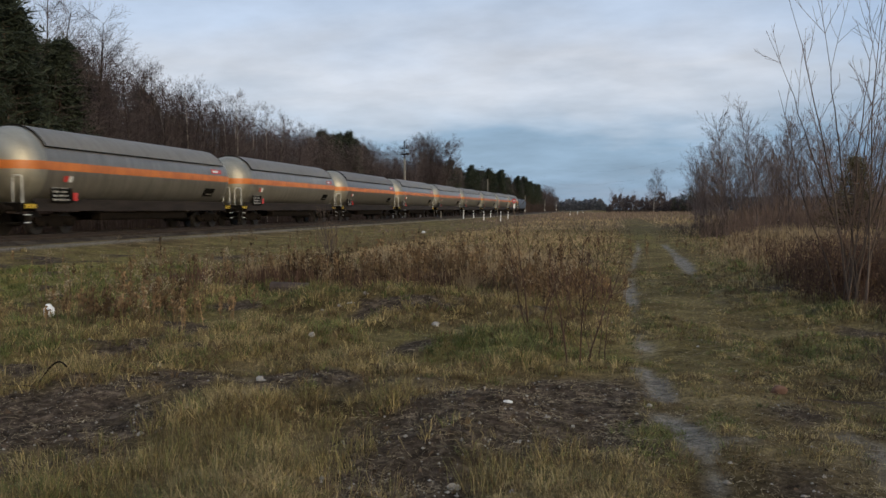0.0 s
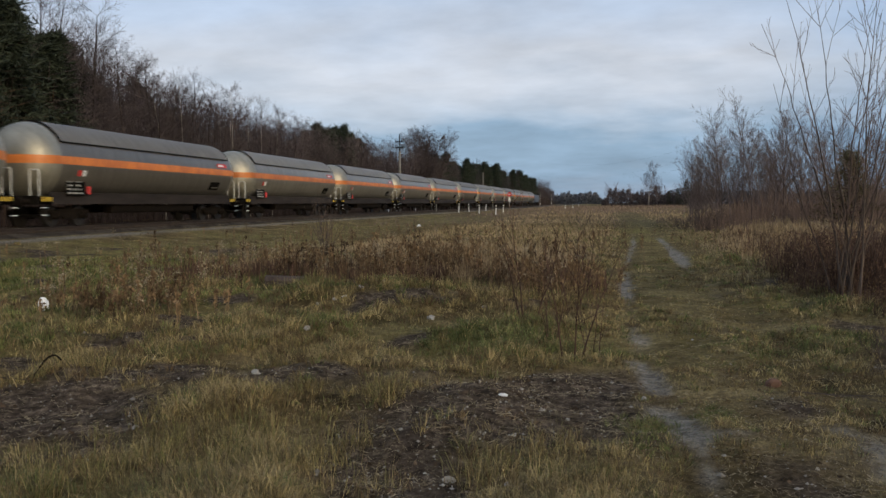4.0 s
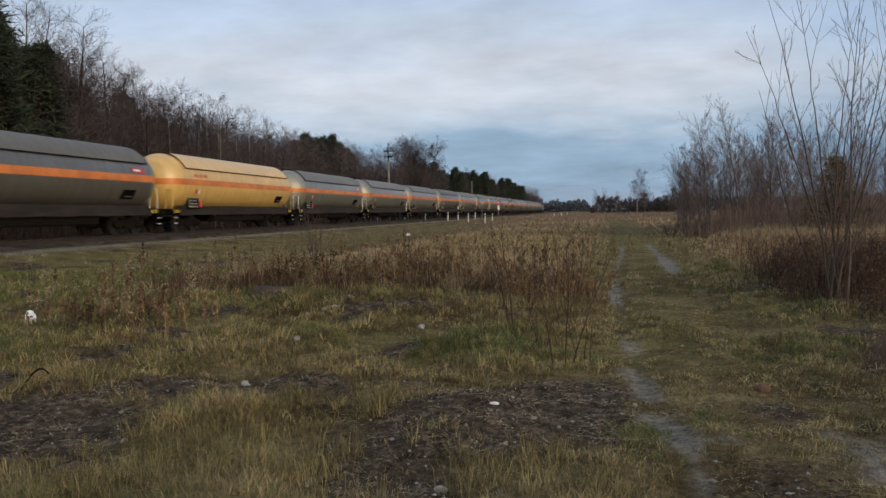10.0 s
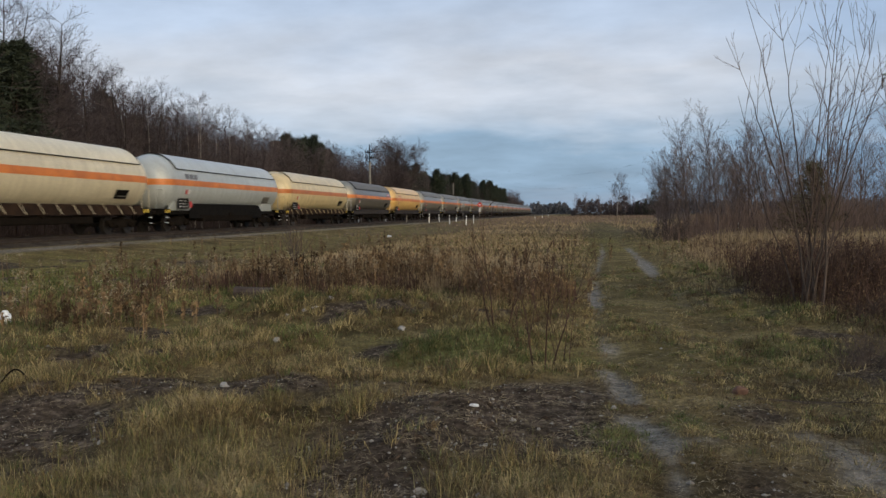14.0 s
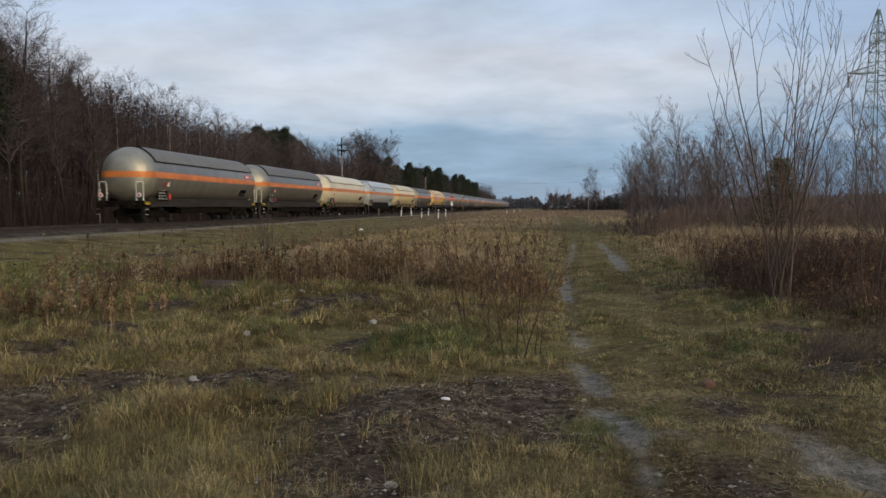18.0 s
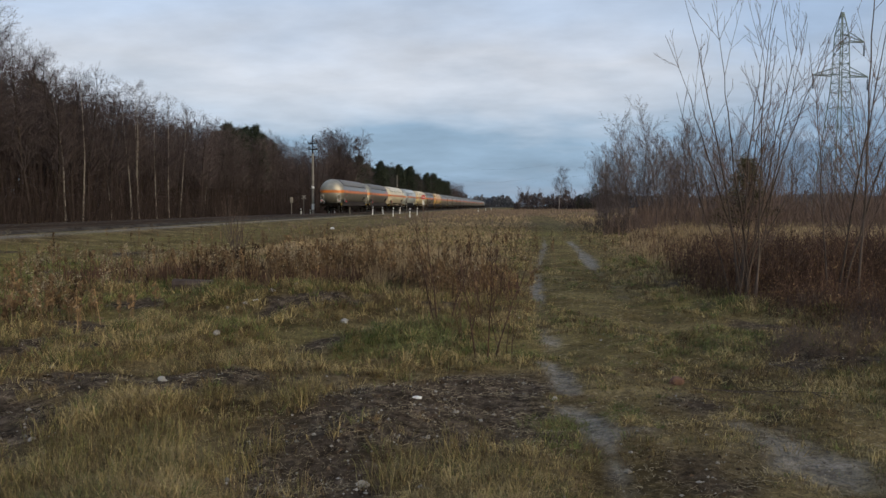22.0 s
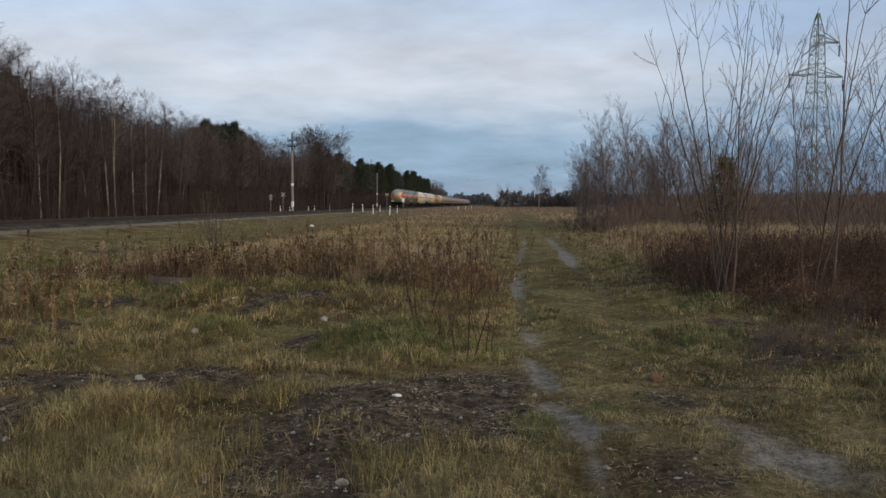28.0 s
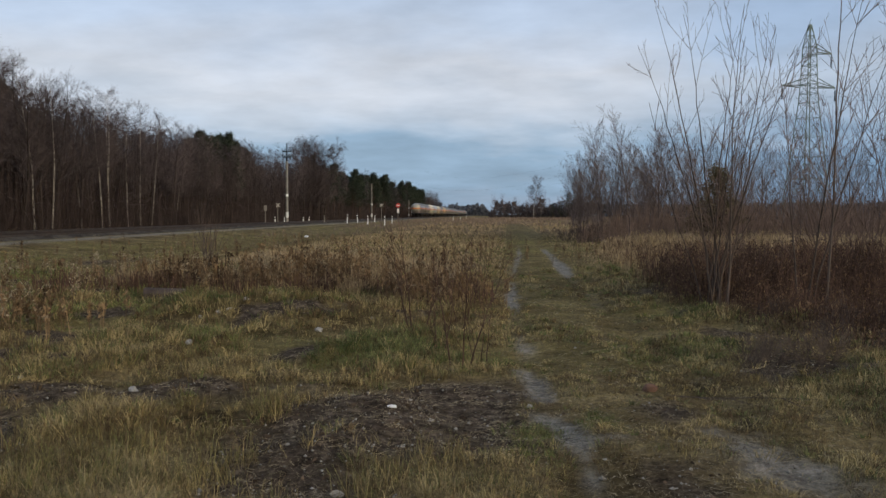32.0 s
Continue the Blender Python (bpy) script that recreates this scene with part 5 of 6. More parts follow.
# ================= pylon, poles, crossing =================
def build_pylon():
    py = tagged(new("lattice_pylon"), "tall grey-green steel lattice power pylon behind the thicket", "pylon")
    H = 24.2

    def width(z):
        return float(np.interp(z, [0, 15.0, 17.2, 21.6, H], [2.1, 0.78, 0.66, 0.54, 0.10]))
    bm = B()
    zs = [0, 3.2, 6.0, 8.6, 11.0, 13.2, 15.0, 16.1, 17.2, 18.3, 19.4, 20.5, 21.6, 22.9, H]
    for sx in (-1, 1):
        for sy in (-1, 1):
            leg = B()
            for a, b in zip(zs, zs[1:]):
                rod(leg, (sx * width(a), sy * width(a), a), (sx * width(b), sy * width(b), b), 0.055, 4)
            part("leg", leg, M_GALV, py)
    for a, b in zip(zs, zs[1:]):
        wa, wb = width(a), width(b)
        for s in (-1, 1):
            for p, q in (((-wa, s * wa, a), (wb, s * wb, b)), ((wa, s * wa, a), (-wb, s * wb, b)), ((s * wa, -wa, a), (s * wb, wb, b)), ((s * wa, wa, a), (s * wb, -wb, b))):
                rod(bm, p, q, 0.024, 4)
            rod(bm, (-wb, s * wb, b), (wb, s * wb, b), 0.035, 4)
            rod(bm, (s * wb, -wb, b), (s * wb, wb, b), 0.035, 4)
    part("bracing", bm, M_GALV, py)
    for z, s, ln in ((16.9, -1, 3.6), (16.9, 1, 3.6), (20.9, 1, 3.0)):
        bm = B()
        w = width(z)
        for sy in (-1, 1):
            rod(bm, (s * w, sy * w, z), (s * ln, 0, z), 0.06, 4)
            rod(bm, (s * w, sy * w, z + 0.95), (s * ln, 0, z + 0.05), 0.05, 4)
            for k in (0.35, 0.65):
                x = s * (w + (ln - w) * k)
                rod(bm, (x, sy * w * (1 - k), z), (x, sy * w * (1 - k), z + 0.95 * (1 - k)), 0.03, 4)
        arm = part("cross_arm", bm, M_GALV, py)
        bm = B()
        rod(bm, (s * ln, 0, z), (s * ln, 0, z - 0.35), 0.03, 5)
        for k in range(9):
            rod(bm, (s * ln, 0, z - 0.35 - 0.14 * k), (s * ln, 0, z - 0.44 - 0.14 * k), 0.12, 8, 0.06)
        part("insulator_string", bm, M_BLACK, arm, "dark insulator string")
    py.matrix_basis = pose(38.4, 97.6, 0, 0, 0, 16)
    # conductors that run off from the arms
    for k, (x, z) in enumerate(((-3.6, 15.3), (3.6, 15.3), (3.0, 19.3))):
        a = py.matrix_basis @ Vector((x, 0, z))
        for s in (-1, 1):
            bm = B()
            dirv = Vector((math.cos(radians(106)), math.sin(radians(106)), 0)) * s
            pts = [a + dirv * (240 * u) + Vector((0, 0, -7 * 4 * u * (1 - u))) for u in np.linspace(0, 1, 13)]
            rail_path(bm, pts, 0.006, 4)
            me = bpy.data.meshes.new("power_line")
            bm.to_mesh(me), bm.free()
            me.materials.append(M_BLACK)
            tagged(new("power_line", me), "thin sagging overhead power line", "power line", "power lines")


build_pylon()


def build_pole(x, y, h, arms=True):
    po = tagged(new("utility_pole"), "grey concrete utility pole beside the railway" if arms else "slim concrete pole beside the railway", "utility pole", "lineside poles")
    bm = B()
    rod(bm, (0, 0, -0.3), (0, 0, h * 0.78), 0.2, 10, 0.14)
    sh = part("shaft", bm, M_CONC, po)
    bm = B()
    rod(bm, (0, 0, h * 0.76), (0, 0, h), 0.09, 8, 0.07)
    part("mast_head", bm, M_BLACK, po, "dark steel mast head")
    bm = B()
    rod(bm, (0, 0, 3.9), (0, 0, 4.25), 0.19, 10)
    part("white_band", bm, M_WPLATE, sh, "white painted band")
    bm = B()
    rod(bm, (0, 0, 0.9), (0, 0, 1.7), 0.205, 10)
    part("white_band", bm, M_WPLATE, sh, "white painted band")
    if arms:
        for z, ln in ((h * 0.83, 0.62), (h * 0.9, 0.62)):
            bm = B()
            box(bm, 0, 0, z, 2 * ln, 0.12, 0.12)
            ar = part("cross_arm", bm, M_BLACK, po)
            for s in (-1, -0.45, 0.45, 1):
                bm = B()
                rod(bm, (s * ln, 0, z + 0.05), (s * ln, 0, z + 0.35), 0.06, 8, 0.04)
                part("insulator", bm, M_BLACK, ar)
    po.matrix_basis = pose(x, y, gzf(x, y), 0, 0, 0)
    return po


for x, y, h, arms in ((-27.95, 112, 11.4, True), (-28.75, 203, 12.0, False), (-28.2, 298, 8.8, False), (-28.2, 403, 9.0, False), (-28.2, 505, 9.0, False)):
    build_pole(x, y, h, arms)


def build_post(x, y, h=1.05, tilt=0.0, white=True):
    po = tagged(new("marker_post"), "white roadside marker post at the crossing" if white else "grey stub post beside the track", "post", "marker posts")
    bm = B()
    box(bm, 0, 0, h / 2 - 0.1, 0.13, 0.13, h + 0.2, 0.015)
    sh = part("shaft", bm, M_WPLATE if white else M_CONC, po)
    if white:
        bm = B()
        box(bm, 0, 0, h * 0.78, 0.136, 0.136, 0.14)
        part("band", bm, M_BLACK, sh, "dark reflector band")
    po.matrix_basis = pose(x, y, gzf(x, y), 0, tilt, 0)


for x, y, h, tl in ((-27.4, 103.5, 1.0, -3), (-29.0, 114.6, 1.0, 0), (-29.0, 126.5, 1.05, 2), (-29.6, 133.5, 1.1, 2), (-19.3, 111.7, 1.25, 2), (-19.3, 121, 1.15, -4),
                    (-17.0, 116, 1.3, 0), (-18.5, 134, 1.1, 3), (-13.6, 108.5, 1.3, 1), (-14.5, 125, 1.3, 1), (-7.4, 190, 1.1, 0), (-6.6, 222, 1.1, 0), (-5.6, 246, 1.1, 0)):
    build_post(x, y, h, tl)
build_post(-21.0, 104.0, 1.1, 0, False)
build_post(10.6, 52.0, 1.0, 2, True)


def build_cross_sign(x, y, h, rz):
    s = tagged(new("crossing_sign"), "white saltire level-crossing sign on a grey post", "road sign", "crossing signs")
    bm = B()
    rod(bm, (0, 0, -0.2), (0, 0, h), 0.05, 8)
    part("post", bm, M_CONC, s)
    for a in (38, -38):
        bm = B()
        box(bm, 0, -0.06 - (0.012 if a > 0 else 0), h - 0.25, 0.85, 0.01, 0.12, turn=pose(0, 0, 0, 0, a, 0))
        part("blade", bm, M_DULL, s, "white blade with red ends")
    s.matrix_basis = pose(x, y, gzf(x, y), 0, 0, rz)


build_cross_sign(-19.0, 147.0, 3.2, 10)
build_cross_sign(-28.9, 110.5, 3.0, 50)


def build_stop_sign(x, y):
    s = tagged(new("stop_sign"), "red stop sign above a white plate at the crossing", "road sign")
    h = 3.3
    bm = B()
    rod(bm, (0, 0, -0.2), (0, 0, h), 0.055, 8)
    part("post", bm, M_CONC, s)
    bm = B()
    rod(bm, (0, -0.06, h - 0.1), (0, -0.09, h - 0.1), 0.45, 8)
    d = part("sign_face", bm, M_RED, s, "red eight-sided face")
    bm = B()
    box(bm, 0, -0.1, h - 0.1, 0.56, 0.008, 0.15)
    part("white_bar", bm, M_WPLATE, d)
    bm = B()
    box(bm, 0, -0.07, h - 1.15, 0.38, 0.02, 0.85)
    part("white_plate", bm, M_WPLATE, s, "white plate under the sign")
    s.matrix_basis = pose(x, y, gzf(x, y), 0, 0, 6)


build_stop_sign(-17.0, 157.0)


def build_back_sign(x, y):
    s = tagged(new("sign_back"), "weathered grey sign seen from behind on a post", "road sign")
    bm = B()
    rod(bm, (0, 0, -0.2), (0, 0, 2.6), 0.05, 8)
    part("post", bm, M_CONC, s)
    bm = B()
    box(bm, 0, -0.07, 2.3, 0.40, 0.03, 0.70, 0.05)
    part("plate", bm, M_CONC, s)
    s.matrix_basis = pose(x, y, gzf(x, y), 0, 0, 20)


build_back_sign(-29.0, 104.5)


# ================= grass, weeds and brambles =================
def fan_points(rng, n, r0, r1, az0=-31.0, az1=46.0):
    """Points over the open field, thinning out with distance from where the path begins."""
    r = np.exp(rng.uniform(math.log(r0), math.log(r1), n))
    a = np.radians(rng.uniform(az0, az1, n))
    return -np.sin(a) * r, np.cos(a) * r, r


def blades(rng, x, y, z, h, w, lean, flop=0.35, ph=None):
    """Bent tapering blades of three triangles each."""
    n = len(x)
    th = rng.uniform(0, TAU, n)
    ph = rng.uniform(0, TAU, n) if ph is None else ph
    s = np.stack([np.cos(th), np.sin(th), 0 * th], 1) * w[:, None]
    d = np.stack([np.cos(ph), np.sin(ph), 0 * ph], 1) * (lean * h)[:, None]
    o = np.stack([x, y, z - 0.01], 1)
    up = np.zeros((n, 3))
    up[:, 2] = h
    m = o + up * 0.6 + d * flop
    t = o + up * np.clip(1.0 - 0.35 * lean[:, None], 0.3, 1) + d
    V = np.stack([o - s, o + s, m - s * 0.75, m + s * 0.75, t], 1).reshape(-1, 3)
    k = (np.arange(n) * 5)[:, None, None]
    F = (k + np.array([[0, 1, 3], [0, 3, 2], [2, 3, 4]])[None]).reshape(-1, 3)
    return V, F


def in_track(x, y):
    mid = 0.5 * (rut_left(y) + rut_right(y))
    return np.exp(-((x - mid) / np.where(x > mid, 1.8, 1.3)) ** 2)


def bramble_edge(y):
    return np.interp(y, [7, 8.5, 10, 11.5, 13, 14, 19, 32, 38, 60], [6.0, 4.7, 4.0, 3.8, 3.7, 3.4, 3.4, 4.4, 5.4, 9.0])


def build_grass():
    rng = np.random.default_rng(5)
    x, y, r = fan_points(rng, 520000, 3.3, 62)
    bare, sand, green = masks(x, y)
    tr = in_track(x, y)
    tuft = 0.6 * fractal(x * 1.1, y * 1.1, 57) + 0.4 * fractal(x * 2.6, y * 2.6, 51)
    keep = rng.random(len(x)) < np.clip(1.05 - 1.1 * bare - 0.95 * sand - 0.1 * tr, 0.07, 1) * np.clip(3.0 * tuft - 0.65, 0.08, 1) * np.clip(5.0 * fractal(x * 5.5, y * 5.5, 63) - 1.6, 0.12, 1)
    keep &= np.abs(x - track_x(y)) > 2.4
    x, y, r, bare, sand, green, tr, tuft = (v[keep] for v in (x, y, r, bare, sand, green, tr, tuft))
    n = len(x)
    h = rng.gamma(4, 0.019, n) * (0.2 + 2.3 * tuft ** 1.6) * (1 - 0.78 * tr) * (1 - 0.5 * bare)
    h *= np.interp(r, [3, 10, 30, 75], [1.0, 1.05, 1.25, 1.4]) * (1 - 0.6 * smooth_step(9.5, 13, -x))
    w = np.maximum(0.0014, r * 0.00030) * rng.uniform(0.6, 1.6, n)
    lean = np.abs(rng.normal(1.05, 0.6, n))
    u = rng.random(n)
    pg = np.clip(0.22 + 0.72 * green - 0.06 * tr, 0, 0.9)
    kind = np.where(u < pg, 1, np.where(rng.random(n) < 0.46 + 0.3 * (tuft < 0.4), 2, 0))
    kind = np.where((kind == 0) & (x < -9.0) & (rng.random(n) < 0.95), 2, kind)
    z = gz(x, y)
    for k, name, mat, label in ((0, "dry_grass", M_STRAW, "pale dry straw grass in loose tussocks"), (1, "green_grass", M_GREEN, "olive-green autumn grass"),
                                (2, "withered_grass", M_BROWN, "matted brown withered grass")):
        q = kind == k
        hh = h[q] * (0.62 if k == 1 else 0.8 if k == 2 else 1.0)
        V, F = blades(rng, x[q], y[q], z[q], hh, w[q], lean[q] * (1.5 if k == 2 else 1.0), 0.28)
        tagged(new(name, fast_mesh(name, V, F, mat)), label, "grass", kind="stuff")
    # tufts whose blades spread like small fountains
    cx, cy, cr = fan_points(rng, 21000, 3.2, 24)
    b, s, g = masks(cx, cy)
    f = fractal(cx * 1.1, cy * 1.1, 57)
    ok = rng.random(len(cx)) < np.clip(1.1 - 1.15 * b - 1.3 * s - 0.5 * in_track(cx, cy), 0.03, 1) * np.clip(3.2 * f - 0.9, 0.05, 1)
    ok &= cx < bramble_edge(cy) + 1.0
    vx, vy = rng.normal(0.36, 0.11, 60), rng.uniform(5.2, 6.15, 60)
    vx, vy = np.append(vx, rng.normal(0.92, 0.08, 22)), np.append(vy, rng.normal(6.35, 0.18, 22))
    vx, vy = np.append(vx, rng.normal(-1.0, 0.5, 60)), np.append(vy, rng.normal(8.6, 0.3, 60))
    cx, cy, cr, ok, f = np.append(cx, vx), np.append(cy, vy), np.append(cr, np.hypot(vx, vy)), np.append(ok, vx > -9), np.append(f, 0.45 + 0 * vx)
    g = np.append(g, 1.1 + 0 * vx)
    cx, cy, cr, g, f = cx[ok], cy[ok], cr[ok], g[ok], f[ok]
    kind = np.where(rng.random(len(cx)) < np.clip(0.12 + 0.8 * g, 0, 0.9), 1, np.where(rng.random(len(cx)) < 0.3, 2, 0))
    hc = rng.uniform(0.05, 0.14, len(cx)) * (1 - 0.55 * in_track(cx, cy)) * (0.4 + 1.3 * f) * np.interp(cr, [3, 8, 24], [1, 1.15, 1.5])
    for k, name, mat, label in ((0, "straw_tufts", M_STRAW, "spreading tufts of pale straw-coloured grass"), (1, "green_tufts", M_GREEN, "spreading tufts of green grass"),
                                (2, "brown_tufts", M_BROWN, "spreading tufts of withered brown grass")):
        q = kind == k
        m = 18
        n = int(q.sum()) * m
        ph = rng.uniform(0, TAU, n)
        d = np.abs(rng.normal(0, 0.035, n)) * np.repeat(np.interp(cr[q], [3, 24], [1, 2]), m)
        px, py = np.repeat(cx[q], m) + np.cos(ph) * d, np.repeat(cy[q], m) + np.sin(ph) * d
        rr = np.hypot(px, py)
        V, F = blades(rng, px, py, gz(px, py), np.repeat(hc[q], m) * rng.uniform(0.45, 1.25, n), np.maximum(0.0016, rr * 0.00034) * rng.uniform(0.6, 1.5, n), rng.uniform(0.25, 1.7, n), 0.3, ph + rng.normal(0, 0.5, n))
        tagged(new(name, fast_mesh(name, V, F, mat)), label, "grass", kind="stuff")
    # taller straw tussocks, scattered and massed where the mowing never reached
    tx, ty, tr_ = fan_points(rng, 300, 3.4, 34)
    b, s, g = masks(tx, ty)
    ok = (b < 0.4) & (s < 0.3) & (in_track(tx, ty) < 0.35) & (tx < bramble_edge(ty) - 0.3)
    tx, ty, th = tx[ok], ty[ok], rng.uniform(0.10, 0.22, int(ok.sum()))
    for cx, cy, rx, ry, k, hh in ((-2.3, 4.55, 0.42, 0.35, 40, 0.25), (-1.75, 4.7, 0.25, 0.3, 16, 0.22), (-3.0, 5.3, 0.4, 0.4, 18, 0.17), (-2.0, 5.95, 0.4, 0.28, 20, 0.13), (-1.63, 6.05, 0.07, 0.06, 5, 0.34),
                                  (-0.38, 4.75, 0.2, 0.22, 14, 0.25), (0.1, 4.6, 0.25, 0.3, 8, 0.16), (-3.1, 4.3, 0.5, 0.3, 20, 0.2), (-4.9, 6.9, 0.5, 0.4, 12, 0.2), (-2.6, 8.2, 0.9, 0.3, 22, 0.16),
                                  (1.3, 10.1, 0.35, 0.25, 14, 0.13), (-5.4, 9.2, 0.9, 0.4, 20, 0.24), (-4.9, 13.4, 0.9, 0.35, 26, 0.3), (-0.9, 12.2, 0.5, 0.3, 12, 0.28)):
        tx, ty, th = np.append(tx, cx + rng.normal(0, rx, k)), np.append(ty, cy + rng.normal(0, ry, k)), np.append(th, hh * rng.uniform(0.7, 1.2, k))
    m = 44
    n = len(tx) * m
    px, py = np.repeat(tx, m) + rng.normal(0, 0.055, n), np.repeat(ty, m) + rng.normal(0, 0.055, n)
    rr = np.hypot(px, py)
    hh, lean = np.repeat(th, m) * rng.uniform(0.35, 1.15, n), np.abs(rng.normal(0.8, 0.5, n))
    u = rng.random(n)
    for name, mat, q, label in (("grass_tussocks", M_STRAW, u < 0.42, "taller pale straw tussocks in the meadow"), ("olive_tussocks", M_OLIVE, u > 0.62, "taller olive-green tussocks in the meadow"),
                                ("brown_tussocks", M_BROWN, (u >= 0.42) & (u <= 0.62), "taller withered brown tussocks in the meadow")):
        V, F = blades(rng, px[q], py[q], gz(px[q], py[q]), hh[q], np.maximum(0.0013, rr[q] * 0.0003), lean[q], 0.25)
        tagged(new(name, fast_mesh(name, V, F, mat)), label, "grass", kind="stuff")
    # long bleached grass of the open field
    x, y, r = fan_points(rng, 85000, 22, 150)
    keep = (np.abs(x - track_x(y)) > 2.4) & (in_track(x, y) * (y < 110) < 0.45) & (x > -55) & ((x > -10) | ((y > 45) & (rng.random(len(x)) < 0.05))) & (rng.random(len(x)) < np.interp(y, [40, 75, 120], [1, 0.55, 0.2]))
    x, y, r = x[keep], y[keep], r[keep]
    f = fractal(x * 0.12, y * 0.12, 61)
    h = (0.14 + 0.42 * f) * rng.uniform(0.5, 1.2, len(x)) * np.where(x < -9, 0.42, 1) * np.interp(y, [24, 60, 100], [0.32, 0.55, 0.9]) * np.clip(1.05 - 1.1 * np.sqrt(in_track(x, y)), 0.12, 1)
    V, F = blades(rng, x, y, gz(x, y), h, r * 0.0006, np.abs(rng.normal(0.3, 0.25, len(x))))
    tagged(new("field_grass", fast_mesh("field_grass", V, F, M_FIELD)), "bleached knee-high grass across the open field", "grass", kind="stuff")
    # golden grass standing among the dead weeds
    n = 30000
    x = rng.uniform(-7.8, -0.7, n)
    y = 14.2 + 2.6 * lattice_noise(x * 0.55, 0 * x, 77) + rng.random(n) ** 1.6 * 12
    f = fractal(x * 0.7, y * 0.5, 73)
    k = (f > 0.44) & (in_track(x, y) < 0.4)
    x, y, f = x[k], y[k], f[k]
    h = rng.uniform(0.16, 0.40, len(x)) * (0.5 + f) * np.clip(1.05 - 1.2 * np.sqrt(in_track(x, y)), 0.15, 1)
    V, F = blades(rng, x, y, gz(x, y), h, np.hypot(x, y) * 0.0004, np.abs(rng.normal(0.45, 0.3, len(x))))
    tagged(new("weed_grass", fast_mesh("weed_grass", V, F, M_FIELD)), "golden dry grass standing among dead weeds", "grass", kind="stuff")
    # dead leaves and litter of stems lying on the soil
    x, y, r = fan_points(rng, 80000, 3.3, 22)
    bare, sand, green = masks(x, y)
    k = rng.random(len(x)) < 0.25 + 0.6 * bare + 0.45 * in_track(x, y)
    x, y, r = x[k], y[k], r[k]
    n = len(x)
    a = rng.uniform(0, TAU, n)
    ln = rng.gamma(1.8, 0.019, n)
    z = gz(x, y) + rng.uniform(0.003, 0.012, n)
    S = np.stack([x, y, z, x + np.cos(a) * ln, y + np.sin(a) * ln, z + rng.uniform(-0.002, 0.02, n), 0.0006 + 0.00013 * r, 0.0004 + 0.0001 * r], 1)
    tagged(new("stem_litter", fast_mesh("stem_litter", *sticks(S), M_THATCH)), "scattered dry stems and thatch on the soil", "plant litter", kind="stuff")


build_grass()


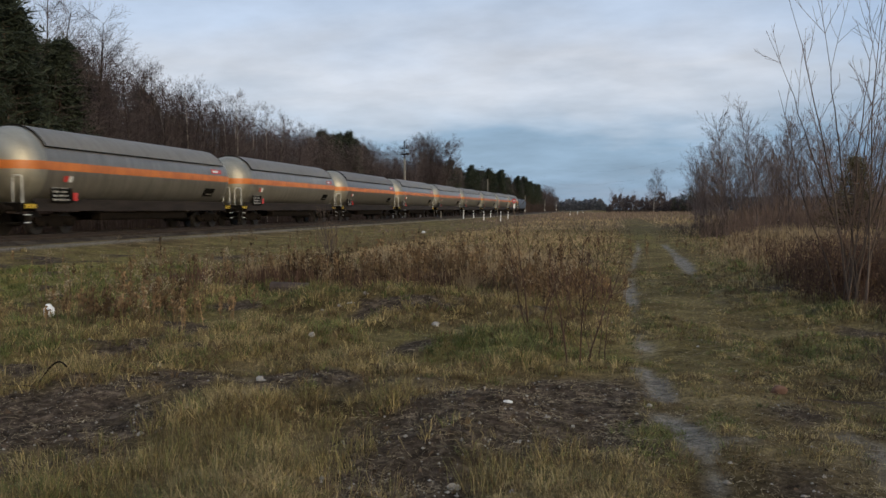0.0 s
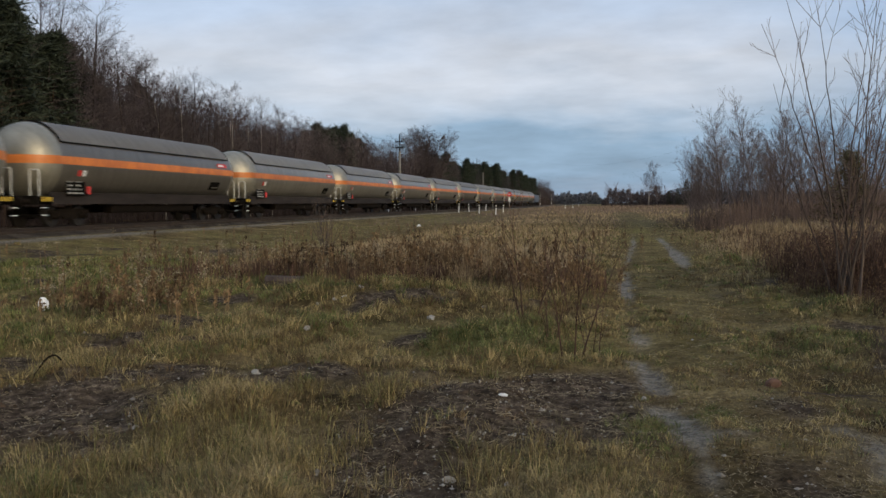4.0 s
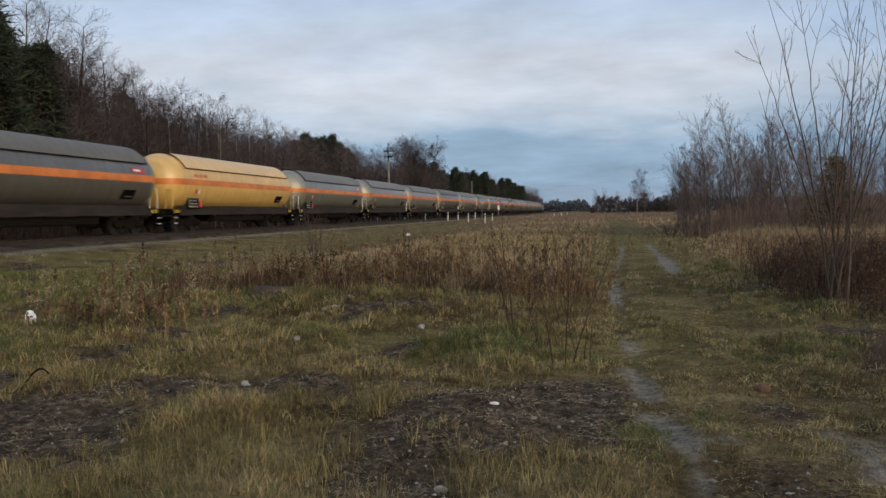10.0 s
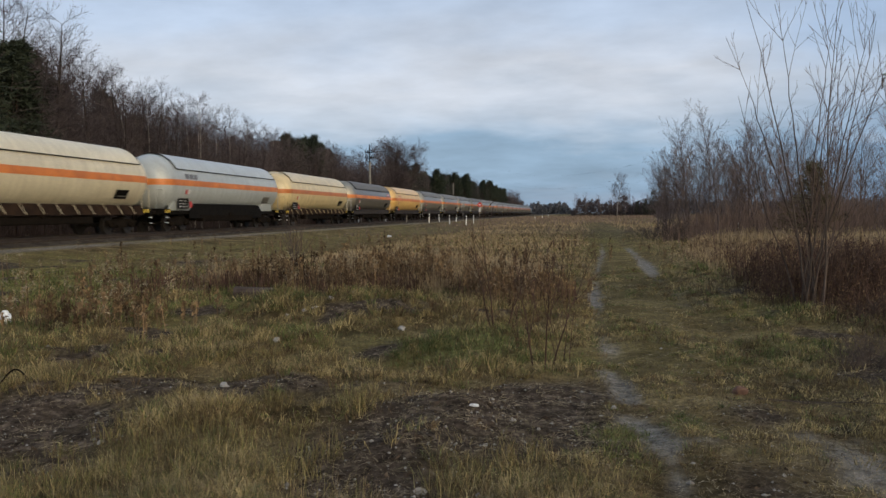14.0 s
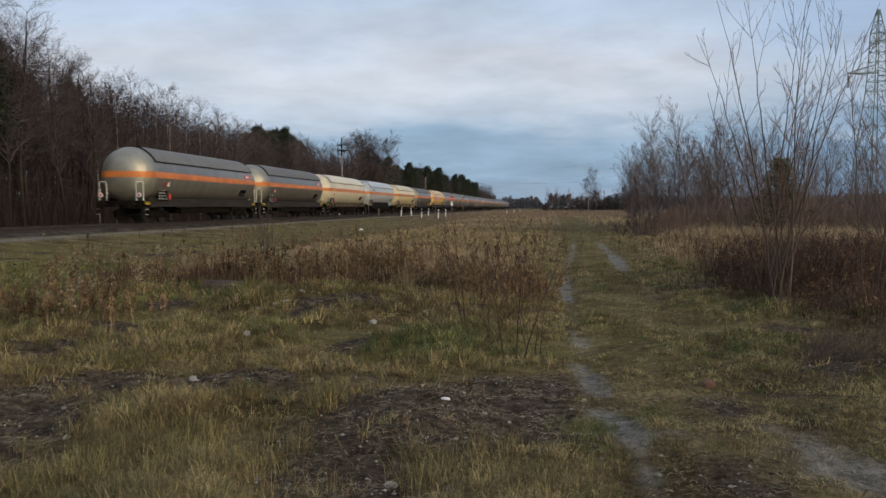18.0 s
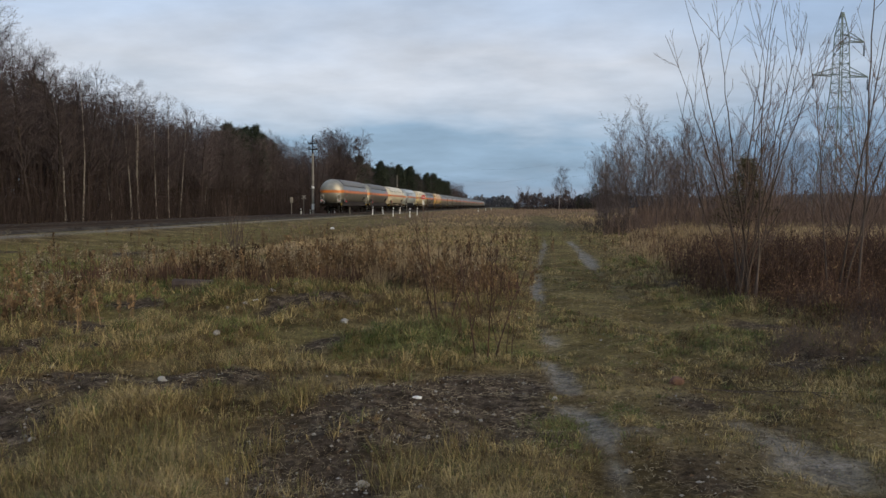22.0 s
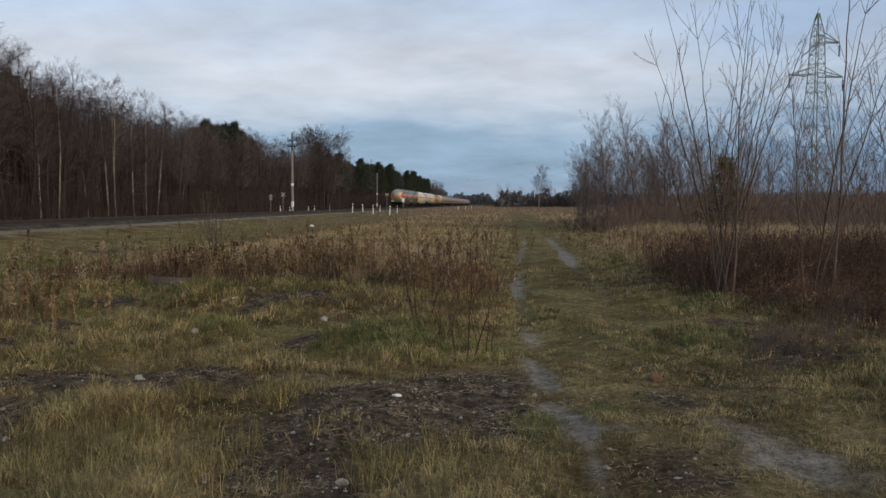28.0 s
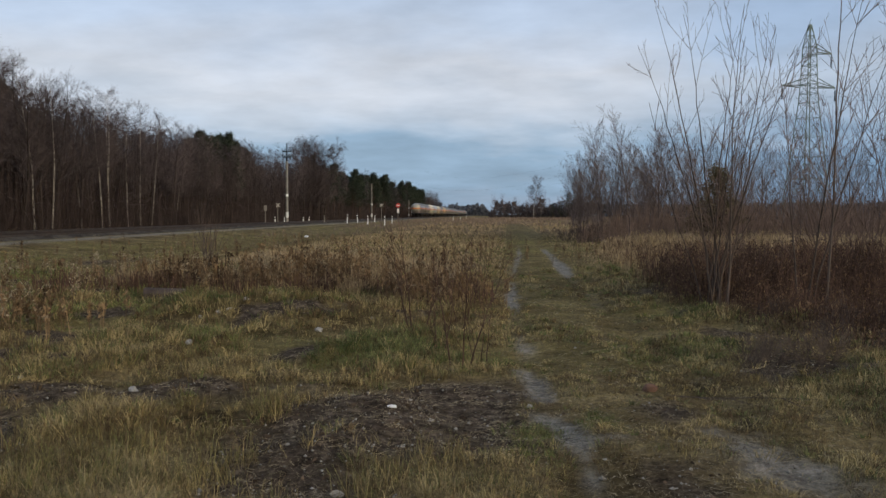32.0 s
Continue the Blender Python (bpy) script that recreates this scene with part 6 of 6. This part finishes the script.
def build_weeds():
    rng = np.random.default_rng(9)
    # dead stalks in drifts: a dense belt across the meadow, thinner stands beside and before it
    def stand(n, cx, cy, rx, ry, h0, h1, tall):
        return np.stack([cx + rng.normal(0, rx, n), cy + rng.normal(0, ry, n), rng.uniform(h0, h1, n), np.full(n, float(tall))], 1)

    x = rng.uniform(-7.2, -0.3, 900)
    y = 14.1 + 1.2 * lattice_noise(x * 0.7, 0 * x, 77) + np.abs(rng.normal(0, 2.6, len(x)))
    f = fractal(x * 0.9, y * 0.6, 71)
    k = rng.random(len(x)) < np.clip((f - 0.42) * 7, 0, 1) * np.interp(x, [-7.2, -6.0, -1.5, -0.3], [0.35, 1, 1, 0.5])
    belt = np.stack([x, y, rng.uniform(0.3, 0.78, len(x)) * (0.7 + 0.6 * f), 0 * x + 0.72], 1)[k]
    W = np.concatenate([belt, stand(60, -6.5, 10.3, 0.75, 0.45, 0.25, 0.5, 0.9), stand(60, -8.2, 12.6, 1.0, 0.8, 0.25, 0.5, 0.3), stand(130, -8.6, 17.0, 1.6, 1.8, 0.3, 0.6, 0.25),
                        stand(60, -11.0, 20.5, 2.2, 2.0, 0.35, 0.6, 0.3), stand(60, -0.75, 13.6, 0.45, 0.5, 0.35, 0.7, 0.8), stand(90, -3.0, 27, 5, 4, 0.4, 0.8, 0.8), stand(90, -9.0, 33, 4, 6, 0.4, 0.8, 0.6)])
    x, y, h = W[:, 0], W[:, 1], W[:, 2]
    n = len(x)
    z = gz(x, y)
    ln = rng.normal(0, 0.09, (n, 2))
    base = np.stack([x, y, z], 1)
    top = np.stack([x + ln[:, 0] * h, y + ln[:, 1] * h, z + h], 1)
    S = np.stack([x, y, z - 0.02, top[:, 0], top[:, 1], top[:, 2], 0.0065 + 0 * h, 0.004 + 0 * h], 1)
    tagged(new("weed_stalks", fast_mesh("weed_stalks", *sticks(S), M_SPIKE)), "dead brown weed stalks standing in the meadow", "weeds", kind="stuff")
    # shrivelled leaves hanging along them, a spike or a fluffy plume at the top
    m = 6
    u = rng.uniform(0.1, 0.9, (n, m, 1))
    p = base[:, None, :] * (1 - u) + top[:, None, :] * u
    d = rng.normal(0, 1, (n, m, 3))
    d[..., 2] = -np.abs(d[..., 2]) * 1.3
    d *= 0.045
    sd = rng.normal(0, 0.009, (n, m, 3))
    L = np.stack([p - sd, p + sd, p + d], 2).reshape(-1, 3)
    tagged(new("weed_leaves", fast_mesh("weed_leaves", L, np.arange(len(L)).reshape(-1, 3), M_STALK)), "shrivelled brown leaves on the dead weeds", "weeds", kind="stuff")
    spike = rng.random(n) < W[:, 3]
    t, hs = top[spike], h[spike]
    m = 22
    u = -rng.random((len(t), m)) * (0.42 * hs)[:, None]
    wide = (0.010 + 0.012 * np.sin(np.pi * np.clip(-u / (0.42 * hs)[:, None], 0, 1)))[..., None]
    q = t[:, None, :] + np.concatenate([rng.normal(0, 1, (*u.shape, 2)) * wide, u[..., None]], 2)
    V = np.stack([q + rng.normal(0, 0.02, q.shape) * [1, 1, 1.5] for _ in range(3)], 2).reshape(-1, 3)
    tagged(new("seed_spikes", fast_mesh("seed_spikes", V, np.arange(len(V)).reshape(-1, 3), M_SPIKE)), "dark brown upright seed spikes", "weeds", kind="stuff")
    t = top[~spike]
    m = 30
    q = t[:, None, :] + rng.normal(0, 1, (len(t), m, 3)) * [0.055, 0.055, 0.05] + [0, 0, -0.04]
    V = np.stack([q + rng.normal(0, 0.012, q.shape) for _ in range(3)], 2).reshape(-1, 3)
    tagged(new("seed_plumes", fast_mesh("seed_plumes", V, np.arange(len(V)).reshape(-1, 3), M_SEED)), "fluffy pale seed plumes of dead goldenrod", "weeds", kind="stuff")
    # dark dock stalks massed along the front of the weeds
    n = 2600
    x = rng.uniform(-9, 0.2, n)
    y = 13.9 + 1.2 * lattice_noise(x * 0.7, 0 * x, 77) + np.abs(rng.normal(0, 1.3, n))
    k = rng.random(n) < np.clip((fractal(x * 1.3, y * 0.9, 79) - 0.42) * 8, 0, 1)
    x, y = x[k], y[k]
    h = rng.uniform(0.14, 0.42, len(x))
    S = np.stack([x, y, gz(x, y) - 0.02, x + rng.normal(0, 0.04, len(x)), y + rng.normal(0, 0.04, len(x)), gz(x, y) + h, 0.007 + 0 * h, 0.008 * rng.uniform(0.4, 1, len(x))], 1)
    tagged(new("dock_stalks", fast_mesh("dock_stalks", *sticks(S), M_BRAMBLE)), "dark brown dock stalks massed in the meadow", "weeds", kind="stuff")
    # low red-brown growth farther out
    n = 15000
    y = 50 + rng.random(n) ** 1.2 * 270
    x = -17 + rng.random(n) * (32 + 0.22 * y)
    k = rng.random(n) < np.clip((fractal(x * 0.1, y * 0.05, 81) - np.interp(x, [-14, 8], [0.36, 0.28])) * 5, 0, 1) * np.clip(1 - 1.6 * in_track(x, y) * (y < 130), 0, 1) * smooth_step(46, 78, y + 12 * lattice_noise(x * 0.15, 0 * x, 5))
    x, y = x[k], y[k]
    h = rng.uniform(0.15, 0.5, len(x)) * np.interp(y, [50, 150, 300], [0.7, 1.0, 1.8])
    w = np.interp(y, [50, 320], [0.022, 0.09])
    S = np.stack([x, y, 0 * x, x + rng.normal(0, 0.12, len(x)), y, h, w, w * 0.6], 1)
    tagged(new("far_weeds", fast_mesh("far_weeds", *sticks(S), M_HEATH)), "low red-brown weeds across the field", "weeds", kind="stuff")


build_weeds()


def build_brambles():
    rng = np.random.default_rng(13)
    n = 19000
    y = np.where(rng.random(n) < 0.88, 8.0 + rng.random(n) * 10.5, 18.5 + rng.random(n) * 18)
    x = bramble_edge(y) + rng.random(n) ** 1.2 * (11 + y * 0.25)
    dens = smooth_step(0, 0.9, x - bramble_edge(y))
    k = rng.random(n) < 0.3 + 0.7 * dens * fractal(x * 0.5, y * 0.5, 91) * 1.7
    x, y, dens = x[k], y[k], dens[k]
    n = len(x)
    h = rng.uniform(0.55, 1.3, n) * (0.45 + 0.55 * dens) * np.interp(y, [8, 11, 13.0, 14.2, 18, 26], [0.2, 0.3, 0.5, 0.95, 0.85, 0.55])
    r = np.maximum(0.003, np.hypot(x, y) * 0.00026)
    a = rng.uniform(0, TAU, n)
    b = rng.uniform(0.05, 0.5, n) * h
    p0 = np.stack([x, y, gz(x, y) - 0.02], 1)
    dv = np.stack([np.cos(a) * b, np.sin(a) * b, 0 * a], 1)
    up = np.stack([0 * h, 0 * h, h], 1)
    p1, p2, p3 = p0 + up * 0.55 + dv * 0.3, p0 + up * 0.95 + dv * 0.8, p0 + up * rng.uniform(0.75, 1.1, (n, 1)) + dv * 1.4
    S = np.concatenate([np.column_stack([p, q, r * f0, r * f1]) for p, q, f0, f1 in ((p0, p1, 1.2, 1.0), (p1, p2, 1.0, 0.8), (p2, p3, 0.8, 0.5))])
    tagged(new("bramble_canes", fast_mesh("bramble_canes", *sticks(S), M_BRAMBLE)), "thicket of dry red-brown bramble canes beside the track", "brambles", kind="stuff")
    m = 4
    u = rng.random((n, m, 1))
    q = p1[:, None] * (1 - u) + p3[:, None] * u + rng.normal(0, 0.07, (n, m, 3)) - [0, 0, 0.1]
    s = np.maximum(0.014, np.hypot(x, y) * 0.0009)[:, None, None]
    V = np.stack([q + rng.normal(0, 1, q.shape) * s for _ in range(3)], 2).reshape(-1, 3)
    tagged(new("bramble_leaves", fast_mesh("bramble_leaves", V, np.arange(len(V)).reshape(-1, 3), M_DLEAF)), "shrivelled brown leaves among the brambles", "brambles", kind="stuff")
    # pale dry grass standing behind and in front of the canes
    n = 19000
    y = 18 + rng.random(n) ** 1.1 * 46
    x = bramble_edge(y) + 0.1 + rng.random(n) ** 1.1 * (13 + y * 0.3)
    rr = np.hypot(x, y)
    h = rng.uniform(0.3, 0.75, n) * np.interp(y, [12, 18, 26], [0.35, 0.7, 1.3]) * (0.45 + 0.55 * smooth_step(0, 3, x - bramble_edge(y)))
    V, F = blades(rng, x, y, gz(x, y), h, np.maximum(0.003, rr * 0.0005), np.abs(rng.normal(0.25, 0.2, n)))
    tagged(new("thicket_grass", fast_mesh("thicket_grass", V, F, M_FIELD)), "tall bleached grass among the brambles", "grass", kind="stuff")
    # brushwood under the far thicket trees
    n = 6500
    az, d = np.radians(rng.uniform(-38, -6.6, n)), rng.uniform(44, 78, n)
    x, y = -np.sin(az) * d, np.cos(az) * d
    h = rng.uniform(0.4, 2.9, n) * np.interp(np.degrees(az), [-16, -10, -6.6], [1.0, 0.8, 0.2])
    S = np.stack([x, y, 0 * x, x + rng.normal(0, 0.22, n) * h, y + rng.normal(0, 0.2, n) * h, h, 0.022 + 0 * h, 0.009 + 0 * h], 1)
    tagged(new("thicket_brush", fast_mesh("thicket_brush", *sticks(S), M_RTWIG)), "brown brushwood under the thicket trees", "brushwood", kind="stuff")


build_brambles()


# ================= small things on the ground =================
def lump(seed, sx, sy, sz, rough=0.22, sub=2):
    bm = B()
    bmesh.ops.create_icosphere(bm, subdivisions=sub, radius=0.5)
    for v in bm.verts:
        n = noise.noise(v.co * 2.3 + Vector((seed * 3.7, seed, 0))) * rough + noise.noise(v.co * 5.1 + Vector((0, seed * 1.9, 0))) * rough * 0.5
        v.co = v.co * (1 + n)
        v.co.z = max(v.co.z, -0.3)
        v.co = Vector((v.co.x * sx, v.co.y * sy, v.co.z * sz))
    return bm


def ground_thing(name, bm, mat, x, y, label, category, group="", rz=0.0, sink=0.0):
    me = bpy.data.meshes.new(name)
    zmin = min(v.co.z for v in bm.verts)
    bm.to_mesh(me), bm.free()
    me.materials.append(mat)
    o = tagged(new(name, me), label, category, group)
    o.matrix_basis = pose(x, y, gzf(x, y) - zmin - sink, 0, 0, rz)
    return o


STONES = ((-0.84, 4.52, 0.13), (0.39, 6.68, 0.085), (-0.5, 4.5, 0.075), (-3.27, 5.16, 0.10), (-3.12, 6.91, 0.14), (-3.4, 9.0, 0.16), (-0.95, 6.5, 0.06), (-0.62, 6.75, 0.07),
          (-2.75, 5.9, 0.05), (-4.4, 7.3, 0.09), (-1.3, 5.2, 0.05), (-0.2, 5.9, 0.05), (-3.9, 11.5, 0.14), (-3.6, 11.9, 0.16), (-3.3, 12.1, 0.12), (-2.6, 12.2, 0.13), (-2.2, 10.5, 0.22),
          (-4.1, 11.3, 0.1), (-1.6, 11.4, 0.1), (-0.6, 10.9, 0.09), (0.15, 11.4, 0.07), (1.1, 9.6, 0.06), (0.8, 5.2, 0.05), (1.3, 5.0, 0.05))
for k, (x, y, s) in enumerate(STONES):
    ground_thing("stone", lump(k, s * 0.62, s * 0.5, s * 0.5, 0.6), M_STONE, x, y, "pale grey stone lying among the grass", "stone", "field stones", 40 * k, s * 0.12)
ground_thing("brick", lump(3, 0.15, 0.10, 0.10, 0.25), M_BRICK, 1.52, 7.3, "broken reddish brick lying on the dirt track", "brick", "", 20, 0.01)
ground_thing("white_rubble", lump(8, 0.26, 0.2, 0.2, 0.5), M_PLASTIC, -11.9, 53.0, "white crumpled rubbish lying in the field", "rubbish")
ground_thing("plastic_bag", lump(12, 0.17, 0.15, 0.25, 0.3, 3), M_PLASTIC, -8.3, 10.75, "crumpled white plastic bag caught in the grass", "bag")
ground_thing("red_scrap", lump(15, 0.32, 0.14, 0.1, 0.4), M_RED, 5.9, 15.2, "faded red plastic scrap in the brambles", "rubbish")
ground_thing("plastic_scrap", lump(16, 0.13, 0.06, 0.04, 0.4), M_PLASTIC, -3.75, 11.6, "flattened pale plastic scrap in the grass", "rubbish", "scraps")
ground_thing("plastic_scrap", lump(18, 0.07, 0.03, 0.03, 0.4), M_PLASTIC, -0.72, 6.2, "flattened pale plastic scrap in the grass", "rubbish", "scraps")


def build_log():
    bm = B()
    rod(bm, (-0.36, 0, 0.12), (0.36, 0.05, 0.13), 0.15, 10, 0.12)
    for v in bm.verts:
        v.co += noise.noise_vector(v.co * 4) * 0.03
    ground_thing("rotten_log", bm, M_BARK, -5.75, 14.1, "short dark rotten log in the grass", "log", "", 6, 0.03)


build_log()


def build_bent_rod(x, y, rz):
    bm = B()
    pts = [(-0.12 + 0.24 * u, 0.05 * math.sin(u * 3), 0.18 * math.sin(math.pi * min(1, u * 0.72)) + 0.0) for u in np.linspace(0, 1, 9)]
    rail_path(bm, pts, 0.008, 6)
    ground_thing("bent_rod", bm, M_IRON, x, y, "bent rusty iron rod sticking out of the soil", "rod", "", rz, 0.02)


build_bent_rod(-4.85, 6.3, 20)


def build_branch(x0, y0, x1, y1, seed, label):
    rng = np.random.default_rng(seed)
    out = []
    d = np.array([x1 - x0, y1 - y0, 0.04])
    grow(rng, out, (0, 0, 0.03), d, float(np.linalg.norm(d)), 0.0045, 0, 1, 7, 0.06, 0.0, (4,), (0.3,), (35,), 0.2, 0.3)
    S = np.array(out)
    o = tagged(new("fallen_branch", fast_mesh("fallen_branch", *tubes(S, 5), M_BARK, True)), label, "branch", "fallen branches")
    o.matrix_basis = pose(x0, y0, gzf(x0, y0))


build_branch(1.6, 7.0, 2.6, 6.3, 1, "thin fallen branch across the dirt track")
build_branch(2.6, 7.9, 3.1, 7.3, 2, "thin fallen branch at the track's edge")
build_branch(-5.4, 6.2, -4.6, 5.9, 4, "thin fallen branch on the bare soil")
build_branch(-8.9, 15.6, -8.0, 16.4, 5, "thin fallen branch in the meadow")


def build_pebbles():
    rng = np.random.default_rng(3)
    x, y, r = fan_points(rng, 20000, 3.5, 14)
    bare, sand, green = masks(x, y)
    k = rng.random(len(x)) < 0.36 * bare + 0.2 * sand + 0.01
    x, y, r = x[k], y[k], r[k]
    n = len(x)
    s = rng.gamma(1.5, 0.0028, n) + 0.0026
    c = np.stack([x, y, gz(x, y) + s * 0.3], 1)
    oct_v = np.array([[1, 0, 0], [-1, 0, 0], [0, 1, 0], [0, -1, 0], [0, 0, 0.8], [0, 0, -0.8]], float)
    V = c[:, None, :] + oct_v[None] * s[:, None, None] * rng.uniform(0.6, 1.3, (n, 6, 1))
    f = np.array([[0, 2, 4], [2, 1, 4], [1, 3, 4], [3, 0, 4], [2, 0, 5], [1, 2, 5], [3, 1, 5], [0, 3, 5]])
    F = (np.arange(n) * 6)[:, None, None] + f[None]
    tagged(new("pebbles", fast_mesh("pebbles", V.reshape(-1, 3), F.reshape(-1, 3), M_STONE)), "pebbles and crumbs of rubble on bare soil", "gravel", kind="stuff")


build_pebbles()


def build_clods():
    rng = np.random.default_rng(33)
    x, y, r = fan_points(rng, 16000, 3.4, 15)
    bare, sand, green = masks(x, y)
    k = rng.random(len(x)) < 0.9 * bare * (1 - sand)
    x, y, r = x[k], y[k], r[k]
    n = len(x)
    s = rng.gamma(2.0, 0.0042, n) + 0.003
    c = np.stack([x, y, gz(x, y)], 1)
    oct_v = np.array([[1, 0, 0], [-1, 0, 0], [0, 1, 0], [0, -1, 0], [0, 0, 0.55]], float)
    V = c[:, None, :] + oct_v[None] * s[:, None, None] * rng.uniform(0.6, 1.4, (n, 5, 1)) + rng.normal(0, 0.3, (n, 5, 3)) * s[:, None, None]
    f = np.array([[0, 2, 4], [2, 1, 4], [1, 3, 4], [3, 0, 4]])
    F = (np.arange(n) * 5)[:, None, None] + f[None]
    tagged(new("soil_clods", fast_mesh("soil_clods", V.reshape(-1, 3), F.reshape(-1, 3), M_SOIL)), "crumbs and clods of dark bare soil", "soil", kind="stuff")


build_clods()


def build_ballast_stones():
    rng = np.random.default_rng(21)
    n = 15000
    y = -10 + rng.random(n) ** 1.3 * 190
    d = rng.uniform(-2.5, 2.7, n)
    z = np.interp(np.abs(d), [0, 1.7, 2.5, 2.8], [0.45, 0.45, 0.27, 0.33])
    s = rng.uniform(0.03, 0.06, n)
    c = np.stack([track_x(y) + d, y, z + s * 0.35], 1)
    oct_v = np.array([[1, 0, 0], [-1, 0, 0], [0, 1, 0], [0, -1, 0], [0, 0, 0.8], [0, 0, -0.8]], float)
    V = c[:, None, :] + oct_v[None] * s[:, None, None] * rng.uniform(0.6, 1.3, (n, 6, 1))
    f = np.array([[0, 2, 4], [2, 1, 4], [1, 3, 4], [3, 0, 4]])
    F = (np.arange(n) * 6)[:, None, None] + f[None]
    o = link_part("ballast_stones", fast_mesh("ballast_stones", V.reshape(-1, 3), F.reshape(-1, 3), M_BALLAST), railway, "loose crushed stones of the ballast")
    o["kind"] = "stuff"


def build_sleepers():
    bm = B()
    box(bm, 0, 0, 0, 2.6, 0.26, 0.16, 0.02)
    me = bpy.data.meshes.new("sleeper")
    bm.to_mesh(me), bm.free()
    me.materials.append(M_SLEEPER)
    for k in range(290):
        o = link_part("sleeper", me, railway)
        y = 12 + 0.62 * k
        o.matrix_basis = pose(float(track_x(y)), y, RAIL_Z - 0.24, 0, 0, track_turn(y))


build_ballast_stones()
build_sleepers()


def share_keys(first, others):
    """The same turning for alike wheels."""
    act, slot = first.animation_data.action, first.animation_data.action_slot
    for o in others:
        o.rotation_mode = "QUATERNION"
        o.animation_data_create()
        o.animation_data.action = act
        o.animation_data.action_slot = slot


def motions():
    """The train leaves along the track at a steady pace, its wheels rolling."""
    times = [float(k) for k in range(33)]
    for w, ahead in [(w, (k, 0.0)) for k, w in train.items()] + [(loco, (21, HALF + 8.9))]:
        ys = [wagon_y(ahead[0], t) + ahead[1] for t in times]
        walk(w, [(t, pose(float(track_x(y)), y, RAIL_Z, 0, 0, track_turn(y))) for t, y in zip(times, ys)])
    alike = {}
    for w in (*train.values(), loco):
        for o in w.children_recursive:
            if o.name.startswith("wheelset"):
                alike.setdefault((round(o.location.y, 2), round(o.location.z, 2)), []).append(o)
    ticks = [f / 30 for f in range(961)]
    for (y, r), wheels in alike.items():
        walk(wheels[0], [(t, pose(0, y, r, -math.degrees(SPEED * t / r))) for t in ticks])
        share_keys(wheels[0], wheels[1:])


motions()
